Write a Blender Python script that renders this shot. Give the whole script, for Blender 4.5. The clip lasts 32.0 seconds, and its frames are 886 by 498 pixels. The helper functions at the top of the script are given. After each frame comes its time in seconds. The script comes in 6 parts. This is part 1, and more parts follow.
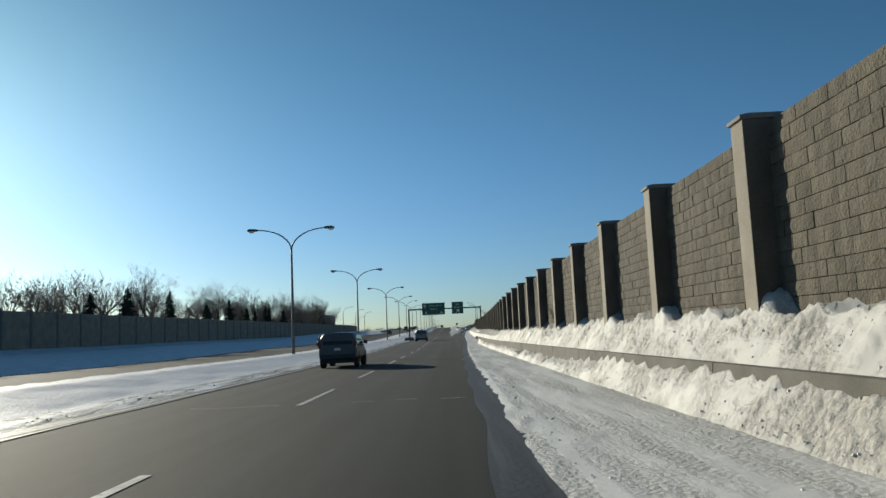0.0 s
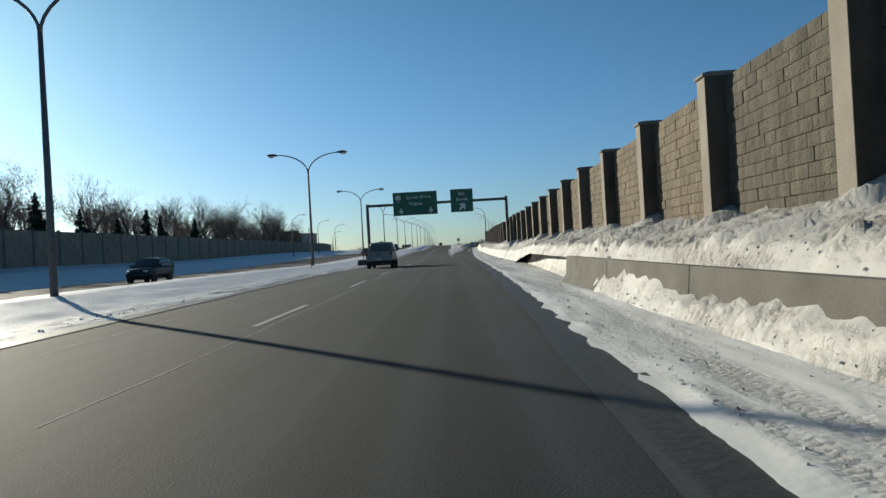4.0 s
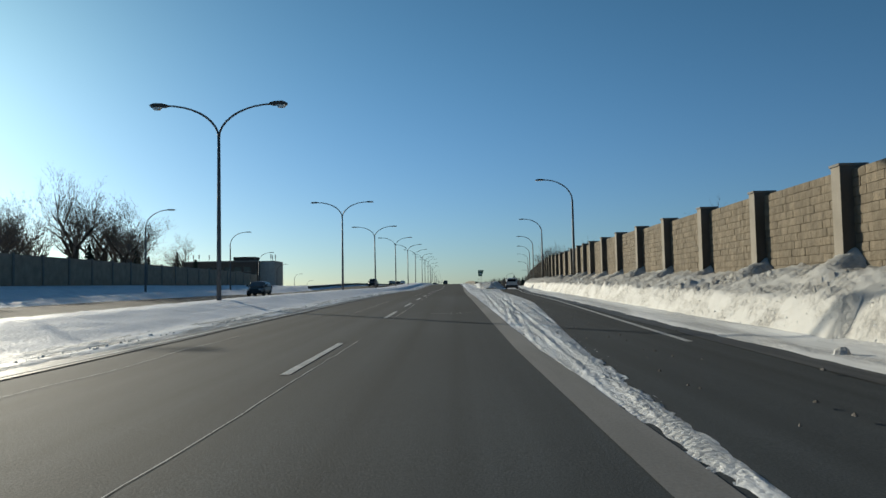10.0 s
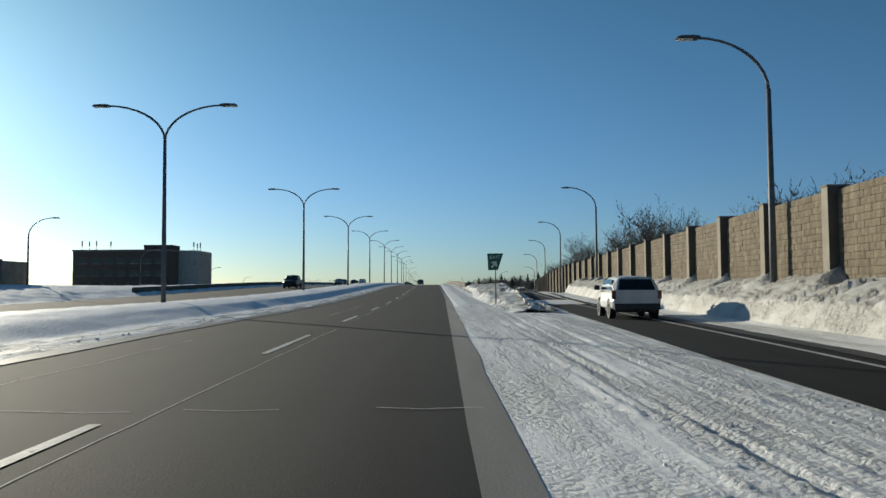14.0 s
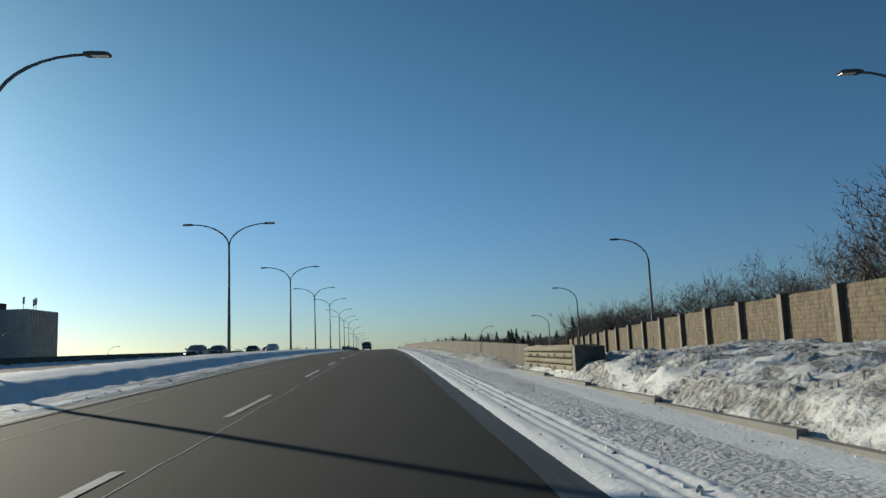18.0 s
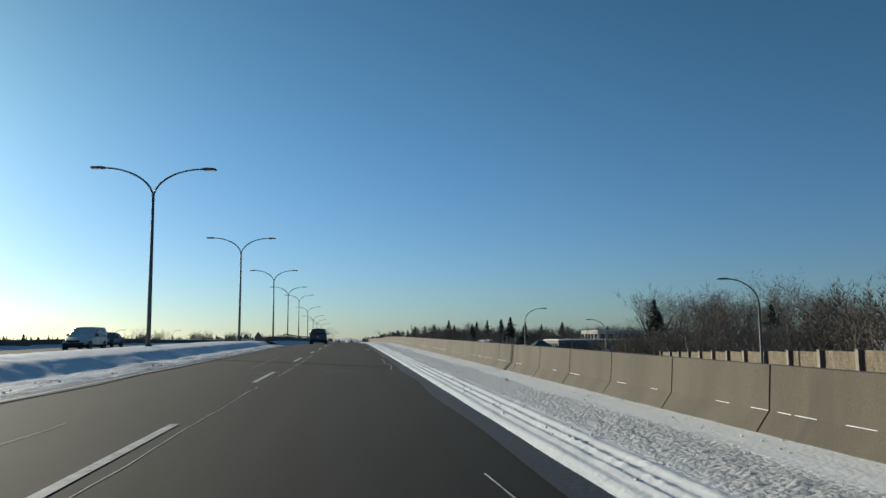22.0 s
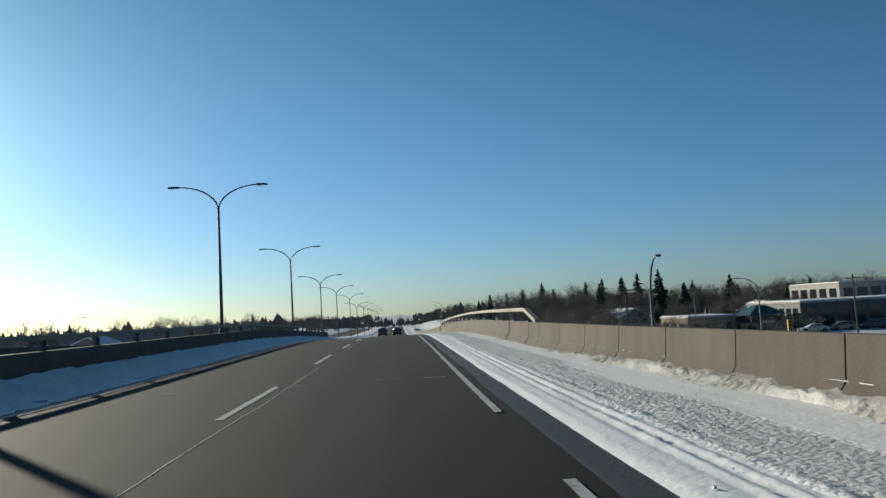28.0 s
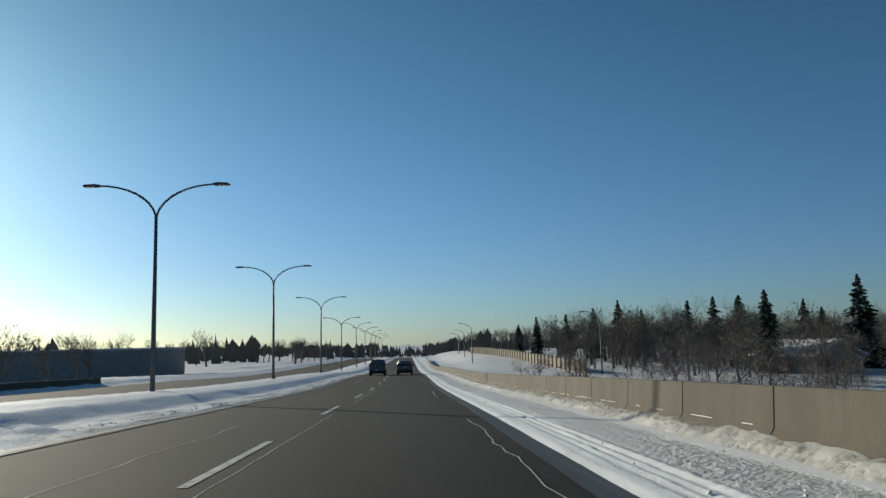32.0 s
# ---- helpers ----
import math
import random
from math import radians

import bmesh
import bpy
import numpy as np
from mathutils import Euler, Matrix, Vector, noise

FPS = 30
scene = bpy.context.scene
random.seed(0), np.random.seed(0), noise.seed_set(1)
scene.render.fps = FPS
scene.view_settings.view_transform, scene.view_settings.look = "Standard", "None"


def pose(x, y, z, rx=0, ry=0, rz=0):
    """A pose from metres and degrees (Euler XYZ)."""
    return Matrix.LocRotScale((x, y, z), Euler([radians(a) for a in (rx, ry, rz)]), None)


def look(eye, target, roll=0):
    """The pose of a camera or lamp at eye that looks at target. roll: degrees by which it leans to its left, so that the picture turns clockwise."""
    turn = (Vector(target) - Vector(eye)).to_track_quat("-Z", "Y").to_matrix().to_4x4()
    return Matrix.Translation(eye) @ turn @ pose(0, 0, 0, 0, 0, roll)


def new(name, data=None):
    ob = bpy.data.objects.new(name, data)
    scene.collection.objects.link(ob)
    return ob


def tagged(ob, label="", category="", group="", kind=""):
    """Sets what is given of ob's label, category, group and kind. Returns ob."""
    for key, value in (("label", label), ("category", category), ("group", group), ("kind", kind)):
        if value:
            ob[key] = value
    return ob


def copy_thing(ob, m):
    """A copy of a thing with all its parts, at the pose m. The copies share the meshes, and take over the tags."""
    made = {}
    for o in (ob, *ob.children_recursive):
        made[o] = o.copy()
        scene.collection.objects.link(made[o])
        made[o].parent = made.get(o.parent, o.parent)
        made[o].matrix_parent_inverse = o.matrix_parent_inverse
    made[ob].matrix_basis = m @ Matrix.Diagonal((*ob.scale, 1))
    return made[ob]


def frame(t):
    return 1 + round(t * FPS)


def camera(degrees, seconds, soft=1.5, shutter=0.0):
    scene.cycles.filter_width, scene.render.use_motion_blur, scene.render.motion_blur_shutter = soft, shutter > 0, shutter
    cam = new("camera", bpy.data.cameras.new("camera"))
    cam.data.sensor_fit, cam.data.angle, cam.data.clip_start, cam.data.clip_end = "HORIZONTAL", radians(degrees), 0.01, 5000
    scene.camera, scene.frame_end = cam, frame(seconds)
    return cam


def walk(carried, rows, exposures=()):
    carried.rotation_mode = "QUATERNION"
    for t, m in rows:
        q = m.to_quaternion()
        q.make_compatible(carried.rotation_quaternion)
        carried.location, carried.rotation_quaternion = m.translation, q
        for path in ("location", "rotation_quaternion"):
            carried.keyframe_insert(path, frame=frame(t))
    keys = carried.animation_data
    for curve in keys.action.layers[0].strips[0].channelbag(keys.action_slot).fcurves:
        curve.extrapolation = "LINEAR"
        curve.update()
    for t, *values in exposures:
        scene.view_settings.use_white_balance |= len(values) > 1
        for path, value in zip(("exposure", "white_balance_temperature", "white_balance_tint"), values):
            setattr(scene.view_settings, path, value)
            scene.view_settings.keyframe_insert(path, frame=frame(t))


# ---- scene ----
# camera and its drive
EXPOSURES = [(0, 0.0), (2, 0.0), (5, 0.10), (8, 0.15), (10, -0.05), (12, 0.02), (13, 0.02), (16, 0.05), (17, 0.15), (18, -0.12), (19, 0.02), (20, 0.10), (21, -0.04), (22, 0.05), (23, 0.17), (24, 0.15), (27, -0.10), (28, 0.08), (29, 0.15), (30, -0.06), (31, -0.12), (32, -0.10)]
cam = camera(61.38, 32.0)
PATH = [
    (0, (0.455, 5.89, 1.407), (0.424, 15.832, 2.485), -2.57),
    (0.5, (0.378, 15.23, 1.262), (0.343, 25.189, 2.203), -2.26),
    (1, (0.346, 24.63, 1.185), (0.310, 34.609, 1.800), -1.96),
    (1.5, (0.310, 33.87, 1.046), (0.276, 43.863, 1.419), -2.32),
    (2, (0.283, 42.74, 1.092), (0.268, 52.735, 1.299), -2.14),
    (2.5, (0.327, 51.92, 0.965), (0.339, 61.916, 0.988), -2.91),
    (4.5, (0.866, 89.65, 0.785), (0.760, 99.652, 0.790), -3.19),
    (5, (0.610, 98.91, 1.040), (0.488, 108.910, 1.133), -2.38),
    (5.5, (0.377, 108.18, 0.893), (0.206, 118.172, 1.095), -1.80),
    (6, (0.130, 117.56, 0.967), (-0.062, 127.559, 1.120), -1.34),
    (6.5, (-0.061, 126.99, 0.927), (-0.315, 136.989, 1.043), -1.65),
    (7, (-0.217, 136.35, 0.904), (-0.525, 146.342, 0.982), -1.61),
    (7.5, (-0.254, 145.49, 0.897), (-0.611, 155.482, 0.988), -1.83),
    (8, (-0.257, 154.70, 0.851), (-0.638, 164.695, 0.999), -1.67),
    (8.5, (-0.252, 164.08, 0.920), (-0.597, 174.069, 1.159), -0.96),
    (9, (-0.285, 173.41, 0.952), (-0.567, 183.398, 1.278), -1.01),
    (9.5, (-0.354, 182.69, 1.052), (-0.551, 192.683, 1.459), -0.95),
    (10, (-0.485, 192.07, 1.092), (-0.622, 202.058, 1.626), -1.13),
    (10.5, (-0.470, 201.30, 1.159), (-0.552, 211.275, 1.851), -1.30),
    (11, (-0.246, 211.20, 1.159), (-0.303, 221.163, 1.973), -0.96),
    (11.5, (-0.065, 220.77, 1.342), (-0.097, 230.738, 2.176), -0.99),
    (12, (0.047, 230.34, 1.646), (0.047, 240.309, 2.390), -0.21),
    (12.5, (0.092, 239.77, 1.543), (0.120, 249.753, 2.188), -0.05),
    (13, (0.128, 248.71, 1.547), (0.166, 258.696, 2.116), 0.14),
    (13.5, (0.213, 258.22, 1.936), (0.282, 268.206, 2.388), 0.24),
    (15.5, (0.584, 299.35, 2.098), (0.935, 309.298, 3.036), -2.73),
    (16, (0.382, 308.89, 2.166), (0.688, 318.840, 3.136), -2.04),
    (16.5, (0.224, 318.62, 2.216), (0.550, 328.568, 3.229), -1.44),
    (17, (0.165, 328.62, 2.419), (0.650, 338.547, 3.542), -1.22),
    (17.5, (0.076, 338.64, 2.595), (0.759, 348.536, 3.830), -1.70),
    (18, (-0.064, 348.60, 2.691), (0.745, 358.484, 4.007), -2.25),
    (18.5, (-0.157, 358.43, 2.837), (0.732, 368.303, 4.121), -2.92),
    (19, (-0.173, 367.88, 3.005), (0.721, 377.769, 4.211), -3.48),
    (19.5, (-0.163, 377.82, 3.266), (0.727, 387.712, 4.387), -3.69),
    (20, (-0.128, 387.92, 3.419), (0.847, 397.807, 4.590), -3.17),
    (20.5, (-0.123, 397.86, 3.557), (0.957, 407.726, 4.805), -2.57),
    (21, (-0.152, 407.73, 3.794), (1.050, 417.573, 5.048), -2.12),
    (21.5, (-0.285, 417.85, 3.756), (0.966, 427.688, 5.058), 0.22),
    (22, (-0.395, 428.31, 3.831), (0.827, 438.163, 4.985), -0.43),
    (22.5, (-0.466, 438.84, 3.937), (0.708, 448.718, 4.935), -1.68),
    (23, (-0.460, 449.31, 3.935), (0.618, 459.202, 4.948), -0.67),
    (23.5, (-0.339, 459.66, 3.998), (0.728, 469.546, 5.019), -1.14),
    (24, (-0.124, 469.77, 4.108), (0.933, 479.660, 5.177), -1.38),
    (24.5, (0.108, 479.39, 4.149), (1.183, 489.274, 5.248), -1.83),
    (26.5, (-0.045, 519.76, 4.213), (0.717, 529.650, 5.459), -2.85),
    (27, (-0.025, 529.91, 4.117), (0.653, 539.829, 5.225), -3.10),
    (27.5, (-0.091, 539.84, 4.143), (0.546, 549.777, 5.112), -3.19),
    (28, (-0.194, 550.39, 4.002), (0.431, 560.335, 4.823), -3.20),
    (28.5, (-0.195, 560.60, 3.911), (0.424, 570.551, 4.645), -3.03),
    (29, (-0.281, 570.79, 3.779), (0.333, 580.742, 4.486), -2.90),
    (29.5, (-0.391, 581.00, 3.800), (0.371, 590.934, 4.639), -1.61),
    (30, (-0.518, 591.06, 3.771), (0.472, 600.964, 4.740), 1.15),
    (30.5, (-0.495, 601.29, 3.616), (0.164, 611.199, 4.751), 1.55),
    (31, (-0.578, 610.79, 3.408), (-0.167, 620.721, 4.525), -1.18),
    (31.5, (-0.505, 620.45, 3.087), (-0.051, 630.383, 4.154), -1.03),
    (32, (-0.416, 630.02, 2.753), (0.070, 639.930, 3.997), -1.32),
]
walk(cam, [(t, look(eye, target, roll)) for t, eye, target, roll in PATH], EXPOSURES)

# height of the carriageway every 40 m, from 40 m behind the start
ROAD_Z = [0.27, 0.14, -0.18, -0.41, -0.32, -0.37, -0.03, 0.48, 0.82, 1.02, 1.65, 2.34, 2.67, 2.87, 2.96, 2.67, 2.45, 1.27, -0.09, -0.99, -2.1, -2.68, -3.04, -3.38, -3.75, -4.13, -4.53]

# ---- world and sun ----
SUN_AZ, SUN_EL = radians(38), radians(14)      # west of the road's heading, above the horizon
world = bpy.data.worlds.new("winter_sky")
scene.world = world
world.use_nodes = True
wn = world.node_tree
wn.nodes.clear()
sky = wn.nodes.new("ShaderNodeTexSky")
sky.sky_type, sky.sun_disc = "NISHITA", False
sky.sun_elevation, sky.sun_rotation = SUN_EL, -SUN_AZ
sky.air_density, sky.dust_density, sky.ozone_density, sky.altitude = 1.0, 0.55, 2.2, 480
bg = wn.nodes.new("ShaderNodeBackground")
bg.inputs[1].default_value = 0.085
wo = wn.nodes.new("ShaderNodeOutputWorld")
# cold clear air: haze near the horizon scatters bluer than the model's
way = wn.nodes.new("ShaderNodeTexCoord")
split = wn.nodes.new("ShaderNodeSeparateXYZ")
rise = wn.nodes.new("ShaderNodeMapRange")
rise.interpolation_type = "SMOOTHSTEP"
rise.inputs[1].default_value, rise.inputs[2].default_value = -0.02, 0.40
tint = wn.nodes.new("ShaderNodeMix")
tint.data_type = "RGBA"
tint.inputs[6].default_value, tint.inputs[7].default_value = (0.56, 0.815, 1.18, 1), (0.515, 0.91, 1.06, 1)
cold = wn.nodes.new("ShaderNodeMix")
cold.data_type, cold.blend_type = "RGBA", "MULTIPLY"
cold.inputs[0].default_value = 1
wn.links.new(way.outputs["Generated"], split.inputs[0])
wn.links.new(split.outputs[2], rise.inputs[0])
wn.links.new(rise.outputs[0], tint.inputs[0])
wn.links.new(sky.outputs[0], cold.inputs[6])
wn.links.new(tint.outputs[2], cold.inputs[7])
# the clear zenith is deeper than the model's
deep = wn.nodes.new("ShaderNodeMapRange")
deep.interpolation_type = "SMOOTHSTEP"
deep.inputs[1].default_value, deep.inputs[2].default_value = 0.15, 1.0
deep.inputs[3].default_value, deep.inputs[4].default_value = 1.0, 0.6
wn.links.new(split.outputs[2], deep.inputs[0])
clear = wn.nodes.new("ShaderNodeMix")
clear.data_type, clear.blend_type = "RGBA", "MULTIPLY"
clear.inputs[0].default_value = 1
wn.links.new(cold.outputs[2], clear.inputs[6])
wn.links.new(deep.outputs[0], clear.inputs[7])
# and deepens away from the sun's side
side = wn.nodes.new("ShaderNodeMapRange")
side.interpolation_type = "SMOOTHSTEP"
side.inputs[1].default_value, side.inputs[2].default_value = -0.9, 0.9
side.inputs[3].default_value, side.inputs[4].default_value = 1.10, 0.86
wn.links.new(split.outputs[0], side.inputs[0])
away = wn.nodes.new("ShaderNodeMix")
away.data_type, away.blend_type = "RGBA", "MULTIPLY"
away.inputs[0].default_value = 1
wn.links.new(clear.outputs[2], away.inputs[6])
wn.links.new(side.outputs[0], away.inputs[7])
wn.links.new(away.outputs[2], bg.inputs[0])
wn.links.new(bg.outputs[0], wo.inputs[0])
sun = new("sun", bpy.data.lights.new("sun", "SUN"))
sun.data.energy, sun.data.angle, sun.data.color = 4.9, radians(0.6), (1.0, 0.93, 0.75)
SUN_DIR = Vector((-math.sin(SUN_AZ) * math.cos(SUN_EL), math.cos(SUN_AZ) * math.cos(SUN_EL), math.sin(SUN_EL)))
sun.rotation_euler = SUN_DIR.to_track_quat("Z", "Y").to_euler()


# ---- building helpers ----
def road_z(y):
    """Height of the main carriageway at y."""
    q = (np.asarray(y, float) + 40) / 40
    z = np.asarray(ROAD_Z)
    i = np.clip(q.astype(int), 1, len(z) - 3)
    u = np.clip(q - i, -1, 1.0)
    a, b, c, d = z[i - 1], z[i], z[i + 1], z[i + 2]
    return b + .5 * u * (c - a + u * (2 * a - 5 * b + 4 * c - d + u * (3 * (b - c) + d - a)))


def rz(y):
    return float(road_z(y))


class Shape:
    """Collects vertices and faces for one mesh."""

    def __init__(self):
        self.v, self.f, self.m = [], [], []

    def add(self, verts, faces, m=0):
        n = len(self.v)
        self.v += [tuple(p) for p in verts]
        self.f += [tuple(i + n for i in q) for q in faces]
        self.m += [m] * len(faces)
        return self

    def box(self, x0, x1, y0, y1, z0, z1, m=0, at=None):
        p = [Vector((x, y, z)) for z in (z0, z1) for x, y in ((x0, y0), (x1, y0), (x1, y1), (x0, y1))]
        if at is not None:
            p = [at @ q for q in p]
        return self.add(p, [(3, 2, 1, 0), (4, 5, 6, 7), (0, 1, 5, 4), (1, 2, 6, 5), (2, 3, 7, 6), (3, 0, 4, 7)], m)

    def prism(self, outline, axis, lo, hi, m=0, at=None):
        """A closed outline of 2D points, drawn out along an axis (0, 1 or 2) from lo to hi."""
        n = len(outline)
        pts = []
        for w in (lo, hi):
            for a, b in outline:
                pts.append(Vector(((w, a, b), (a, w, b), (a, b, w))[axis]))
        if at is not None:
            pts = [at @ q for q in pts]
        faces = [tuple(range(n - 1, -1, -1)), tuple(range(n, 2 * n))]
        faces += [(i, (i + 1) % n, (i + 1) % n + n, i + n) for i in range(n)]
        return self.add(pts, faces, m)

    def tube(self, points, radii, n=8, m=0, cap=True):
        """A round tube through points."""
        rings = []
        pts = [Vector(p) for p in points]
        for k, p in enumerate(pts):
            d = (pts[min(k + 1, len(pts) - 1)] - pts[max(k - 1, 0)])
            d = d.normalized() if d.length > 1e-9 else Vector((0, 0, 1))
            u = d.cross(Vector((0, 1, 0)) if abs(d.y) < .9 else Vector((1, 0, 0))).normalized()
            w = d.cross(u)
            r = radii[k] if isinstance(radii, (list, tuple)) else radii
            rings += [p + (u * math.cos(t) + w * math.sin(t)) * r for t in (2 * math.pi * j / n for j in range(n))]
        faces = []
        for k in range(len(pts) - 1):
            for j in range(n):
                a, b = k * n + j, k * n + (j + 1) % n
                faces.append((a, b, b + n, a + n))
        if cap:
            faces += [tuple(range(n - 1, -1, -1)), tuple(range(len(rings) - n, len(rings)))]
        return self.add(rings, faces, m)

    def mesh(self, name, mats, smooth=False):
        me = bpy.data.meshes.new(name)
        me.from_pydata(self.v, [], self.f)
        for a in (mats if isinstance(mats, (list, tuple)) else [mats]):
            me.materials.append(a)
        if any(self.m):
            me.polygons.foreach_set("material_index", self.m)
        if smooth:
            me.polygons.foreach_set("use_smooth", [True] * len(self.f))
        me.update()
        return me


def part(name, shape, material, parent, label="", smooth=False, kind=""):
    """One mesh object under a thing or a part; a mesh may be shared."""
    me = shape.mesh(name, material, smooth) if isinstance(shape, Shape) else shape
    ob = new(name, me)
    ob.parent = parent
    return tagged(ob, label, kind=kind)


def thing(name, label, category, group="", kind="", at=None):
    """An empty at the base of a thing."""
    ob = new(name)
    ob.empty_display_size = 0.2
    if at is not None:
        ob.matrix_basis = at
    return tagged(ob, label, category, group, kind)


def solid(name, shape, material, label, category, group="", kind="", smooth=False, at=None):
    me = shape.mesh(name, material, smooth) if isinstance(shape, Shape) else shape
    ob = new(name, me)
    if at is not None:
        ob.matrix_basis = at
    return tagged(ob, label, category, group, kind)


def bevel(ob, w=0.02, n=2):
    b = ob.modifiers.new("edges", "BEVEL")
    b.width, b.segments, b.limit_method, b.angle_limit = w, n, "ANGLE", radians(40)
    return ob


# ---- materials ----
def material(name, dark, light, scale=6.0, rough=0.8, bump=0.2, fine=60.0, metal=0.0, stretch=(1, 1, 1), stain=None,
             stain_scale=0.5, stain_amount=0.5, coords="Object", vary=0.0, bump_distance=0.02, spec=0.5, islands=0.0):
    """Two-tone noise, fine grain, optional stains with a shape of their own."""
    ma = bpy.data.materials.new(name)
    ma.use_nodes = True
    t = ma.node_tree
    N, Lk = t.nodes, t.links
    p = N["Principled BSDF"]
    p.inputs["Roughness"].default_value, p.inputs["Metallic"].default_value = rough, metal
    p.inputs["Specular IOR Level"].default_value = spec
    if coords == "World":
        src = N.new("ShaderNodeNewGeometry").outputs["Position"]
    else:
        src = N.new("ShaderNodeTexCoord").outputs["Object"]
    mp = N.new("ShaderNodeMapping")
    mp.inputs["Scale"].default_value = stretch
    Lk.new(src, mp.inputs["Vector"])
    n1 = N.new("ShaderNodeTexNoise")
    n1.inputs["Scale"].default_value, n1.inputs["Detail"].default_value = scale, 6
    Lk.new(mp.outputs[0], n1.inputs["Vector"])
    n2 = N.new("ShaderNodeTexNoise")
    n2.inputs["Scale"].default_value, n2.inputs["Detail"].default_value = fine, 3
    Lk.new(src, n2.inputs["Vector"])
    mx = N.new("ShaderNodeMix")
    mx.data_type = "RGBA"
    mx.inputs[6].default_value, mx.inputs[7].default_value = (*dark, 1), (*light, 1)
    rp = N.new("ShaderNodeMapRange")
    rp.inputs[1].default_value, rp.inputs[2].default_value = 0.3, 0.7
    Lk.new(n1.outputs[0], rp.inputs[0])
    Lk.new(rp.outputs[0], mx.inputs[0])
    col = mx.outputs[2]
    g = N.new("ShaderNodeMix")
    g.data_type, g.blend_type = "RGBA", "MULTIPLY"
    g.inputs[0].default_value = 0.35
    Lk.new(col, g.inputs[6])
    gr = N.new("ShaderNodeMapRange")
    gr.inputs[1].default_value, gr.inputs[2].default_value, gr.inputs[3].default_value, gr.inputs[4].default_value = 0.3, 0.7, 0.6, 1.25
    Lk.new(n2.outputs[0], gr.inputs[0])
    Lk.new(gr.outputs[0], g.inputs[7])
    col = g.outputs[2]
    if stain:
        n3 = N.new("ShaderNodeTexNoise")
        n3.inputs["Scale"].default_value, n3.inputs["Detail"].default_value = stain_scale, 8
        n3.inputs["Roughness"].default_value = 0.65
        Lk.new(mp.outputs[0], n3.inputs["Vector"])
        sr = N.new("ShaderNodeMapRange")
        sr.inputs[1].default_value, sr.inputs[2].default_value = 0.72 - 0.3 * stain_amount, 0.82 - 0.3 * stain_amount
        Lk.new(n3.outputs[0], sr.inputs[0])
        s = N.new("ShaderNodeMix")
        s.data_type = "RGBA"
        s.inputs[7].default_value = (*stain, 1)
        Lk.new(sr.outputs[0], s.inputs[0])
        Lk.new(col, s.inputs[6])
        col = s.outputs[2]
    if vary or islands:
        if vary:
            rnd = N.new("ShaderNodeObjectInfo").outputs["Random"]
        else:
            rnd = N.new("ShaderNodeNewGeometry").outputs["Random Per Island"]
        vr = N.new("ShaderNodeMapRange")
        a = vary or islands
        vr.inputs[3].default_value, vr.inputs[4].default_value = 1 - a, 1 + a
        Lk.new(rnd, vr.inputs[0])
        v = N.new("ShaderNodeMix")
        v.data_type, v.blend_type = "RGBA", "MULTIPLY"
        v.inputs[0].default_value = 1
        Lk.new(col, v.inputs[6])
        Lk.new(vr.outputs[0], v.inputs[7])
        col = v.outputs[2]
    Lk.new(col, p.inputs["Base Color"])
    if bump:
        ad = N.new("ShaderNodeMath")
        ad.operation = "ADD"
        Lk.new(n1.outputs[0], ad.inputs[0])
        Lk.new(n2.outputs[0], ad.inputs[1])
        b = N.new("ShaderNodeBump")
        b.inputs["Strength"].default_value, b.inputs["Distance"].default_value = bump, bump_distance
        Lk.new(ad.outputs[0], b.inputs["Height"])
        Lk.new(b.outputs[0], p.inputs["Normal"])
    return ma


def plain(name, color, rough=0.5, metal=0.0, emit=0.0, coat=0.0):
    ma = bpy.data.materials.new(name)
    ma.use_nodes = True
    p = ma.node_tree.nodes["Principled BSDF"]
    p.inputs["Base Color"].default_value = (*color, 1)
    p.inputs["Roughness"].default_value, p.inputs["Metallic"].default_value = rough, metal
    p.inputs["Coat Weight"].default_value = coat
    if emit:
        p.inputs["Emission Color"].default_value = (*color, 1)
        p.inputs["Emission Strength"].default_value = emit
    return ma


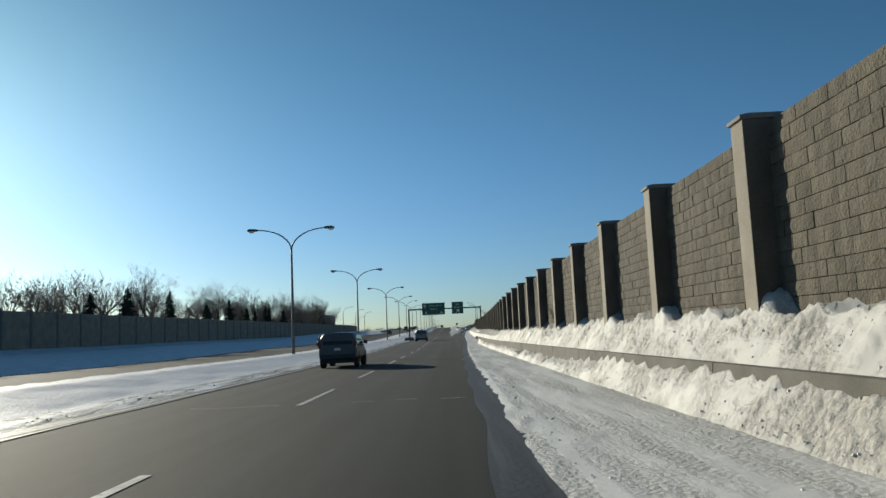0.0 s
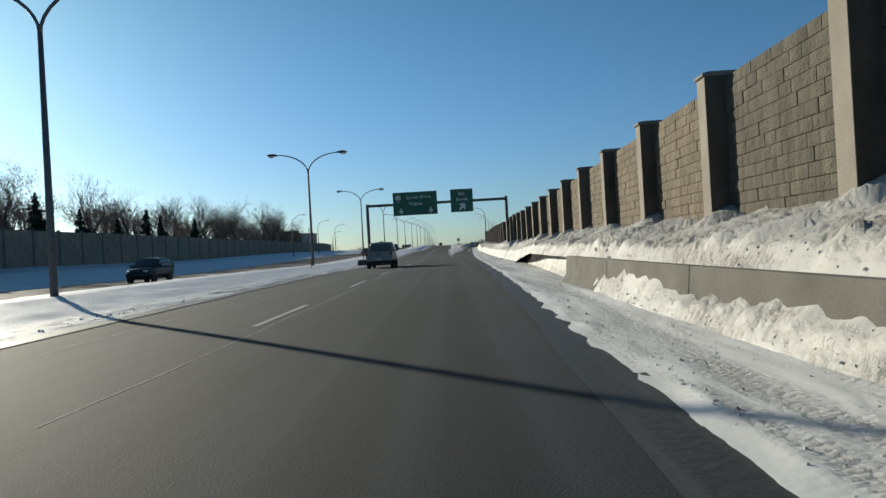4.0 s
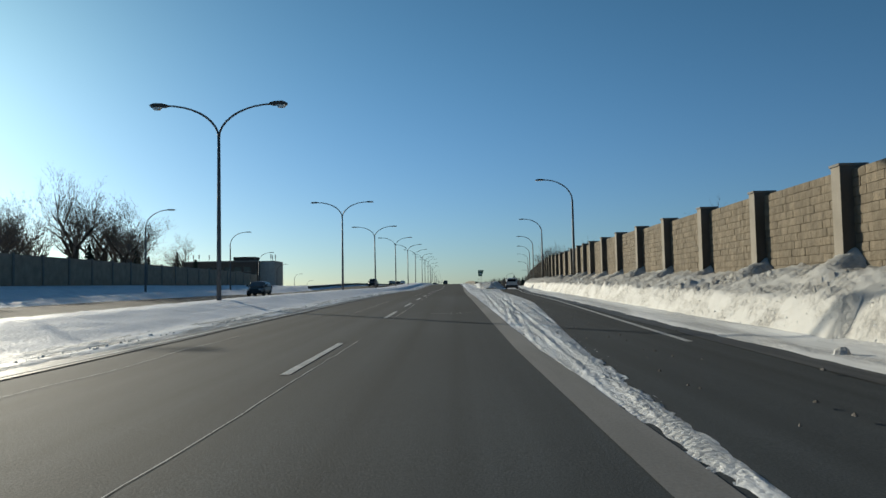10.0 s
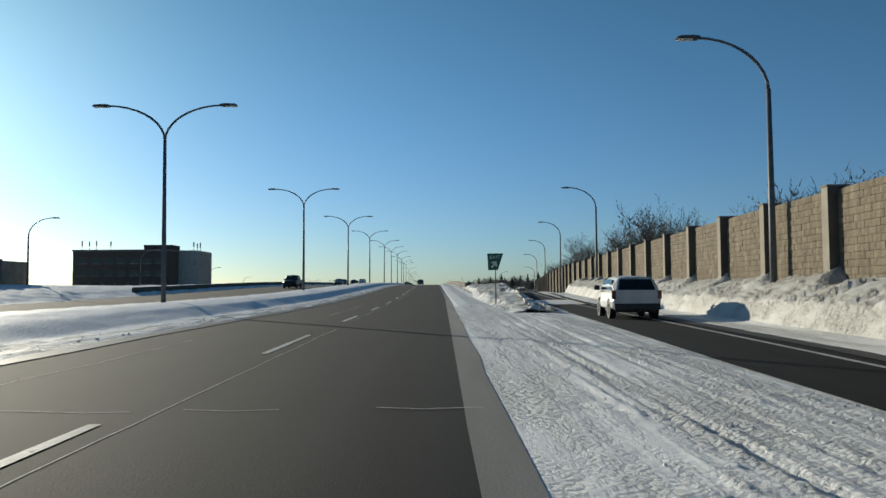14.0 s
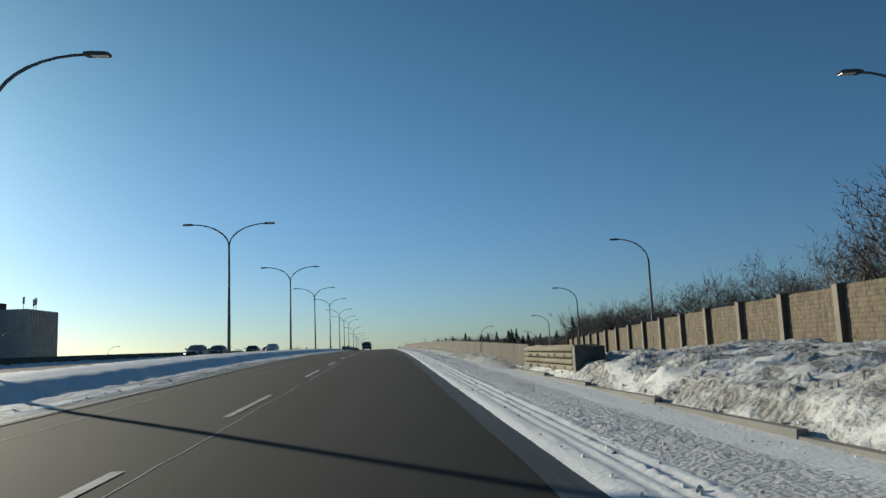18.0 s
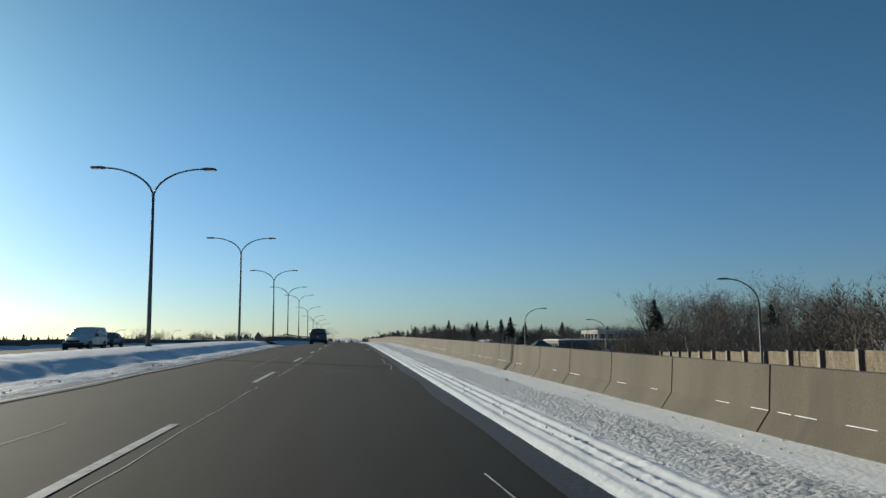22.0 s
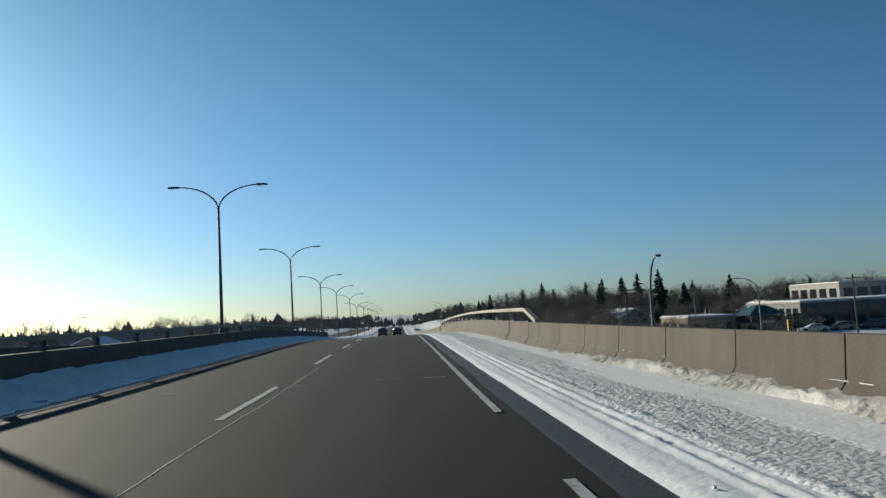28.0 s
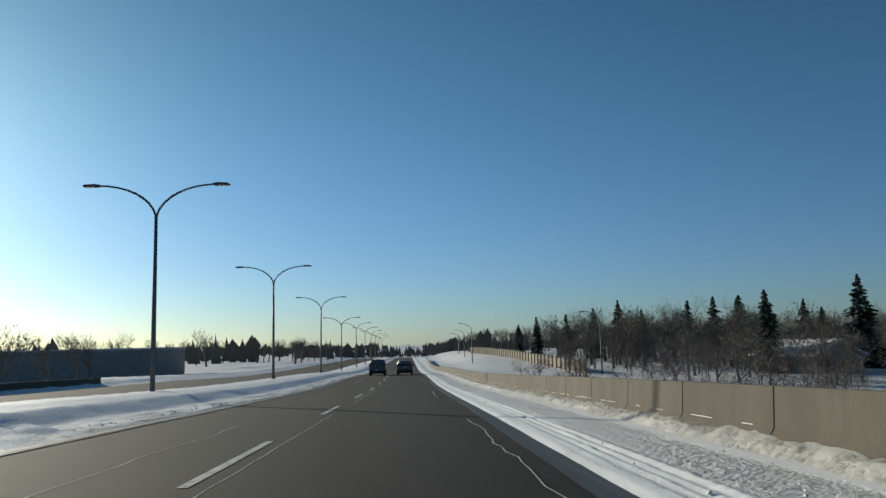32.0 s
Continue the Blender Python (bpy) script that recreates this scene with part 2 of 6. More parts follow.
def snow_crust(name, smooth, rough_c, mask_scale, grain, depth, mask_at=0.48, grit=(0.2, 0.19, 0.17), stretch=(1.3, 0.5, 1), band=None):
    """Snow by the road: smooth drifted patches, patches of frozen granular crust (most in a band along the road), and sparse grit."""
    ma = bpy.data.materials.new(name)
    ma.use_nodes = True
    N, Lk = ma.node_tree.nodes, ma.node_tree.links
    p = N["Principled BSDF"]
    p.inputs["Roughness"].default_value, p.inputs["Specular IOR Level"].default_value = 0.6, 0.3
    src = N.new("ShaderNodeNewGeometry").outputs["Position"]

    def tex(scale, detail, rough, lo, hi, stretched=False, more=None):
        n = N.new("ShaderNodeTexNoise")
        n.inputs["Scale"].default_value, n.inputs["Detail"].default_value, n.inputs["Roughness"].default_value = scale, detail, rough
        if stretched:
            mp = N.new("ShaderNodeMapping")
            mp.inputs["Scale"].default_value = stretch
            Lk.new(src, mp.inputs["Vector"])
            Lk.new(mp.outputs[0], n.inputs["Vector"])
        else:
            Lk.new(src, n.inputs["Vector"])
        r = N.new("ShaderNodeMapRange")
        r.inputs[1].default_value, r.inputs[2].default_value = lo, hi
        if more is None:
            Lk.new(n.outputs[0], r.inputs[0])
        else:
            s = N.new("ShaderNodeMath")
            Lk.new(n.outputs[0], s.inputs[0])
            Lk.new(more, s.inputs[1])
            Lk.new(s.outputs[0], r.inputs[0])
        return r.outputs[0]

    def zone(x0, x1, x2, x3):
        sep = N.new("ShaderNodeSeparateXYZ")
        Lk.new(src, sep.inputs[0])
        cu = N.new("ShaderNodeFloatCurve")
        c = cu.mapping.curves[0]
        c.points[0].location, c.points[1].location = (0, .32), (1, .32)
        for q, h in ((x0, .32), (x1, .66), (x2, .66), (x3, .32)):
            c.points.new(q / 6, h)
        cu.mapping.update()
        d = N.new("ShaderNodeMath")
        d.operation = "DIVIDE"
        d.inputs[1].default_value = 6
        Lk.new(sep.outputs[0], d.inputs[0])
        Lk.new(d.outputs[0], cu.inputs["Value"])
        o = N.new("ShaderNodeMath")
        o.operation = "SUBTRACT"
        o.inputs[1].default_value = .5
        Lk.new(cu.outputs[0], o.inputs[0])
        return o.outputs[0]

    def blend(f, a, b):
        m = N.new("ShaderNodeMix")
        m.data_type = "RGBA"
        Lk.new(f, m.inputs[0])
        for k, v in ((6, a), (7, b)):
            if isinstance(v, tuple):
                m.inputs[k].default_value = (*v, 1)
            else:
                Lk.new(v, m.inputs[k])
        return m.outputs[2]

    mask = tex(mask_scale, 8, 0.65, mask_at - .07, mask_at + .09, True, zone(*band) if band else None)
    g = tex(grain, 5, 0.7, 0.30, 0.68)
    crust = blend(g, tuple(v * .6 for v in rough_c), tuple(min(.88, v * 1.3) for v in rough_c))
    col = blend(mask, smooth, crust)
    dirt = tex(mask_scale * 2.3, 9, 0.75, 0.55, 0.68, True)
    spots = tex(grain * 2.2, 4, 0.6, 0.50, 0.60)
    both = N.new("ShaderNodeMath")
    both.operation = "MULTIPLY"
    Lk.new(dirt, both.inputs[0])
    Lk.new(spots, both.inputs[1])
    col = blend(both.outputs[0], col, grit)
    Lk.new(col, p.inputs["Base Color"])
    hm = N.new("ShaderNodeMath")
    hm.operation = "MULTIPLY"
    sc = N.new("ShaderNodeMapRange")
    sc.inputs[3].default_value, sc.inputs[4].default_value = 0.10, 1.0
    Lk.new(mask, sc.inputs[0])
    cells = N.new("ShaderNodeTexVoronoi")
    cells.inputs["Scale"].default_value = grain * .5
    Lk.new(src, cells.inputs["Vector"])
    lump = N.new("ShaderNodeMath")
    lump.operation = "MULTIPLY_ADD"
    lump.inputs[1].default_value = 0.35
    drop = N.new("ShaderNodeMath")
    drop.operation = "MULTIPLY"
    drop.inputs[1].default_value = -1.0
    Lk.new(cells.outputs["Distance"], drop.inputs[0])
    Lk.new(g, lump.inputs[0])
    Lk.new(drop.outputs[0], lump.inputs[2])
    Lk.new(lump.outputs[0], hm.inputs[0])
    Lk.new(sc.outputs[0], hm.inputs[1])
    b = N.new("ShaderNodeBump")
    b.inputs["Strength"].default_value, b.inputs["Distance"].default_value = 1.0, depth
    Lk.new(hm.outputs[0], b.inputs["Height"])
    Lk.new(b.outputs[0], p.inputs["Normal"])
    return ma


def asphalt(name):
    """Worn asphalt: long wheel-track streaks, fine stone, pale salt dust that thins out further along the road."""
    ma = bpy.data.materials.new(name)
    ma.use_nodes = True
    N, Lk = ma.node_tree.nodes, ma.node_tree.links
    p = N["Principled BSDF"]
    p.inputs["Roughness"].default_value, p.inputs["Specular IOR Level"].default_value = 0.85, 0.14
    src = N.new("ShaderNodeNewGeometry").outputs["Position"]

    def tex(scale, stretch, detail, lo, hi, a, b):
        mp = N.new("ShaderNodeMapping")
        mp.inputs["Scale"].default_value = stretch
        Lk.new(src, mp.inputs["Vector"])
        n = N.new("ShaderNodeTexNoise")
        n.inputs["Scale"].default_value, n.inputs["Detail"].default_value = scale, detail
        Lk.new(mp.outputs[0], n.inputs["Vector"])
        r = N.new("ShaderNodeMapRange")
        r.inputs[1].default_value, r.inputs[2].default_value, r.inputs[3].default_value, r.inputs[4].default_value = lo, hi, a, b
        Lk.new(n.outputs[0], r.inputs[0])
        return r.outputs[0]

    def math2(op, a, b):
        m = N.new("ShaderNodeMath")
        m.operation = op
        for k, v in enumerate((a, b)):
            if isinstance(v, (int, float)):
                m.inputs[k].default_value = v
            else:
                Lk.new(v, m.inputs[k])
        return m.outputs[0]

    tracks = tex(1.0, (1.3, 0.010, 1), 3, .3, .7, .66, 1.32)
    blot = tex(0.35, (1.0, 0.25, 1), 6, .3, .7, .86, 1.15)
    stone = tex(55, (1, 1, 1), 3, .25, .75, .68, 1.34)
    speck = tex(160, (1, 1, 1), 2, .60, .75, 1.0, 1.9)
    sep = N.new("ShaderNodeSeparateXYZ")
    Lk.new(src, sep.inputs[0])
    yy = math2("ADD", sep.outputs[1], tex(0.03, (1, 1, 1), 3, 0, 1, -40, 40))
    ramp = N.new("ShaderNodeValToRGB")
    e = ramp.color_ramp.elements
    while len(e) < 6:
        e.new(.5)
    for q, (u, w) in zip(e, ((0, .52), (.07, .60), (.15, .95), (.27, 1.08), (.37, .22), (1, .18))):
        q.position, q.color = u, (w, w, w, 1)
    Lk.new(math2("DIVIDE", yy, 720.0), ramp.inputs[0])
    v = math2("MULTIPLY", math2("MULTIPLY", tracks, blot), math2("MULTIPLY", math2("MULTIPLY", stone, speck), ramp.outputs[0]))
    col = N.new("ShaderNodeMix")
    col.data_type, col.blend_type = "RGBA", "MULTIPLY"
    col.inputs[0].default_value = 1
    col.inputs[6].default_value = (0.046, 0.053, 0.056, 1)
    Lk.new(v, col.inputs[7])
    Lk.new(col.outputs[2], p.inputs["Base Color"])
    b = N.new("ShaderNodeBump")
    b.inputs["Strength"].default_value, b.inputs["Distance"].default_value = 0.5, 0.006
    Lk.new(stone, b.inputs["Height"])
    Lk.new(b.outputs[0], p.inputs["Normal"])
    return ma


ASPHALT = asphalt("asphalt")
PAINT = material("road_paint", (0.30, 0.30, 0.29), (0.55, 0.55, 0.53), 3, 0.7, 0.1, 50, coords="World", stain=(0.10, 0.10, 0.10), stain_scale=5,
                 stain_amount=0.5)
SALT = material("salt_crack", (0.35, 0.35, 0.34), (0.62, 0.62, 0.60), 8, 0.9, 0.1, 50, coords="World")
SNOW = material("snow", (0.70, 0.71, 0.73), (0.84, 0.84, 0.85), 0.9, 0.65, 0.5, 14, coords="World", bump_distance=0.05,
                stain=(0.58, 0.56, 0.53), stain_scale=0.7, stain_amount=0.25)
SNOW_DIRTY = snow_crust("ploughed_snow", (0.54, 0.528, 0.488), (0.41, 0.392, 0.352), 1.1, 14, 0.04, 0.50, (0.22, 0.20, 0.16))
SNOW_PACKED = snow_crust("packed_snow", (0.82, 0.815, 0.785), (0.62, 0.61, 0.58), 0.75, 28, 0.02, 0.49, (0.22, 0.21, 0.19), (2.2, 0.16, 1))
SNOW_HARD = snow_crust("hard_shoulder_snow", (0.90, 0.90, 0.88), (0.80, 0.80, 0.79), 0.7, 30, 0.04, 0.50, (0.46, 0.45, 0.43), (1.6, 0.22, 1), (2.2, 2.6, 3.15, 3.7))
SNOW_EDGE = snow_crust("melting_crust", (0.80, 0.80, 0.79), (0.30, 0.295, 0.28), 1.1, 9, 0.04, 0.50, (0.10, 0.10, 0.095), (2.0, 0.2, 1))
SNOW_GORE = snow_crust("gore_snow", (0.86, 0.86, 0.84), (0.66, 0.66, 0.645), 0.9, 30, 0.03, 0.46, (0.28, 0.275, 0.26), (1.8, 0.22, 1))
SLUSH = snow_crust("edge_slush", (0.085, 0.088, 0.087), (0.045, 0.047, 0.047), 1.0, 24, 0.004, 0.42, (0.05, 0.05, 0.05), (3.0, 0.10, 1))
SNOW_FAR = material("snow_field", (0.56, 0.57, 0.59), (0.74, 0.74, 0.75), 0.05, 0.7, 0.3, 0.6, coords="World", bump_distance=0.3,
                    stain=(0.30, 0.27, 0.22), stain_scale=0.03, stain_amount=0.35)
GRIT = snow_crust("gritty_mound", (0.76, 0.76, 0.73), (0.42, 0.405, 0.37), 1.2, 15, 0.09, 0.50, (0.10, 0.095, 0.08), (1.2, 0.6, 1))
CONCRETE = material("concrete", (0.085, 0.072, 0.051), (0.125, 0.107, 0.078), 1.3, 0.9, 0.25, 40, coords="World", stain=(0.085, 0.073, 0.055),
                    stain_scale=0.8, stain_amount=0.5, bump_distance=0.01, stretch=(1, 1, .35))
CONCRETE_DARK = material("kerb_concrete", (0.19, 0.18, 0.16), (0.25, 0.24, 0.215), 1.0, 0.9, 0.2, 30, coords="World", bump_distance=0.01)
POST = material("wall_post_concrete", (0.25, 0.22, 0.175), (0.33, 0.295, 0.24), 1.6, 0.9, 0.25, 40, coords="World", stain=(0.25, 0.21, 0.16),
                stain_scale=0.7, stain_amount=0.3, bump_distance=0.01)
# Shade put into the colour: darker concrete for the posts' camera-facing sides.
POST_SHADE = material("wall_post_shade", (0.055, 0.05, 0.042), (0.12, 0.108, 0.09), 1.8, 0.9, 0.2, 40, coords="World", stretch=(1, 1, .4), bump_distance=0.01)
CAP = material("wall_cap", (0.13, 0.12, 0.11), (0.18, 0.17, 0.155), 3, 0.8, 0.1, 40)
TAN = dict(scale=3.0, rough=0.92, bump=0.9, fine=26, coords="World", stretch=(1, 1.6, .35), bump_distance=0.03, stain_scale=0.5, stain_amount=0.4)
BLOCK = material("split_block", (0.135, 0.108, 0.070), (0.235, 0.19, 0.13), islands=0.14, stain=(0.25, 0.205, 0.14), **TAN)
BLOCK_GREY = material("weathered_block", (0.070, 0.062, 0.045), (0.135, 0.118, 0.086), islands=0.15, stain=(0.15, 0.13, 0.098), **TAN)
BLOCK_ONE = material("weathered_block_single", (0.070, 0.062, 0.045), (0.135, 0.118, 0.086), vary=0.15, stain=(0.15, 0.13, 0.098), **TAN)
CONCRETE_OLD = material("weathered_concrete", (0.10, 0.095, 0.078), (0.16, 0.15, 0.125), 1.3, 0.9, 0.3, 40, coords="World", stain=(0.065, 0.06, 0.048),
                        stain_scale=0.9, stain_amount=0.45, bump_distance=0.01)
GUTTER = material("salted_gutter", (0.13, 0.128, 0.12), (0.21, 0.205, 0.195), 1.4, 0.85, 0.3, 40, coords="World", stretch=(1, .12, 1), stain=(0.17, 0.165, 0.155),
                  stain_scale=1.2, stain_amount=0.35, bump_distance=0.01)
MORTAR = material("block_joint", (0.07, 0.055, 0.04), (0.11, 0.085, 0.06), 5, 0.95, 0.2, 40, coords="World")
STEEL = material("galvanised_steel", (0.085, 0.088, 0.09), (0.13, 0.135, 0.14), 7, 0.6, 0.0, 60, metal=0.2)
STEEL_DARK = material("painted_steel", (0.05, 0.047, 0.043), (0.085, 0.08, 0.072), 5, 0.6, 0.05, 50, metal=0.2)
LENS = plain("lamp_lens", (0.75, 0.74, 0.68), 0.25)
SIGN = material("sign_green", (0.010, 0.085, 0.050), (0.014, 0.115, 0.068), 2, 0.45, 0.02, 30)
SIGN_BACK = material("sign_edge", (0.30, 0.31, 0.31), (0.38, 0.39, 0.39), 3, 0.5, 0.05, 30, metal=0.5)
LETTER = plain("sign_white", (0.62, 0.64, 0.62), 0.5)
RAIL = material("rail_steel", (0.20, 0.17, 0.12), (0.27, 0.23, 0.165), 2, 0.6, 0.1, 40, coords="World", stain=(0.20, 0.12, 0.07), stain_scale=1.5,
                stain_amount=0.2)
FENCE = material("fence_panel", (0.22, 0.175, 0.13), (0.32, 0.26, 0.195), 1.2, 0.9, 0.3, 30, coords="World")

# ---- plan: edges of the carriageway, ramp and wall, by distance along the road ----
def along(table):
    ys, xs = [p[0] for p in table], [p[1] for p in table]
    return lambda y: float(np.interp(y, ys, xs))


pave_right = along([(-80, 1.0), (12, 1.2), (48, 1.55), (69, 1.85), (105, 2.7), (134, 3.2), (176, 3.85), (210, 4.75), (226, 5.2), (260, 6.3), (268, 7.0), (300, 9.2), (352, 13.0), (400, 18), (443, 23.5),
                    (480, 29), (520, 36), (560, 44)])
ramp_inner = along([(185, 0.9), (205, 1.7), (219, 2.75), (230, 3.5), (262, 4.2), (281, 5.0), (300, 6.2), (352, 10.0), (400, 14.8), (443, 20.0), (480, 25), (520, 31.5),
                    (560, 39)])
wall_near = along([(-80, 4.6), (16, 4.95), (36, 5.02), (50, 4.99), (64, 5.08), (100, 5.85), (136.6, 6.64), (151, 6.97), (165, 7.2)])
wall_far = along([(155, 7.0), (162.8, 7.1), (190.8, 7.55), (202, 7.78), (208.4, 8.2), (218, 8.4), (233, 8.72), (242, 8.95), (252, 9.7), (265.5, 10.25), (280, 10.95), (357.4, 16.75), (368, 17.75), (378, 18.6), (393, 19.6), (424, 22.4), (454, 25.9), (480, 31), (520, 40), (600, 54)])
wall_top = along([(-80, 4.3), (16, 4.1), (36, 3.97), (55, 3.88), (64, 3.75), (100, 3.45), (136.6, 3.3), (147, 3.46), (163, 3.4), (190.8, 3.53), (202, 3.55), (213, 3.62), (233, 3.95), (242, 4.05), (252, 4.3), (265.5, 4.35), (280, 4.75), (300, 4.85), (357, 4.8), (368, 4.82), (378, 4.65), (393, 4.45), (424, 3.8), (454, 3.2), (520, 1.6), (600, .2)])
ramp_drop = along([(0, 0), (300, 0), (350, -.3), (400, -1.0), (441, -2.3), (480, -3.5), (530, -5.5), (560, -5.8), (700, -5.8)])
barrier_x = along([(372, 4.5), (396, 4.24), (420, 4.3), (478, 4.35), (540, 4.5), (560, 4.6), (570, 4.3), (577, 4.1), (640, 4.1), (800, 4.45), (1000, 8)])
gutter_x = along([(168, 1.38), (179, .95), (205, .56), (253, .52), (275, .62), (325, 1.2), (345, 1.26)])
natural = along([(-900, 0), (330, 0.3), (400, -.2), (480, -1.6), (540, -3.4), (620, -3.6), (700, -2.6), (800, -1.8), (1000, -3.5), (1400, -5), (5000, -12)])
BRIDGE = (577.0, 634.0)


def rise_of(v, a, b):
    t = min(1, max(0, (v - a) / (b - a)))
    return t * t * (3 - 2 * t)


def hill(x, y):
    """The slope past the overpass on the east side."""
    return 1.9 * rise_of(y, 745, 890) * rise_of(x, 9, 24) * (1 - rise_of(y, 1000, 1500))



NEAR_POSTS = ((-12, -43.5), (0, 16.1), (7, 50.2), (10, 64.7), (25, 136.3), (28, 150.7), (29, 155.7))
FAR_POSTS = ((0, 162.8), (6, 190.8), (7, 195.0), (9, 202.3), (10, 208.4), (12, 218.1), (15, 233.0), (17, 242.4), (19, 252.0), (25, 279.4), (41, 357.4), (42, 362.7), (48, 392.7), (60, 453.0), (74, 524.0))


def near_post(y):
    """How many posts of the near wall stand before y."""
    return float(np.interp(y, [p[1] for p in NEAR_POSTS], [p[0] for p in NEAR_POSTS]))


def far_post(y):
    """The same for the wall along the ramp."""
    return float(np.interp(y, [p[1] for p in FAR_POSTS], [p[0] for p in FAR_POSTS]))


def post_ys(posts):
    return [float(np.interp(n, [p[0] for p in posts], [p[1] for p in posts])) for n in range(posts[0][0], posts[-1][0] + 1)]


def wall_x(y):
    return wall_near(y) if y < 159 else wall_far(y)


def lumpy(x, y, a, s, seed=0.0):
    """Snow lumps: two octaves of ridged noise."""
    p = Vector((x / s, y / s, seed))
    return a * (noise.noise(p) + 0.5 * noise.noise(p * 2.3) + 0.3 * (1 - 2 * abs(noise.noise(p * 1.1 + Vector((7, 3, 1))))))


def crumbs(x, y, size, seed=0.0):
    """Rounded lumps of broken crust about size across, gathered in patches; 0 to 1."""
    m = noise.noise(Vector((x * .9, y * .55, seed))) + .4 * noise.noise(Vector((x * 2.3, y * 1.6, seed + 3)))
    if m < -.08:
        return 0.0
    d = noise.voronoi(Vector((x / size, y / size, seed)))[0][0]
    return min(1, (m + .08) * 4) * max(0.0, .62 - d)


def slabs(x, y, slope, length, seed=0.0):
    """Slanting ridges left by the plough, leaning forward along the bank."""
    u = (y + x * slope) / length + .5 * noise.noise(Vector((x * .5, y * .35, seed)))
    f = 1 - (u - math.floor(u))
    k = noise.noise(Vector((math.floor(u) * 3.7, x * .8, seed + 5)))
    return max(0.0, .5 + k) * (f * 1.25 if f < .8 else (1 - f) * 5)


def steps(a, b, d):
    n = max(1, int(round((b - a) / d)))
    return [a + (b - a) * i / n for i in range(n + 1)]


def sheet(ys, section, sub, name, mat, label, category, kind="structure", bumps=None, parent=None):
    """A surface along the road. section(y) gives (x, height over the road) pairs; sub gives the pieces between them."""
    sh, cols = Shape(), 0
    for y in ys:
        sec, row = section(y), []
        for k in range(len(sec) - 1):
            (xa, ha), (xb, hb) = sec[k], sec[k + 1]
            for j in range(sub[k]):
                u = j / sub[k]
                row.append((xa + (xb - xa) * u, ha + (hb - ha) * u, k + u))
        row.append((*sec[-1], len(sec) - 1.0))
        cols = len(row)
        z = rz(y)
        for x, h, k in row:
            sh.v.append((x, y, z + h + (bumps(x, y, k) if bumps else 0)))
    for i in range(len(ys) - 1):
        for j in range(cols - 1):
            a = i * cols + j
            sh.f.append((a, a + 1, a + 1 + cols, a + cols))
    sh.m = [0] * len(sh.f)
    if parent:
        return part(name, sh, mat, parent, label, True, kind)
    return solid(name, sh, mat, label, category, kind=kind, smooth=True)


# ---- ground ----
def ground_z(x, y):
    """Snow field: carried up to the road by banks, natural level further out."""
    n = natural(y)
    r = rz(y) - 0.12 if y < 1000 else rz(1000) - .12
    right = wall_x(y) + 1 if y < 560 else 8.0
    if y > 330 and x > 0:
        ro = pave_right(y) + 2.5
        rl = rz(y) + ramp_drop(y) - 0.12
        if y < 560 and x > barrier_x(y) + .6:
            lvl = rl
            if x > ro + 2:
                f = min(1, (x - ro - 2) / 14)
                lvl = rl + (n - rl) * f
            f = min(1, max(0, (x - barrier_x(y) - .6) / 5))
            return r + (lvl - r) * f
    if BRIDGE[0] + 3 < y < BRIDGE[1] - 3:
        return n - 0.1
    n += hill(x, y)
    if x < 0:
        n += 1.1 * rise_of(-x, 33, 40.5) * (1 - rise_of(y, 320, 390))
    e = max(0, x - right) / 9 if x > 0 else max(0, -30 - x) / 9
    e = min(1, e)
    e = e * e * (3 - 2 * e)
    return r + (n - r) * e


def ground_axis(lo, hi, near_lo, near_hi, fine, grow):
    a = steps(near_lo, near_hi, fine)
    d, x = fine, near_hi
    while x < hi:
        d *= grow
        x += d
        a.append(min(x, hi))
    d, x = fine, near_lo
    while x > lo:
        d *= grow
        x -= d
        a.insert(0, max(x, lo))
    return a


gx = ground_axis(-2600, 2600, -44, 60, 2.0, 1.25)
gy = ground_axis(-500, 4600, -60, 760, 4.0, 1.25)
gs = Shape()
for y in gy:
    for x in gx:
        gs.v.append((x, y, ground_z(x, y) + (lumpy(x, y, 0.10, 6, 2) if abs(x) > 30 else 0)))
for i in range(len(gy) - 1):
    for j in range(len(gx) - 1):
        a = i * len(gx) + j
        gs.f.append((a, a + 1, a + 1 + len(gx), a + len(gx)))
gs.m = [0] * len(gs.f)
solid("ground", gs, SNOW_FAR, "snow-covered ground reaching to the horizon", "ground", kind="structure", smooth=True)

# ---- carriageways ----
road_ys = steps(-80, 1000, 4)
sheet(road_ys, lambda y: [(-8.2, -.02), (-2.75, .0), (pave_right(y) if y < 201 else gutter_x(y) + .5, -.01)] if y < 340 else [(-8.2, -.02), (-2.75, 0), (1.75, -.01)], [2, 2],
      "road", ASPHALT, "grey worn asphalt carriageway dusted with road salt", "road")
sheet(steps(200, 560, 4), lambda y: [(ramp_inner(y), ramp_drop(y) - .012), (pave_right(y), ramp_drop(y) - .012)], [2], "ramp_road", ASPHALT,
      "wet-dark asphalt exit ramp curving down beside the wall", "road")
sheet(road_ys, lambda y: [(-29.0, -.02), (-22.5, 0), (-16.2, -.02)], [2, 2], "opposite_road", ASPHALT, "grey asphalt carriageway of the oncoming traffic", "road")

# painted lines, each dash an object of its own
marks = thing("lane_marking", "worn white dashed lane line on the asphalt", "road marking", kind="structure")


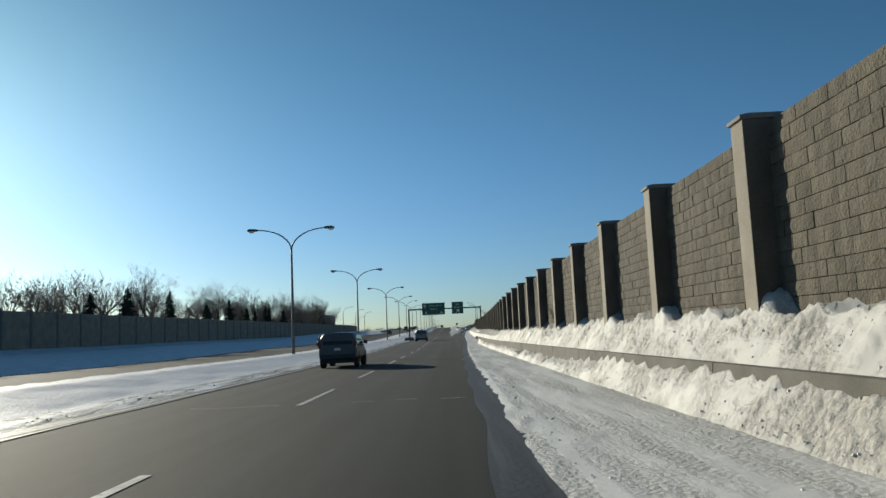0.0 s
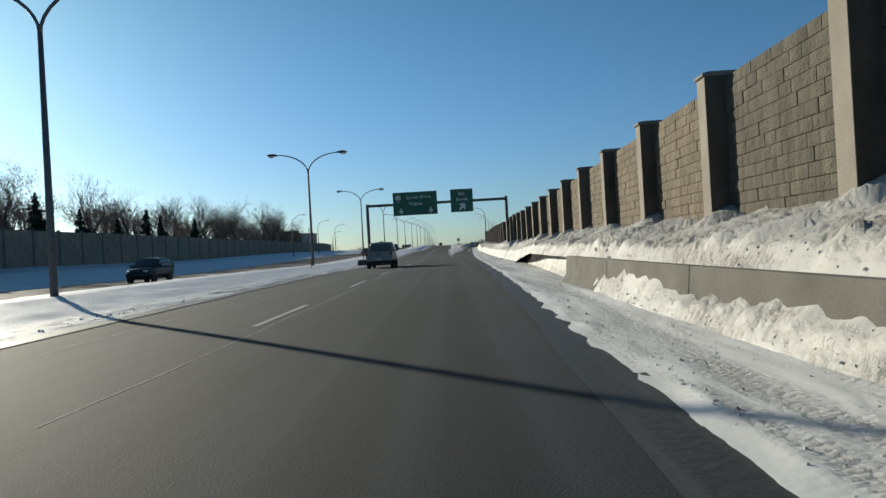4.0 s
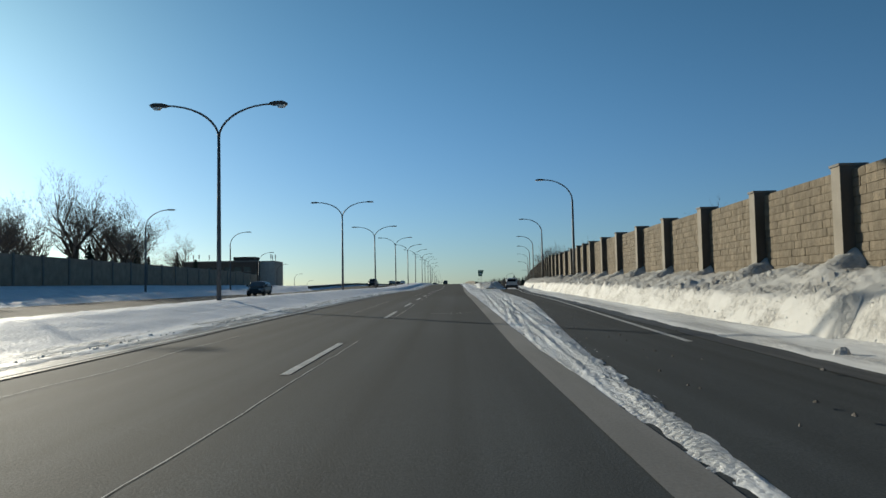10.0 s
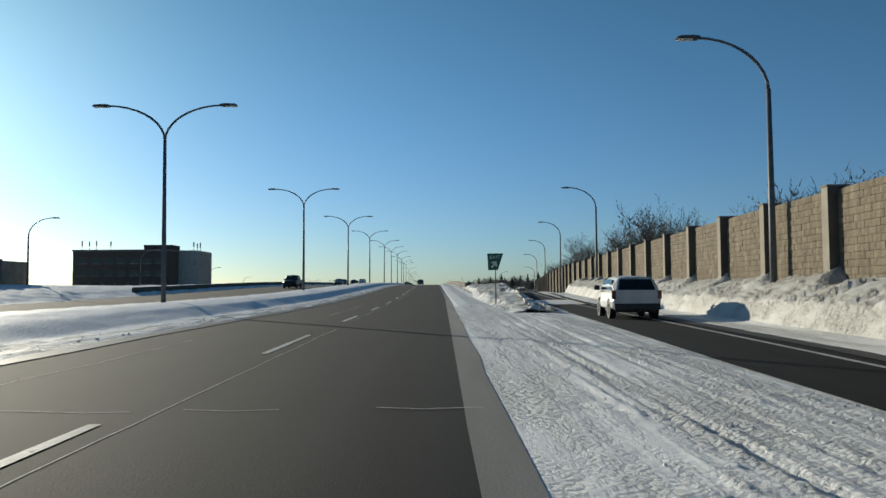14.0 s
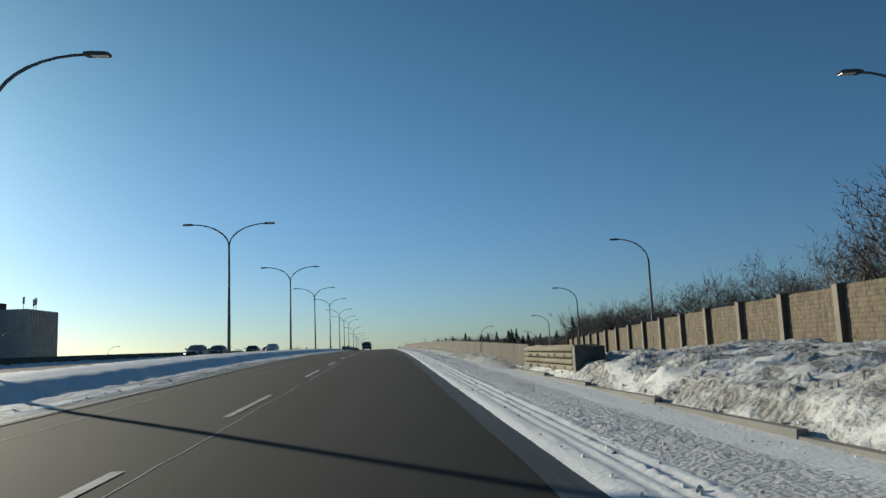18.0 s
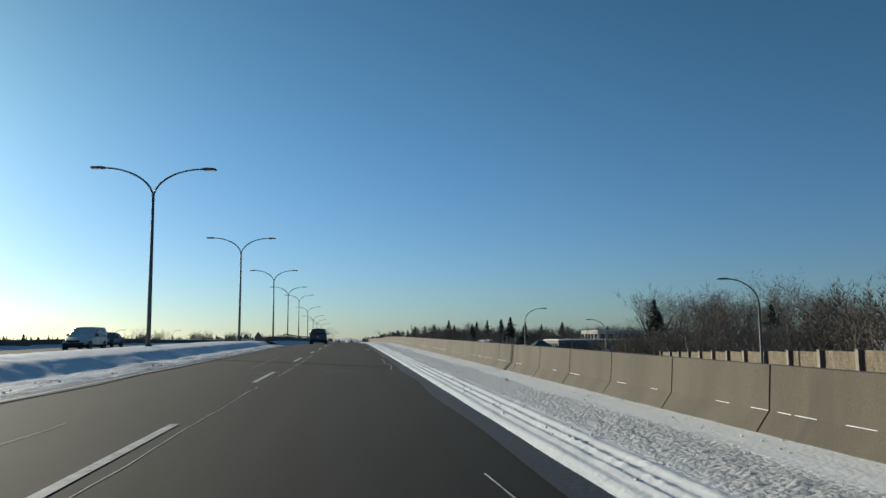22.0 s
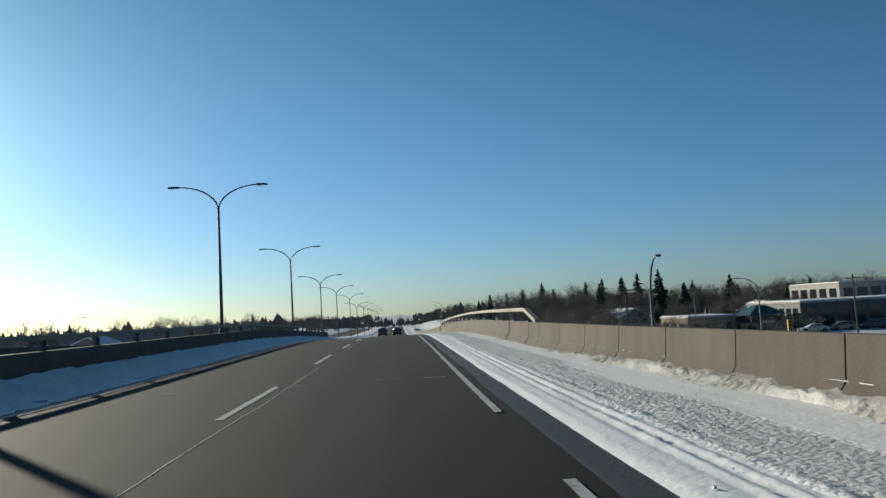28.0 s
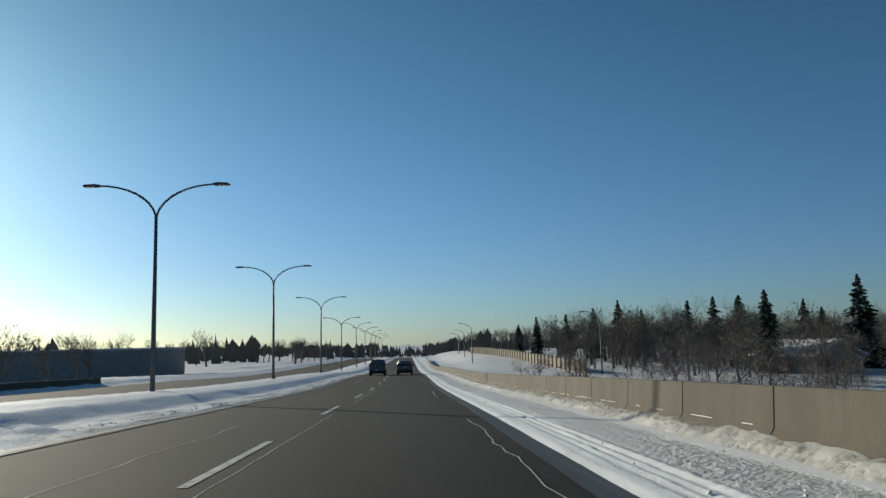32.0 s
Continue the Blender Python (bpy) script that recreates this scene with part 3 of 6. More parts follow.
def dash(x0, y0, y1, w, parent, name="dash", mat=PAINT, h=.008):
    sh = Shape()
    ys = steps(y0, y1, 1.0)
    for y in ys:
        k = 1 + .12 * noise.noise(Vector((x0, y * 2.1, 0)))
        sh.v += [(x0 - w / 2 * k, y, rz(y) + h), (x0 + w / 2 * k, y, rz(y) + h)]
    sh.f = [(2 * i, 2 * i + 1, 2 * i + 3, 2 * i + 2) for i in range(len(ys) - 1)]
    sh.m = [0] * len(sh.f)
    return part(name, sh, mat, parent)


# the dashes keep about 12.4 m from one to the next between places that are known
known = [-55, 21.7, 32.2, 45.0, 54.6, 106.5, 177.8, 187.7, 216.3, 226.6, 258.7, 328.7, 341.6, 361.6, 374.4, 394.8, 407.5, 474.0, 486.3, 538.0, 551.2, 561.0, 573.0, 594.0, 606.0, 619.0, 638.0, 900]
for a, b in zip(known[:-1], known[1:]):
    n = max(1, round((b - a) / 12.4))
    for k in range(n):
        y0 = a + (b - a) * k / n
        dash(-2.75, y0, y0 + 4.9, .13, marks)
edge = thing("edge_line", "faded white edge line along the snowy shoulder", "road marking", kind="structure")
for a, b in ((520, 556), (560, 600)):
    dash(1.0, a, b, .10, edge, "line_piece")
ledge = thing("median_line", "faded pale edge line beside the median snow", "road marking", kind="structure")
for a, b in ((-70, 90), (100, 240), (320, 480), (530, 700)):
    dash(-6.75, a, b, .10, ledge, "line_piece")
rampl = thing("ramp_line", "white edge line along the exit ramp", "road marking", kind="structure")
sheet(steps(206, 420, 2), lambda y: [(ramp_inner(y) + .70 * (pave_right(y) - ramp_inner(y)), ramp_drop(y) - .004), (ramp_inner(y) + .70 * (pave_right(y) - ramp_inner(y)) + .13, ramp_drop(y) - .004)], [1], "line_piece", PAINT, "", "", parent=rampl)
gore = thing("gore_line", "broad stained concrete strip between lane and exit", "road marking", kind="structure")
for a, b, mat, lab in ((169, 345, GUTTER, "salt-stained concrete gutter strip"),):
    sheet(steps(a, b, 2), lambda y: [(gutter_x(y), .004), (gutter_x(y) + .06 + .34 * min(1, (y - 168) / 30) + .05 * noise.noise(Vector((y * .3, 1, 1))), .006)], [1], "strip", mat, lab, "", parent=gore)


def crack(x0, y0, y1, w, wander, parent):
    sh = Shape()
    ys = steps(y0, y1, .6)
    for i, y in enumerate(ys):
        x = x0 + wander * noise.noise(Vector((x0, y * .35, 5))) + wander * .4 * noise.noise(Vector((x0, y * 1.7, 9)))
        ww = w * (.55 + .7 * abs(noise.noise(Vector((y * .9, x0, 2)))))
        sh.v += [(x - ww / 2, y, rz(y) + .005), (x + ww / 2, y, rz(y) + .005)]
    sh.f = [(2 * i, 2 * i + 1, 2 * i + 3, 2 * i + 2) for i in range(len(ys) - 1)]
    sh.m = [0] * len(sh.f)
    part("crack", sh, SALT, parent)


cracks = thing("salt_cracks", "thin pale cracks filled with snow and salt", "cracks", kind="structure")
random.seed(11)
for y in range(60, 700, 26):
    crack(-2.45 + random.uniform(-.05, .05), y, y + random.uniform(16, 24), .020, .05, cracks)
    if random.random() < .6:
        crack(random.uniform(-5.6, -3.6), y + 5, y + random.uniform(14, 26), .018, .14, cracks)
    if y > 360 and random.random() < .75:
        crack(random.uniform(.75, 1.05), y + 3, y + random.uniform(9, 16), .030, .16, cracks)
for y in (22, 47, 118, 163, 219, 276, 341, 452, 518, 566, 622):
    sh = Shape()
    xs = steps(-6.6, 1.2, .5)
    for x in xs:
        yy = y + .5 * noise.noise(Vector((x * .8, y, 3)))
        ww = .016 * (.4 + abs(noise.noise(Vector((x * 1.7, y, 1)))) * 1.6)
        sh.v += [(x, yy - ww, rz(yy) + .005), (x, yy + ww, rz(yy) + .005)]
    sh.f = [(2 * i, 2 * i + 2, 2 * i + 3, 2 * i + 1) for i in range(len(xs) - 1) if random.random() < .6]
    sh.m = [0] * len(sh.f)
    part("crack", sh, SALT, cracks)

# ---- snow beside the road ----
def bank_h(y):
    return float(np.interp(y, (80, 117, 190, 230, 280, 300), (1.44, 1.42, 1.36, 1.25, 1.25, 1.4))) + .05 * math.sin(y * .31)


# dirty slush where the snow thins out over the asphalt
sheet(steps(-60, 345, .8), lambda y: [(pave_right(y) - .38 + .16 * noise.noise(Vector((y * .2, 1, 1))), .003), (pave_right(y) + .7, .004)], [3], "edge_slush", SLUSH, "streaks of dirty slush along the edge of the asphalt", "snow")
sheet(steps(345, 760, .8), lambda y: [(1.22 + .08 * noise.noise(Vector((y * .2, 1, 1))), .003), (2.1, .004)], [3], "edge_slush", SLUSH, "streaks of dirty slush along the edge of the asphalt", "snow")
sheet(steps(-70, 760, .8), lambda y: [(-7.9, -.014), (-6.75, .001), (-6.55 + .12 * noise.noise(Vector((y * .2, 1, 1))), .003)], [2, 2], "edge_slush", SLUSH, "streaks of dirty slush beside the median snow", "snow")


bank_foot = along([(-80, 3.62), (20, 3.68), (94, 3.75), (108, 4.5), (118, 4.9), (135, 5.2), (160, 5.7), (190, 6.0), (205, 6.15)])


# kerbside packed snow and the ploughed bank against the wall
def shoulder(y):
    e = pave_right(y) + .025 * noise.noise(Vector((y * .22, 3, 3)))
    foot = bank_foot(y) if y < 205 else min(pave_right(y) + 1.35, wall_far(y) - 1.2)
    return [(e - .30, -.03), (e + .35, .024), (e + 1.0, .05), (foot, .10), (foot + .25, .10)]


def shoulder_bump(x, y, k):
    thin = (.010 if k < 1.2 else .016) * noise.noise(Vector((x * 2.6, y * .30, 4))) + .012 * noise.noise(Vector((x * 7, y * 1.1, 9)))
    ridge = 0.0
    e = pave_right(y)
    for q, a in ((.28, .05), (.55, .03), (1.25, .022), (1.55, .02)):
        c = e + q + .10 * noise.noise(Vector((y * .12, q * 9, 1)))
        ridge += a * math.exp(-((x - c) / .09) ** 2) * max(0, .25 + noise.noise(Vector((y * .8, q * 7, 3))))
    return thin * (1 if k < 2 else .6) + ridge + .035 * crumbs(x, y, .11, 2) * (1 if k > .6 else 0)


near_ys = steps(-60, -8, .6)[:-1] + steps(-8, 130, .14)[:-1] + steps(130, 345, .3)
sheet(near_ys, shoulder, [9, 7, 16, 1], "shoulder_snow", SNOW_PACKED, "packed grey-white snow on the shoulder with tyre ruts", "snow",
      bumps=shoulder_bump)


def front_bank(y):
    foot = shoulder(y)[3][0] - .06
    top = .60 - .20 * rise_of(y, 20, 32) + .45 * rise_of(y, 84, 104) + .14 * noise.noise(Vector((y * .35, 0, 8))) + .07 * noise.noise(Vector((y * 1.3, 0, 8)))
    return [(foot, .04), (foot + .16, .24), (max(4.03, foot + .42), top), (max(4.09, foot + .48), top - .05)]


sheet(steps(-60, -8, .5)[:-1] + steps(-8, 120, .075), front_bank, [7, 9, 1], "snow_windrow", SNOW_DIRTY, "ploughed windrow of crusty dirty snow against the barrier", "snow",
      bumps=lambda x, y, k: (lumpy(x, y, .03, .6, 3) + lumpy(x, y * .6, .05, 1.9, 5) + .08 * crumbs(x, y, .20, 1) + .05 * crumbs(x, y, .11, 4) + .15 * slabs(x, y, 1.1, .8, 2)) * min(1, k * .8 + .1) * (1 if k < 2.6 else .2))


def wall_bank(y):
    wx = wall_x(y) + .10
    if y < 112:
        a = 4.20
        return [(a, .72), (a + .22, .98), (max(a + .3, wx - .4), bank_h(y) - .06), (wx + .25, bank_h(y) + .06)]
    b = min(1, (y - 112) / 14)
    foot = shoulder(y)[3][0]
    a = 4.20 + (foot - .3 - 4.20) * b if y < 126 else foot - .1
    return [(a, .72 + (.03 - .72) * b), (a + (.22 + .18 * b), .98 - .3 * b), (a + (wx - a) * .60, bank_h(y) - .22), (wx + .25, bank_h(y) + .06)]


def drifts(x, y, k):
    w = min(1.0, .12 + k * .9)
    post = (near_post(y) if y < 159 else far_post(y)) % 1.0
    post = post - 1 if post > .5 else post
    rise = (.30 * math.exp(-((post + .03) / .07) ** 2) - .16 * math.exp(-((post + .20) / .12) ** 2)) * max(0, k - 1.6)
    lean = 1.2 if y < 130 else .9
    return w * (lumpy(x * 1.2, y, .028, .8, 6) + lumpy(x, y, .06, 2.6, 7) + .19 * slabs(x, y, lean, .9, 4) + .11 * slabs(x, y, lean * .8, .38, 8) + .04 * crumbs(x, y, .20, 6) + .04 * crumbs(x, y, .11, 9)) + rise


sheet(steps(-60, -8, .5)[:-1] + steps(-8, 130, .10)[:-1] + steps(130, 345, .16), wall_bank, [7, 16, 8], "wall_snowbank", SNOW_DIRTY, "high ploughed snowbank heaped against the noise wall", "snow", bumps=drifts)

# gore: snow with wheel ruts, then a gritty mound
def gore_snow(y):
    a = gutter_x(y) + .36
    b = max(a + .2, ramp_inner(y))
    t = min(1, max(0, (y - 189) / 30))
    return [(a - .02, -.012 + .008 * t), (a + (b - a) * .3, -.012 + .047 * t), (a + (b - a) * .75, -.012 + .052 * t), (b + .1, -.03)]


def ruts(x, y, k):
    s = 0.0
    for q, w, a in ((2.0, .028, .05), (2.5, .030, .06), (2.9, .034, .045), (3.7, .040, .06), (4.3, .044, .04), (2.6, -.012, .05), (2.95, -.012, .05), (3.3, .062, .05), (3.62, .062, .05), (2.2, .075, .045), (2.7, -.035, .05), (3.05, -.035, .045), (1.6, .02, .05), (1.9, .022, .05)):
        c = q + (y - 250) * w + .06 * noise.noise(Vector((y * .3, q, 1)))
        br = .5 + .8 * abs(noise.noise(Vector((y * .35, q * 3, 4))))
        s += -.016 * math.exp(-((x - c) / .06) ** 2) + a * .42 * br * math.exp(-((x - c - .10) / .045) ** 2) + a * .25 * br * math.exp(-((x - c + .10) / .04) ** 2)
    s *= .8 * min(1, max(.05, (y - 189) / 30))
    return s + .010 * noise.noise(Vector((x * 5, y * .3, 4))) + lumpy(x, y, .010, .4, 8) + .05 * crumbs(x, y, .09, 3) if .3 < k < 2.8 else 0


sheet(steps(189, 318, .11), gore_snow, [12, 34, 16], "gore_snow", SNOW_GORE, "tyre-tracked packed snow in the gore of the exit", "snow", bumps=ruts)
def wheel_tracks(x, y, k):
    """Tread ridges near the asphalt, a granular band, smooth drifted snow by the barrier."""
    if k < .5:
        return .006 * noise.noise(Vector((x * 5, y * .35, 4)))
    band = rise_of(x + .25 * noise.noise(Vector((x, y * .15, 6))), 2.2, 2.6) * (1 - rise_of(x + .3 * noise.noise(Vector((x, y * .12, 2))), 3.0, 3.5))
    s = lumpy(x, y, .005, .5, 1) + (.008 * noise.noise(Vector((x * 6, y * .4, 4)))) + (.055 * max(0, .6 - noise.voronoi(Vector((x / .15, y / .17, 5)))[0][0]) * (.4 + .6 * rise_of(noise.noise(Vector((x * .8, y * .3, 3))), -.2, .3))) * band
    for q, amp in ((1.80, .016), (1.97, .030), (2.15, .028), (2.36, .014)):
        c = q + .10 * math.sin(y * .021 + q)
        lug = .5 + .5 * math.sin(y * 24 + (x - c) * 30 * (1 if q < 2.1 else -1) + 3 * noise.noise(Vector((y * .9, q * 3, 1))))
        s += amp * math.exp(-((x - c) / .055) ** 2) * (.14 + 1.1 * lug * abs(noise.noise(Vector((y * 1.3, q * 4, 7)))) * 1.6 + .5 * abs(noise.noise(Vector((y * .6, q * 5, 2))))) - amp * .7 * math.exp(-((x - c - .1) / .05) ** 2)
    return s


sheet(steps(310, 640, .075)[:-1] + steps(640, 760, .4) + steps(764, 1000, 4), lambda y: [(1.47, -.018), (1.68, .03), (3.0, .05 - .08 * max(0, (318 - y) / 8)), (barrier_x(y) + .08 if y > 372 else 4.4, .06 - .08 * max(0, (318 - y) / 8))], [5, 30, 16], "shoulder_snow", SNOW_HARD,
      "packed snow on the hard shoulder, rutted by wheels", "snow",
      bumps=wheel_tracks)


def mound(y):
    t = min(1, max(0, (y - 300) / 14)) * min(1, max(0, (376 - y) / 10))
    b = min(ramp_inner(y) - .3, 11.5)
    a = 3.6 + .55 * rise_of(y, 332, 345)
    return [(a, .02), (a + .55, .05 + .30 * t), (5.6, .05 + .48 * t), (b - 1.5, .05 + .66 * t), (b + .2, -.15 + ramp_drop(y))]


sheet(steps(300, 378, .15), mound, [8, 8, 16, 6], "snow_mound", GRIT, "long mound of gritty frozen snow in the gore", "snow",
      bumps=lambda x, y, k: (lumpy(x, y, .05, .5, 3) + lumpy(x, y, .12, 1.6, 5) + .16 * crumbs(x, y, .22, 2) + .10 * crumbs(x, y, .14, 8) + .16 * slabs(x, y, .8, .9, 6)) * min(1, k + .1, max(0, 4 - k)))
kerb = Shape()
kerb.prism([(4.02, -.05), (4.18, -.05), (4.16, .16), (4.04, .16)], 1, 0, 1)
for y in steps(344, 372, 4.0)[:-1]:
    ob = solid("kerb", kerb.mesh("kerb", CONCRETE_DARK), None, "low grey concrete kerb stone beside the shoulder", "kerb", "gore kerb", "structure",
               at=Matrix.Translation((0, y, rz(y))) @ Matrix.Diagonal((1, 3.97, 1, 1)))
# ploughed crumbs at the foot of the barrier
for a, b, w in ((373, 392, .8), (548, 572, .35), (616, 800, .42)):
    sheet(steps(a, b, .15), lambda y, a=a, b=b, w=w: [(barrier_x(y) - w + .25 * noise.noise(Vector((y * .4, 1, 1))), .05),
                                               (barrier_x(y) - w * .5, (.16 if a < 400 else .10) * min(1, (y - a) / 6, (b - y) / 8) + .05), (barrier_x(y) + .12, (.26 if a < 400 else .17) * min(1, (y - a) / 6, (b - y) / 8) + .05)],
          [5, 5], "snow_windrow", SNOW_DIRTY, "crumbled ploughed snow at the foot of the barrier", "snow",
          bumps=lambda x, y, k: (lumpy(x, y, .05, .4, 2) + .10 * crumbs(x, y, .14, 4)) * min(1, k + .1))

# median: crusty strip, slope and top where the lamps stand
def median(y):
    b = .36 + .12 * rise_of(y, 240, 330) if y < 500 else .42
    w = .5 * (1 - rise_of(y, 240, 330))
    return [(-8.1, .035), (-8.6, .06), (-9.5 - w, b - .05 - w * .1), (-10.8 - w * .4, b + .05), (-13.2, b), (-15.4, .15), (-16.5, -.02)]


def median_bump(x, y, k):
    return (lumpy(x, y, .02, .6, 2) if k < .6 else lumpy(x, y, .05, 1.1, 3)) * min(1, k + .1, 6 - k)


sheet(steps(-70, 700, .25)[:-1] + steps(700, 1000, 1.0), lambda y: [(-6.70, -.055), (-7.35, .018), (-8.25, .05)], [6, 7], "median_crust", SNOW_EDGE,
      "broken crust of melting snow along the inner lane", "snow", bumps=lambda x, y, k: .03 * noise.noise(Vector((x * 2.4, y * .28, 4))) + .014 * noise.noise(Vector((x * 6, y * 1.2, 2))) + .06 * crumbs(x, y, .15, 7) * min(1, k))


sheet(steps(-70, 512, .6), median, [3, 6, 4, 5, 4, 2], "median_snow", SNOW, "bank of clean snow on the median with a shaded slope", "snow", bumps=median_bump)
sheet(steps(642, 1000, .7), median, [3, 6, 4, 5, 4, 2], "median_snow", SNOW, "bank of clean snow on the median with a shaded slope", "snow", bumps=median_bump)
sheet(steps(508, 646, .4), lambda y: [(-6.9, -.012), (-7.3, .03), (-8.0, .16), (-8.75, .42)], [2, 4, 5], "median_snow", SNOW,
      "shaded ploughed snow along the bridge parapet", "snow", bumps=lambda x, y, k: lumpy(x, y, .06, .45, 3) * min(1, k + .1))
sheet(steps(-70, 420, .6)[:-1] + steps(420, 1000, 1.5), lambda y: [(-28.6, -.012), (-29.3, .06), (-31.5, .50), (-35, .55 + .5 * (1 - rise_of(y, 320, 390))), (-40.3, .35 + 1.1 * (1 - rise_of(y, 320, 390)))], [2, 5, 6, 6], "verge_snow", SNOW,
      "snowbank beyond the oncoming lanes", "snow", bumps=lambda x, y, k: (lumpy(x, y, .13, 1.3, 4) + lumpy(x, y, .05, .5, 6)) * min(1, k, 4 - k))

# frozen clods and grit on the shoulders
CLOD = material("frozen_clod", (0.07, 0.06, 0.05), (0.20, 0.18, 0.16), 6, 0.95, 0.3, 30)
clods = Shape()
rc = random.Random(4)
for i in range(900):
    y = rc.uniform(0, 720)
    e = pave_right(y) if y < 190 else 1.6
    x = e + .4 + rc.random() ** 1.3 * (2.2 if y < 190 else 2.6)
    r = rc.uniform(.010, .032) if rc.random() < .97 else rc.uniform(.035, .06)
    z = rz(y) + .055
    ring = [(x + r * rc.uniform(.7, 1.3) * math.cos(t), y + r * 1.4 * rc.uniform(.7, 1.3) * math.sin(t), z - .02) for t in (2 * math.pi * k / 6 for k in range(6))]
    clods.add(ring + [(x + rc.uniform(-.3, .3) * r, y, z + r * rc.uniform(.2, .5))], [(k, (k + 1) % 6, 6) for k in range(6)])
solid("shoulder_clods", clods, CLOD, "frozen clods and grit scattered over the shoulder snow", "debris", kind="stuff")


# litter on the shoulder
TIN = plain("faded_red_tin", (0.30, 0.03, 0.025), 0.35, 0.3)
can = thing("drink_can", "crushed red drink can lying on the shoulder snow", "litter", at=Matrix.Translation((3.95, 418.3, rz(418.3) + .085)) @ Matrix.Rotation(radians(35), 4, "Z"))
part("body", Shape().tube([(-.06, 0, 0), (-.05, 0, 0), (0, .004, -.004), (.05, 0, 0), (.06, 0, 0)], [.026, .033, .027, .033, .026], 12), TIN, can, smooth=True)
part("lid", Shape().tube([(.0602, 0, 0), (.064, 0, 0)], [.026, .025], 12), STEEL, can, "bare metal lid")
CHUNK = material("ice_chunk", (0.30, 0.29, 0.27), (0.60, 0.59, 0.57), 9, 0.8, 0.4, 30)
for x, y, r in ((3.35, 478.5, .05), (3.62, 481.2, .04), (3.1, 476.0, .035), (3.5, 602.5, .08), (2.9, 609.0, .05), (3.3, 446.0, .06), (4.9, 139.5, .16), (5.1, 203.0, .10), (2.3, 268.5, .10)):
    ch = Shape()
    ring = [(r * rc.uniform(.7, 1.3) * math.cos(t), r * 1.3 * rc.uniform(.7, 1.3) * math.sin(t)) for t in (2 * math.pi * k / 8 for k in range(8))]
    for z, f in ((-.03, 1.0), (r * .35, .85), (r * .75, .4)):
        ch.v += [(a * f, b * f, z + rc.uniform(-.1, .1) * r) for a, b in ring]
    ch.f = [(k + 8 * j, (k + 1) % 8 + 8 * j, (k + 1) % 8 + 8 * j + 8, k + 8 * j + 8) for j in (0, 1) for k in range(8)] + [tuple(range(16, 24))]
    ch.m = [0] * len(ch.f)
    solid("ice_chunk", ch, CHUNK, "broken grey chunk of ice on the shoulder snow", "ice chunk", "ice chunks on the shoulder", at=Matrix.Translation((x, y, rz(y) + .06)))


# broken crumbs of snow along the edges, the foot of the banks and over their faces
CRUMB = material("snow_crumb", (0.46, 0.45, 0.42), (0.78, 0.78, 0.76), 5, 0.7, 0.3, 30, coords="World", islands=0.25)


def section_h(sec, x):
    return float(np.interp(x, [p[0] for p in sec], [p[1] for p in sec]))


crumb_mesh = Shape()


def crumb(x, y, h, r):
    z = rz(y) + h
    t0 = rc.uniform(0, 6)
    ring = [(x + r * rc.uniform(.6, 1.3) * math.cos(t0 + 1.571 * k), y + r * rc.uniform(.6, 1.4) * math.sin(t0 + 1.571 * k), z - r * .5) for k in range(4)]
    top = [(x + (a - x) * .55 + rc.uniform(-.2, .2) * r, y + (b - y) * .55, z + r * rc.uniform(.25, .75)) for a, b, c in ring]
    crumb_mesh.add(ring + top, [(k, (k + 1) % 4, (k + 1) % 4 + 4, k + 4) for k in range(4)] + [(4, 5, 6, 7)])


def size(lo=.010, hi=.035):
    return lo + (hi - lo) * rc.random() ** 2.5


for i in range(5200):
    y = rc.uniform(0, 190)
    sec = shoulder(y)
    f = rc.random()
    e, foot = sec[1][0], sec[3][0]
    x = e + abs(rc.gauss(0, .22)) - .1 if f < .45 else foot - abs(rc.gauss(0, .35)) if f < .8 else rc.uniform(e, foot)
    crumb(x, y, section_h(sec, x) + shoulder_bump(x, y, 1.5), size(.006, .024))
for i in range(4500):
    y = rc.uniform(0, 128)
    sec = wall_bank(y) if i % 2 else front_bank(y)
    k = rc.uniform(.2, 2.4)
    x = sec[int(k)][0] + (sec[int(k) + 1][0] - sec[int(k)][0]) * (k % 1)
    if i % 2:
        h = drifts(x, y, k)
    else:
        h = .05
    crumb(x, y, section_h(sec, x) + h, size(.008, .026))
for i in range(4200):
    y = rc.uniform(126, 345)
    sec = wall_bank(y)
    k = rc.uniform(-.2, 1.6) if i % 3 else rc.uniform(-.5, .1)
    x = sec[0][0] + (sec[1][0] - sec[0][0]) * k if k < 1 else sec[1][0] + (sec[2][0] - sec[1][0]) * (k - 1)
    crumb(x, y, section_h(sec, x) + (drifts(x, y, k) if k > 0 else .03), size(.008, .035))
for i in range(2600):
    y = rc.uniform(200, 318)
    x = rc.uniform(1.7, max(1.9, ramp_inner(y)))
    crumb(x, y, section_h(gore_snow(y), x) + .008, size(.007, .022))
for i in range(6500):
    y = rc.uniform(318, 640)
    b = barrier_x(y) if y > 372 else 4.1
    x = b - abs(rc.gauss(0, .28)) if i % 2 else rc.uniform(1.7, b)
    crumb(x, y, .052, size(.008, .03))
for i in range(3500):
    y = rc.uniform(302, 376)
    sec = mound(y)
    x = rc.uniform(sec[0][0], min(sec[-1][0], 10))
    crumb(x, y, section_h(sec, x) + .06, size(.015, .055))
for i in range(4000):
    y = rc.uniform(10, 660)
    x = -7.35 - rc.random() ** 1.5 * 1.2
    crumb(x, y, .03, size(.015, .06))
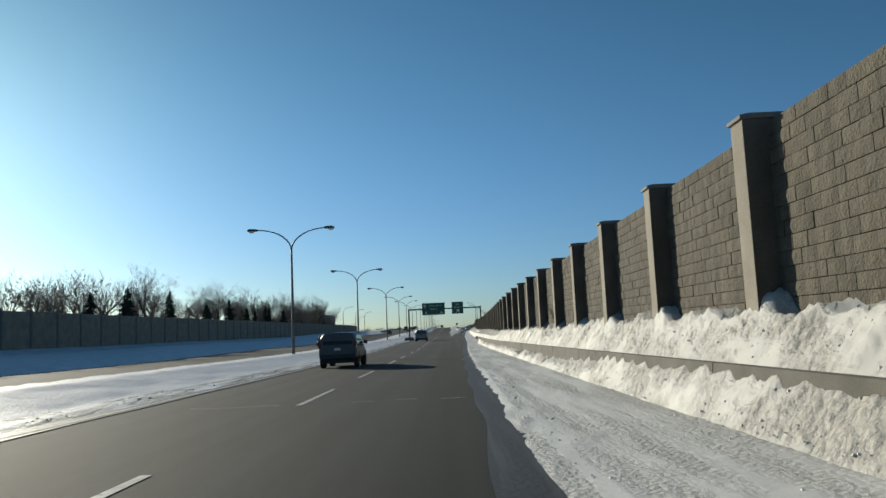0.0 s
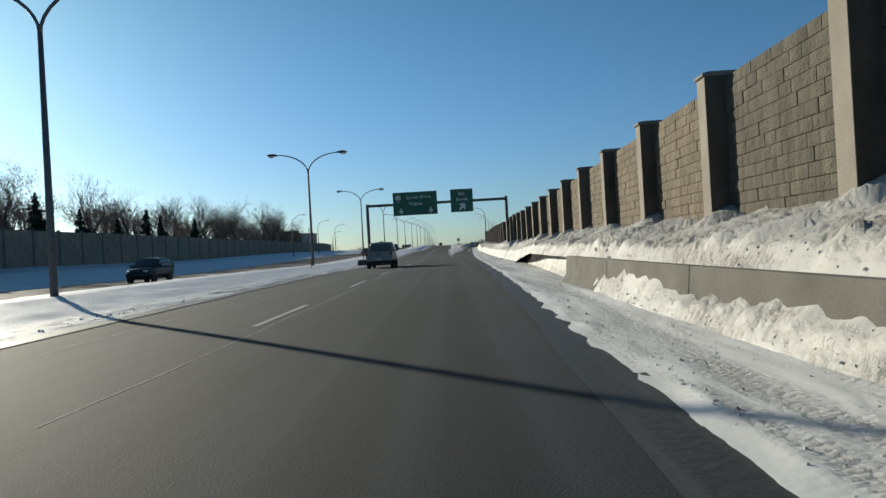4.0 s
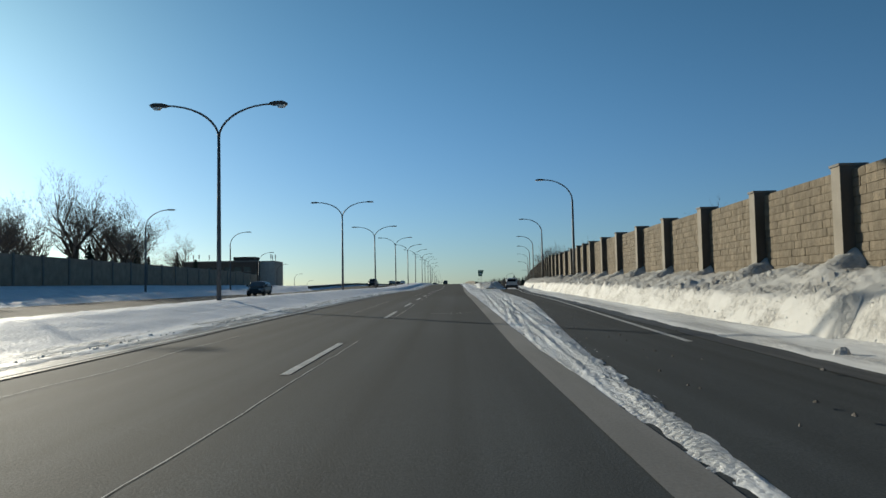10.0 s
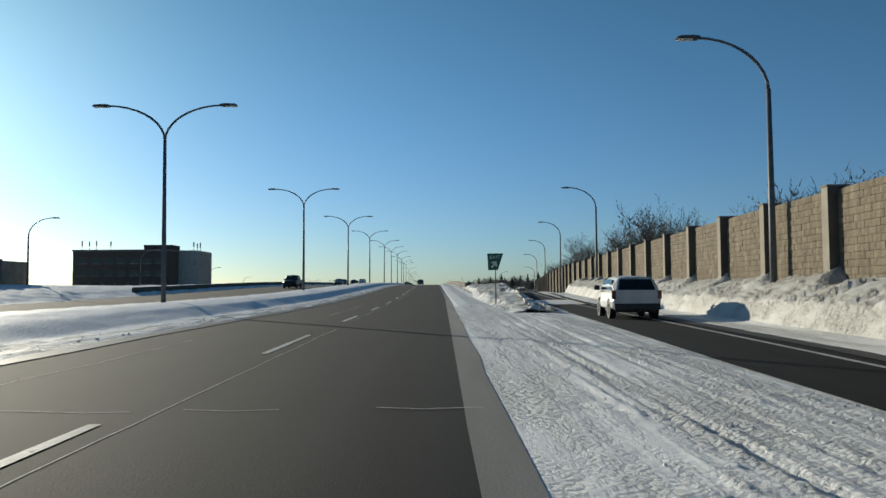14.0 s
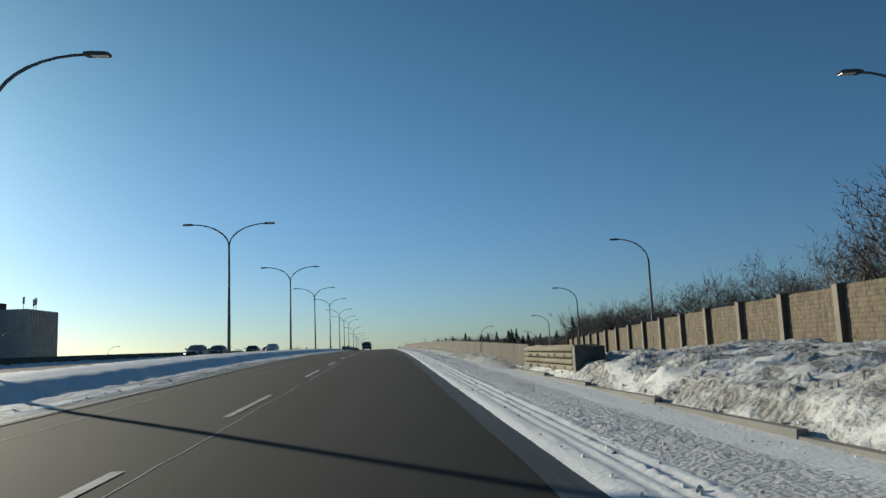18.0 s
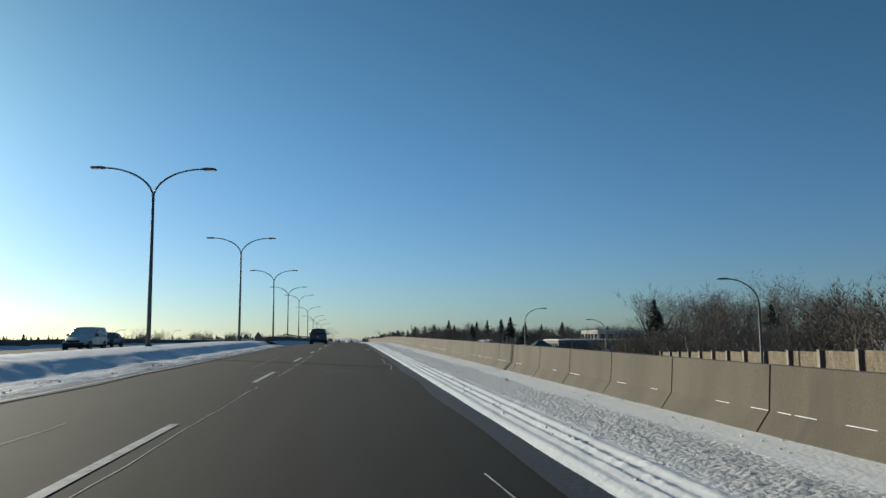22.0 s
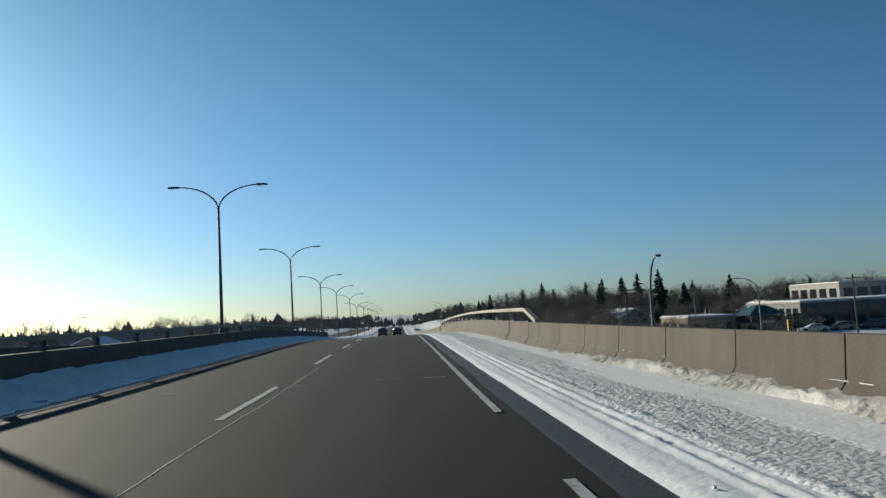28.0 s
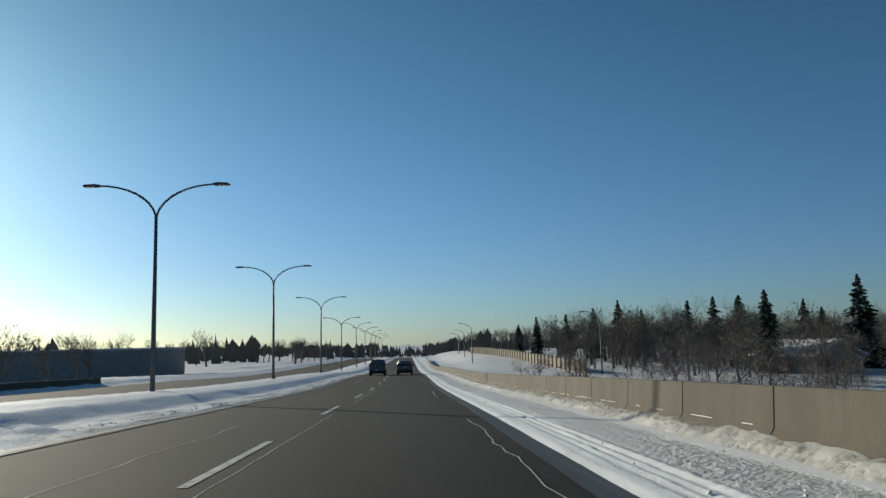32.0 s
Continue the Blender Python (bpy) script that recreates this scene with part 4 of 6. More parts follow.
solid("snow_crumbs", crumb_mesh, CRUMB, "broken crumbs of frozen snow along the road edge", "snow", kind="stuff")


# ---- noise wall on the east side ----
def block_sheet(seed, length, height, single=None):
    """Split-faced blocks in running bond on a panel that stands along y; the face looks to -x."""
    rnd = random.Random(seed)
    sh, bw, bh, g = Shape(), .40, .20, .010
    row, z = 0, 0.0
    while z < height - .05:
        top = min(z + bh, height)
        y = -(.20 if row % 2 else 0.0)
        while y < length - .02:
            a, b = max(y, 0), min(y + bw, length)
            if b - a > .05:
                d = rnd.uniform(-.007, .008)
                c = rnd.uniform(-.006, .006)
                x0 = -.03 - d
                y0, y1, z0, z1 = a + g / 2, b - g / 2, z + g / 2 + c * .3, top - g / 2
                ym, zm = (y0 + y1) / 2 + c * 3, (z0 + z1) / 2 + c
                target = sh if single is None else Shape()
                e = .008
                target.add([(0.02, y0, z0), (0.02, y1, z0), (0.02, y1, z1), (0.02, y0, z1), (x0 + e, y0, z0), (x0 + e, y1, z0), (x0 + e, y1, z1), (x0 + e, y0, z1),
                            (x0 - .006, ym, zm)],
                           [(4, 8, 5), (5, 8, 6), (6, 8, 7), (7, 8, 4), (0, 4, 5, 1), (1, 5, 6, 2), (2, 6, 7, 3), (3, 7, 4, 0)])
                if single is not None:
                    single.append(target)
            y += bw
        z += bh
        row += 1
    return sh


PITCH, PANEL_H = 4.95, 3.2
PANEL_L = PITCH - .22

panel_meshes = [block_sheet(s, PANEL_L, PANEL_H).mesh("block_face", BLOCK) for s in (1, 2, 3, 4)]
grey_meshes = [block_sheet(s, PANEL_L, PANEL_H).mesh("block_face", BLOCK_GREY) for s in (5, 6, 7)]
backing = Shape().box(.02, .20, -.06, PANEL_L + .06, -.6, PANEL_H - .004).mesh("panel_backing", MORTAR)
# The thin dark slab on each post's near side paints its shade.
post_shape = Shape().box(-.36, .30, -.202, .21, -4.6, 0).box(-.352, .30, -.21, -.202, -4.6, -.01, 1).mesh("post", [POST, POST_SHADE])
cap_shape = Shape().prism([(-.40, 0), (.33, 0), (.33, .05), (.20, .075), (-.28, .075), (-.40, .05)], 1, -.245, .245).mesh("cap", CAP)
base_fill = Shape().box(.03, .18, -.06, PANEL_L + .06, -4.0, 0).mesh("footing_panel", POST)


def noise_wall(name, xs, ys, label, detailed=(), old=-999):
    wall = thing(name, label, "noise wall", kind="structure")
    for n, y in enumerate(ys):
        pitch = ys[n + 1] - y if n + 1 < len(ys) else 6.8
        grow = Matrix.Diagonal((1, (pitch - .22) / PANEL_L, 1, 1))
        x, z = xs(y), wall_top(y)
        xn = xs(y + pitch)
        turn = Matrix.Rotation(-math.atan2(xn - x, pitch), 4, "Z")
        at = Matrix.Translation((x, y, z)) @ turn
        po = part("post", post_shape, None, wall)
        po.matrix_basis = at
        cp = part("cap", cap_shape, None, po, "dark sloped cap")
        cp.matrix_basis = Matrix.Translation((0, 0, -.005))
        if n + 1 < len(ys):
            zt = (wall_top(y) + wall_top(y + pitch)) / 2 - .07 - PANEL_H
            at2 = Matrix.Translation((x, y, zt)) @ turn @ Matrix.Translation((0, .11, 0)) @ grow
            bk = part("panel", backing, None, wall)
            bk.matrix_basis = at2
            if zt > -1:
                ft = part("footing_panel", base_fill, None, wall)
                ft.matrix_basis = at2 @ Matrix.Translation((0, 0, -.604))
            if n in detailed:
                pieces = []
                block_sheet(9 + n, PANEL_L, PANEL_H, pieces)
                for q in pieces:
                    b = part("block", q, BLOCK_ONE, wall)
                    b.matrix_basis = at2
            else:
                b = part("block_face", (grey_meshes[n % 3] if y < old else panel_meshes[n % 4]), None, wall, kind="stuff")
                b.matrix_basis = at2
    return wall


noise_wall("noise_wall", wall_near, post_ys(NEAR_POSTS), "weathered split-block noise wall with pale concrete posts", (14,), 90)
# Far posts: same dark slab, shade painted on the near side.
post_shape = Shape().box(-.30, .28, -.192, .20, -4.6, 0).box(-.292, .28, -.20, -.192, -4.6, -.01, 1).mesh("post", [POST, POST_SHADE])
cap_shape = Shape().prism([(-.33, 0), (.31, 0), (.31, .05), (-.33, .05)], 1, -.23, .23).mesh("cap", CAP)
noise_wall("noise_wall", lambda y: 8.5, [153.6, 158.4, 163.2], "shaded set-back bay of the noise wall behind a gap")
noise_wall("noise_wall", wall_far, post_ys(FAR_POSTS), "tan split-block noise wall following the exit ramp")

# ---- concrete barriers ----
def jersey(length, h=.82):
    sh = Shape()
    out = [(-.20, 0), (.34, 0), (.34, .08), (.20, .30), (.16, h), (.0, h), (-.04, .30), (-.20, .08)]
    sh.prism([(a, b) for a, b in out], 1, .018, length - .018)
    return sh


barrier_mesh = jersey(2.65).mesh("barrier_unit", CONCRETE)


def barrier_run(label, y0, y1, xs, group, mesh, pitch, flip=False, dz=0.0):
    y = y0
    while y < y1:
        x, xn = xs(y), xs(y + pitch)
        m = Matrix.Translation((x + .10, y, rz(y) + dz)) @ Matrix.Rotation(-math.atan2(xn - x, pitch), 4, "Z") @ Matrix.Rotation(math.atan2(rz(y + pitch) - rz(y), pitch), 4, "X")
        if flip:
            m = m @ Matrix.Diagonal((-1, 1, 1, 1))
        solid("concrete_barrier", mesh, None, label, "barrier", group, "structure", at=m)
        y += pitch


barrier_run("weathered grey concrete barrier unit behind ploughed snow", -58, 100, lambda y: 3.93, "barrier along the noise wall", jersey(5.3, .78).mesh("barrier_unit", CONCRETE_OLD), 5.3)
barrier_run("tan-grey concrete barrier unit with open joints", 372.9, 575, barrier_x, "barrier units on the overpass approach", barrier_mesh, 2.65)
barrier_run("stained tan-grey concrete barrier unit", 633, 900, barrier_x, "barrier units past the overpass", jersey(3.2).mesh("barrier_unit", CONCRETE), 3.2)

# thin snow lying on the ledge of the barrier
ledge_snow = Shape()
rl = random.Random(8)
for y in steps(392, 575, .45) + steps(640, 800, .45):
    if rl.random() < .25 + .5 * rise_of(noise.noise(Vector((y * .35, 2, 2))), -.2, .3):
        a, b = y, y + rl.uniform(.2, .45)
        x = barrier_x(y) + .10 - .04
        ledge_snow.add([(x - .004, a, rz(a) + .301), (x - .004, b, rz(b) + .301), (x + .002, b, rz(b) + .310), (x + .002, a, rz(a) + .310)], [(0, 1, 2, 3)])
solid("ledge_snow", ledge_snow, SNOW, "thin snow lying on the barrier ledge", "snow", kind="stuff")

# ---- overpass: deck, parapets and rails ----
deck = thing("overpass_deck", "concrete overpass deck above the cross street", "bridge", kind="structure")
sheet(steps(BRIDGE[0], BRIDGE[1], 4), lambda y: [(-9.3, -.05), (-9.3, -1.0), (5.1, -1.0), (5.1, -.05)], [1, 1, 1], "slab", CONCRETE, "", "", parent=deck)
sheet(steps(BRIDGE[0], BRIDGE[1], 4), lambda y: [(-30.2, -.05), (-30.2, -1.0), (-15.4, -1.0), (-15.4, -.05)], [1, 1, 1], "slab", CONCRETE, "", "", parent=deck)
for yy in (BRIDGE[0] - .6, BRIDGE[1] - .2):
    part("abutment", Shape().box(-30.3, 5.2, yy, yy + .8, -4.5, rz(yy) - .12), CONCRETE, deck)


def parapet(length, h):
    sh = Shape()
    sh.prism([(-.16, 0), (.34, 0), (.34, h), (.02, h), (-.02, .30), (-.16, .12)], 1, .012, length - .012)
    return sh


par_r = parapet(4.0, .82).mesh("parapet_unit", CONCRETE)
barrier_run("rain-streaked concrete parapet unit of the overpass", BRIDGE[0] - 1, BRIDGE[1] - 3, lambda y: 4.1, "east parapet of the overpass", par_r, 4.0)


def bridge_rail(x, y0, y1, label):
    """Box beam on a row of flanged posts; its ends slope down to the parapet."""
    ra = thing("bridge_rail", label, "guard rail", kind="structure")
    hi, tall, wide = 1.25, .068, .10
    pts = [(y0, .84), (y0 + 2.2, hi)] + [(y, hi) for y in steps(y0 + 6, y1 - 6, 6)] + [(y1 - 2.2, hi), (y1, .84)]
    for (ya, ha), (yb, hb) in zip(pts[:-1], pts[1:]):
        a, b = rz(ya) + ha, rz(yb) + hb
        sh = Shape()
        g = .008
        sh.add([(x + u * wide, y, z + w * tall) for y, z in ((ya + g, a), (yb - g, b)) for u, w in ((-1, -1), (1, -1), (1, 1), (-1, 1))],
               [(3, 2, 1, 0), (4, 5, 6, 7), (0, 1, 5, 4), (1, 2, 6, 5), (2, 3, 7, 6), (3, 0, 4, 7)])
        bevel(part("beam", sh, RAIL, ra), .02, 2)
    y = y0 + 1.55
    while y < y1 - 1.4:
        z = rz(y)
        top = z + min(hi, .84 + (hi - .84) * min(y - y0, y1 - y) / 2.2) - tall
        post = part("rail_post", Shape().box(x - .012, x + .012, y - .13, y + .13, z + .80, top - .004), STEEL_DARK, ra)
        for q in (-.142, .13):
            part("flange", Shape().box(x - .05, x + .05, y + q, y + q + .012, z + .80, top - .004), STEEL, post)
        part("foot_plate", Shape().box(x - .10, x + .10, y - .2, y + .2, z + .80, z + .845), STEEL_DARK, post)
        y += 3.35
    return ra


bridge_rail(4.36, 575.0, 632.0, "broad tan steel rail on posts above the east parapet")
par_l = parapet(4.0, .92).mesh("parapet_unit", CONCRETE)
barrier_run("shaded concrete parapet unit beside the median gap", 509, 640, lambda y: -8.95, "west parapet of the overpass", par_l, 4.0, True)
bridge_rail(-9.15, 528.0, 641.0, "broad steel rail on posts above the west parapet")
far_par = jersey(6.0, .8).mesh("barrier_unit", CONCRETE)
barrier_run("grey concrete barrier beyond the oncoming lanes", 345, 700, lambda y: -30.4, "west edge barrier", far_par, 6.0, True)

# timber-faced crash cushion at the nose of the barrier
cush = thing("crash_cushion", "weathered timber crash cushion at the barrier nose, snowed in", "crash cushion")
TIMBER = material("grey_timber", (0.20, 0.17, 0.11), (0.33, 0.29, 0.20), 2, 0.9, 0.4, 40, stretch=(1, .2, 1), coords="World")
for k in range(5):
    z = rz(369) + .06 + k * .155
    for n, (ya, yb) in enumerate(((366.5, 369.9), (369.7, 372.9))):
        bulge = Shape().prism([(4.44 + .03 * n, z), (4.62, z - .01), (4.62, z + .13), (4.44 + .03 * n, z + .12), (4.40 + .03 * n, z + .06)], 1, ya, yb)
        bevel(part("rail_board", bulge, TIMBER, cush), .012, 1)
    if k in (1, 3):
        for yy in (367.2, 368.3, 369.0, 370.6, 371.7):
            part("bolt_slot", Shape().box(4.385, 4.42, yy, yy + .26, z + .04, z + .085), STEEL_DARK, cush, "dark bolt slot")
for yy in (366.6, 368.6, 370.6, 372.6):
    part("upright", Shape().box(4.63, 4.79, yy, yy + .16, rz(369) - .1, rz(369) + .80), TIMBER, cush)
bevel(part("front_plate", Shape().box(4.42, 5.16, 366.2, 366.48, rz(369) - .05, rz(369) + .80), STEEL_DARK, cush, "dark end plate"), .02, 1)
part("back_rail", Shape().box(4.98, 5.12, 366.5, 372.8, rz(369) + .1, rz(369) + .74), TIMBER, cush)
part("top_board", Shape().box(4.50, 5.14, 366.6, 372.6, rz(369) + .805, rz(369) + .84), TIMBER, cush)

# ---- sign gantry ----
GY = 158.9
gz = rz(GY)
GANTRY = Matrix.Translation((-.2, GY, gz)) @ Matrix.Diagonal((.918, .918, .955, 1)) @ Matrix.Translation((0, -GY, -gz))
gantry = thing("sign_gantry", "dark steel gantry spanning the lanes with green signs", "sign gantry", kind="structure", at=GANTRY)
for x, top in ((-8.05, 6.62), (7.9, 6.72)):
    p = bevel(part("gantry_post", Shape().box(x - .16, x + .16, GY - .16, GY + .16, gz - .1, gz + top - .02), STEEL_DARK, gantry), .03)
    part("base_plate", Shape().box(x - .32, x + .32, GY - .32, GY + .32, gz - .1, gz + .14), STEEL_DARK, gantry)
bevel(part("beam", Shape().box(-8.2, 8.05, GY - .15, GY + .15, gz + 6.28, gz + 6.56), STEEL_DARK, gantry), .03)
plinth = solid("gantry_plinth", Shape().prism([(-8.4, 0), (-6.9, 0), (-7.05, .62), (-8.25, .62)], 1, GY - 5, GY + 5), CONCRETE,
               "long concrete block protecting the gantry post", "barrier", kind="structure", at=Matrix.Translation((0, 0, gz - .05)))


def words(text, size, x, y, z, parent, mat=LETTER, width=1.0):
    """Letters that stand up and face the oncoming driver."""
    cu = bpy.data.curves.new("lettering", "FONT")
    cu.body, cu.size, cu.align_x, cu.align_y, cu.extrude = text, size, "CENTER", "CENTER", .004
    cu.space_character = 1.12
    cu.offset = .006 * size
    tmp = bpy.data.objects.new("lettering_source", cu)
    scene.collection.objects.link(tmp)
    dg = bpy.context.evaluated_depsgraph_get()
    me = bpy.data.meshes.new_from_object(tmp.evaluated_get(dg))
    bpy.data.objects.remove(tmp)
    me.materials.clear()
    me.materials.append(mat)
    ob = new("lettering", me)
    ob.parent = parent
    ob.matrix_basis = pose(x, y, z, 90, 0, 0) @ Matrix.Diagonal((width, 1, 1, 1))
    return ob


def sign_panel(name, x0, x1, z0, z1, y, label):
    s = thing(name, label, "road sign", kind="structure", at=GANTRY)
    bevel(part("panel", Shape().box(x0, x1, y - .03, y, z0, z1), SIGN, s), .01, 1)
    b = Shape()
    t, g = .03, .05
    for a in ((x0 + g, x1 - g, z0 + g, z0 + g + t), (x0 + g, x1 - g, z1 - g - t, z1 - g), (x0 + g, x0 + g + t, z0 + g + t, z1 - g - t), (x1 - g - t, x1 - g, z0 + g + t, z1 - g - t)):
        b.box(a[0], a[1], y - .036, y - .026, a[2], a[3])
    part("border", b, SIGN, s)
    for x in steps(x0 + .4, x1 - .4, 1.6):
        part("bracket", Shape().box(x - .05, x + .05, y, y + .06, z0 + .2, z1 - .2), SIGN_BACK, s)
    return s


def arrow(cx, cz, y, size, angle, parent):
    k = [(-.11, -.5), (.11, -.5), (.11, .02), (.42, -.08), (.42, .10), (0, .5), (-.42, .10), (-.42, -.08), (-.11, .02)]
    ca, sa = math.cos(angle), math.sin(angle)
    pts = [(cx + size * (a * ca - b * sa), cz + size * (a * sa + b * ca)) for a, b in k]
    part("arrow", Shape().prism(pts, 1, y - .012, y), LETTER, parent)


FY = GY - .21
s1 = sign_panel("overhead_sign", -5.05, 0.0, gz + 5.17, gz + 7.72, FY, "large green overhead sign with white lettering and down arrows")
words("Circle Drive", .50, -2.1, FY - .036, gz + 7.12, s1)
words("Regina", .50, -2.45, FY - .036, gz + 6.42, s1)
for x in (-4.15, -.75):
    arrow(x, gz + 5.66, FY - .032, .62, math.pi, s1)
shield = Shape()
leaf = [(-.30, -.16), (-.36, .06), (-.24, .05), (-.28, .24), (-.13, .16), (0, .40), (.13, .16), (.28, .24), (.24, .05), (.36, .06), (.30, -.16), (.1, -.26), (-.1, -.26)]
shield.prism([(-4.45 + a, gz + 7.12 + b) for a, b in leaf], 1, FY - .042, FY - .032)
part("route_marker", shield, LETTER, s1, "white leaf-shaped route marker")
words("16", .36, -4.45, FY - .047, gz + 7.04, s1, SIGN)
words("EAST", .20, -4.45, FY - .036, gz + 6.66, s1)
s2 = sign_panel("overhead_sign", 1.55, 4.10, gz + 5.22, gz + 7.74, FY, "green overhead exit sign with white lettering and slanted arrow")
words("8th", .48, 2.82, FY - .036, gz + 7.2, s2)
words("Street", .48, 2.82, FY - .036, gz + 6.62, s2)
arrow(2.86, gz + 5.80, FY - .032, .95, radians(-45), s2)

# exit sign in the gore: narrows to its foot
ez = rz(311)
ex = thing("exit_sign", "green tapered exit sign with a slanted arrow on a post", "road sign")
part("panel", Shape().prism([(3.42, 2.05), (3.98, 2.05), (4.28, 3.0), (3.38, 3.0)], 1, 310.9, 310.92, at=Matrix.Translation((0, 0, ez))), SIGN, ex)
words("EXIT", .27, 3.82, 310.89, ez + 2.78, ex)
arrow(3.76, ez + 2.38, 310.9, .46, radians(-38), ex)
part("sign_post", Shape().tube([(3.85, 310.98, ez - .1), (3.85, 310.98, ez + 2.9)], .035, 8), STEEL, ex)

# ---- street lamps ----
# place and footing of each median lamp
MEDIAN_LAMPS = [(-11.47, 63.3, -0.06), (-11.24, 102.8, -0.11), (-10.93, 144.1, -0.13), (-11.46, 186.6, -0.08), (-11.96, 228.4, -0.07), (-12.28, 271.2, -0.35), (-12.13, 303.0, -0.47), (-11.83, 338.2, -0.09), (-11.45, 370.8, -0.11), (-11.33, 404.1, -0.13), (-10.79, 435.5, -0.12), (-11.18, 470.4, 0.17), (-11.19, 503.6, 0.51), (-11.28, 536.9, 0.29), (-11.83, 568.3, 0.21), (-12.08, 601.4, 0.73), (-11.82, 633.1, 0.19), (-11.95, 664.7, -0.2), (-12.2, 696.5, 0.14), (-11.91, 729.7, 0.22), (-12.2, 763.4, -0.39)]
MEDIAN_LAMPS += [(-11.8, 796 + 32.6 * k, 0.0) for k in range(6)]


def lamp_head(flat):
    """Luminaire that points along +x from its neck at the origin."""
    h, l = Shape(), Shape()
    if flat:
        h.prism([(-.12, -.03), (.0, -.06), (.62, -.05), (.66, .0), (.55, .05), (.1, .07), (-.12, .04)], 1, -.13, .13)
        l.box(.12, .60, -.11, .11, -.072, -.056)
    else:
        h.prism([(-.16, -.03), (.02, -.07), (.66, -.06), (.70, .02), (.5, .12), (.1, .10), (-.16, .04)], 1, -.16, .16)
        l.prism([(.14, -.07), (.24, -.19), (.52, -.19), (.64, -.07)], 1, -.12, .12)
    return h, l


def arm_points(reach, z0, z1, n=9):
    return [(reach * (1 - math.cos(t)), 0, z0 + (z1 - z0) * math.sin(t)) for t in (math.pi / 2 * i / n for i in range(n + 1))]


def street_lamp(double, flat, reach=2.7, neck=8.45, top=10.08):
    la = thing("street_lamp", "tall grey steel street lamp with %s" % ("two curved arms over the median" if double else "one curved arm over the road"),
               "street lamp", "median lamps" if double else "roadside lamps")
    part("pole", Shape().tube([(0, 0, -.3), (0, 0, 3), (0, 0, neck)], [.125, .11, .075], 10), STEEL, la, smooth=True)
    part("base", Shape().tube([(0, 0, -.35), (0, 0, .12), (0, 0, .38), (0, 0, .42)], [.22, .22, .19, .14], 10), STEEL_DARK, la)
    h, l = lamp_head(flat)
    hm, lm = h.mesh("lamp_head", STEEL_DARK), l.mesh("lens", LENS)
    arm = Shape().tube(arm_points(reach, neck - .05, top), [.07] + [.055] * 5 + [.045] * 4, 8).mesh("arm", STEEL, True)
    for s in ((1, -1) if double else (-1,)):
        turn = Matrix.Identity(4) if s > 0 else Matrix.Rotation(math.pi, 4, "Z")
        a = part("arm", arm, None, la)
        a.matrix_basis = turn
        hd = part("lamp_head", hm, None, a)
        hd.matrix_basis = Matrix.Translation((reach, 0, top))
        le = part("lens", lm, None, a)
        le.matrix_basis = Matrix.Translation((reach, 0, top))
    return la


first_old, first_new = street_lamp(True, False), street_lamp(True, True)
single = street_lamp(False, True, 2.4, 7.6, 9.35)
random.seed(5)
for i, (x, y, dz) in enumerate(MEDIAN_LAMPS):
    src = first_old if i < 5 else first_new
    m = Matrix.Translation((x, y, rz(y) + 0.05 + dz)) @ Matrix.Rotation(radians(random.uniform(-.3, .3)), 4, "Y")
    if i in (0, 5):
        src.matrix_basis = m
    else:
        copy_thing(src, m)
ramp_lamps = [(9.5, 254, .65), (11.5, 292.8, .95), (14.6, 333.6, 1.4), (17.7, 370.5, 1.6), (20.8, 405.6, 1.3), (24.2, 441.2, .3), (28.8, 479, -1.6), (38.6, 540, -3.2)]
for i, (x, y, g) in enumerate(ramp_lamps):
    m = Matrix.Translation((x, y, g))
    if i == 0:
        single.matrix_basis = m
    else:
        copy_thing(single, m)
# lamps that face the other way: oncoming side, cross street
for x, y, b in ((-32, 237, .4), (-32, 268, .4), (-32.3, 298, .4), (-40, 343, -.2), (-48, 392, -.8), (-60, 470, -1.6), (-70, 545, -3), (23.1, 528, -1.9), (30.5, 579, -3.5),
                (12.7, 588, -3.3), (-55, 610, -3.6), (-60, 690, -3), (44, 640, -3.4), (60, 700, -2.8), (28, 740, -2.5), (14, 800, -2.4), (16, 850, -3), (18, 905, -3.3)):
    turn = Matrix.Rotation(math.pi, 4, "Z") if x < 0 or y in (528, 579) else Matrix.Identity(4)
    if y == 588:
        turn = Matrix.Rotation(radians(80), 4, "Z")
    copy_thing(single, Matrix.Translation((x, y, b)) @ turn)

# ---- vehicles ----
GLASS = plain("tinted_glass", (0.012, 0.014, 0.016), 0.08, 0.0, 0, 0.0)
TYRE = material("tyre_rubber", (0.012, 0.012, 0.012), (0.03, 0.03, 0.03), 9, 0.9, 0.3, 60)
RIM = material("alloy_rim", (0.25, 0.25, 0.25), (0.36, 0.36, 0.36), 9, 0.4, 0.05, 60, metal=0.8)
TRIM = material("black_trim", (0.02, 0.02, 0.02), (0.035, 0.035, 0.035), 9, 0.6, 0.05, 60)
TAIL = plain("tail_light", (0.11, 0.012, 0.01), 0.25, 0)
HEAD = plain("head_light", (0.75, 0.76, 0.72), 0.15)
PLATE = plain("plate_field", (0.55, 0.56, 0.55), 0.5)


def car_paint(name, c):
    k = 0.62
    return material(name, tuple(v * k for v in c), c, 1.1, 0.42, 0.02, 30, metal=0.15, stain=tuple(.5 * v + .10 for v in c), stain_scale=1.6, stain_amount=0.3)


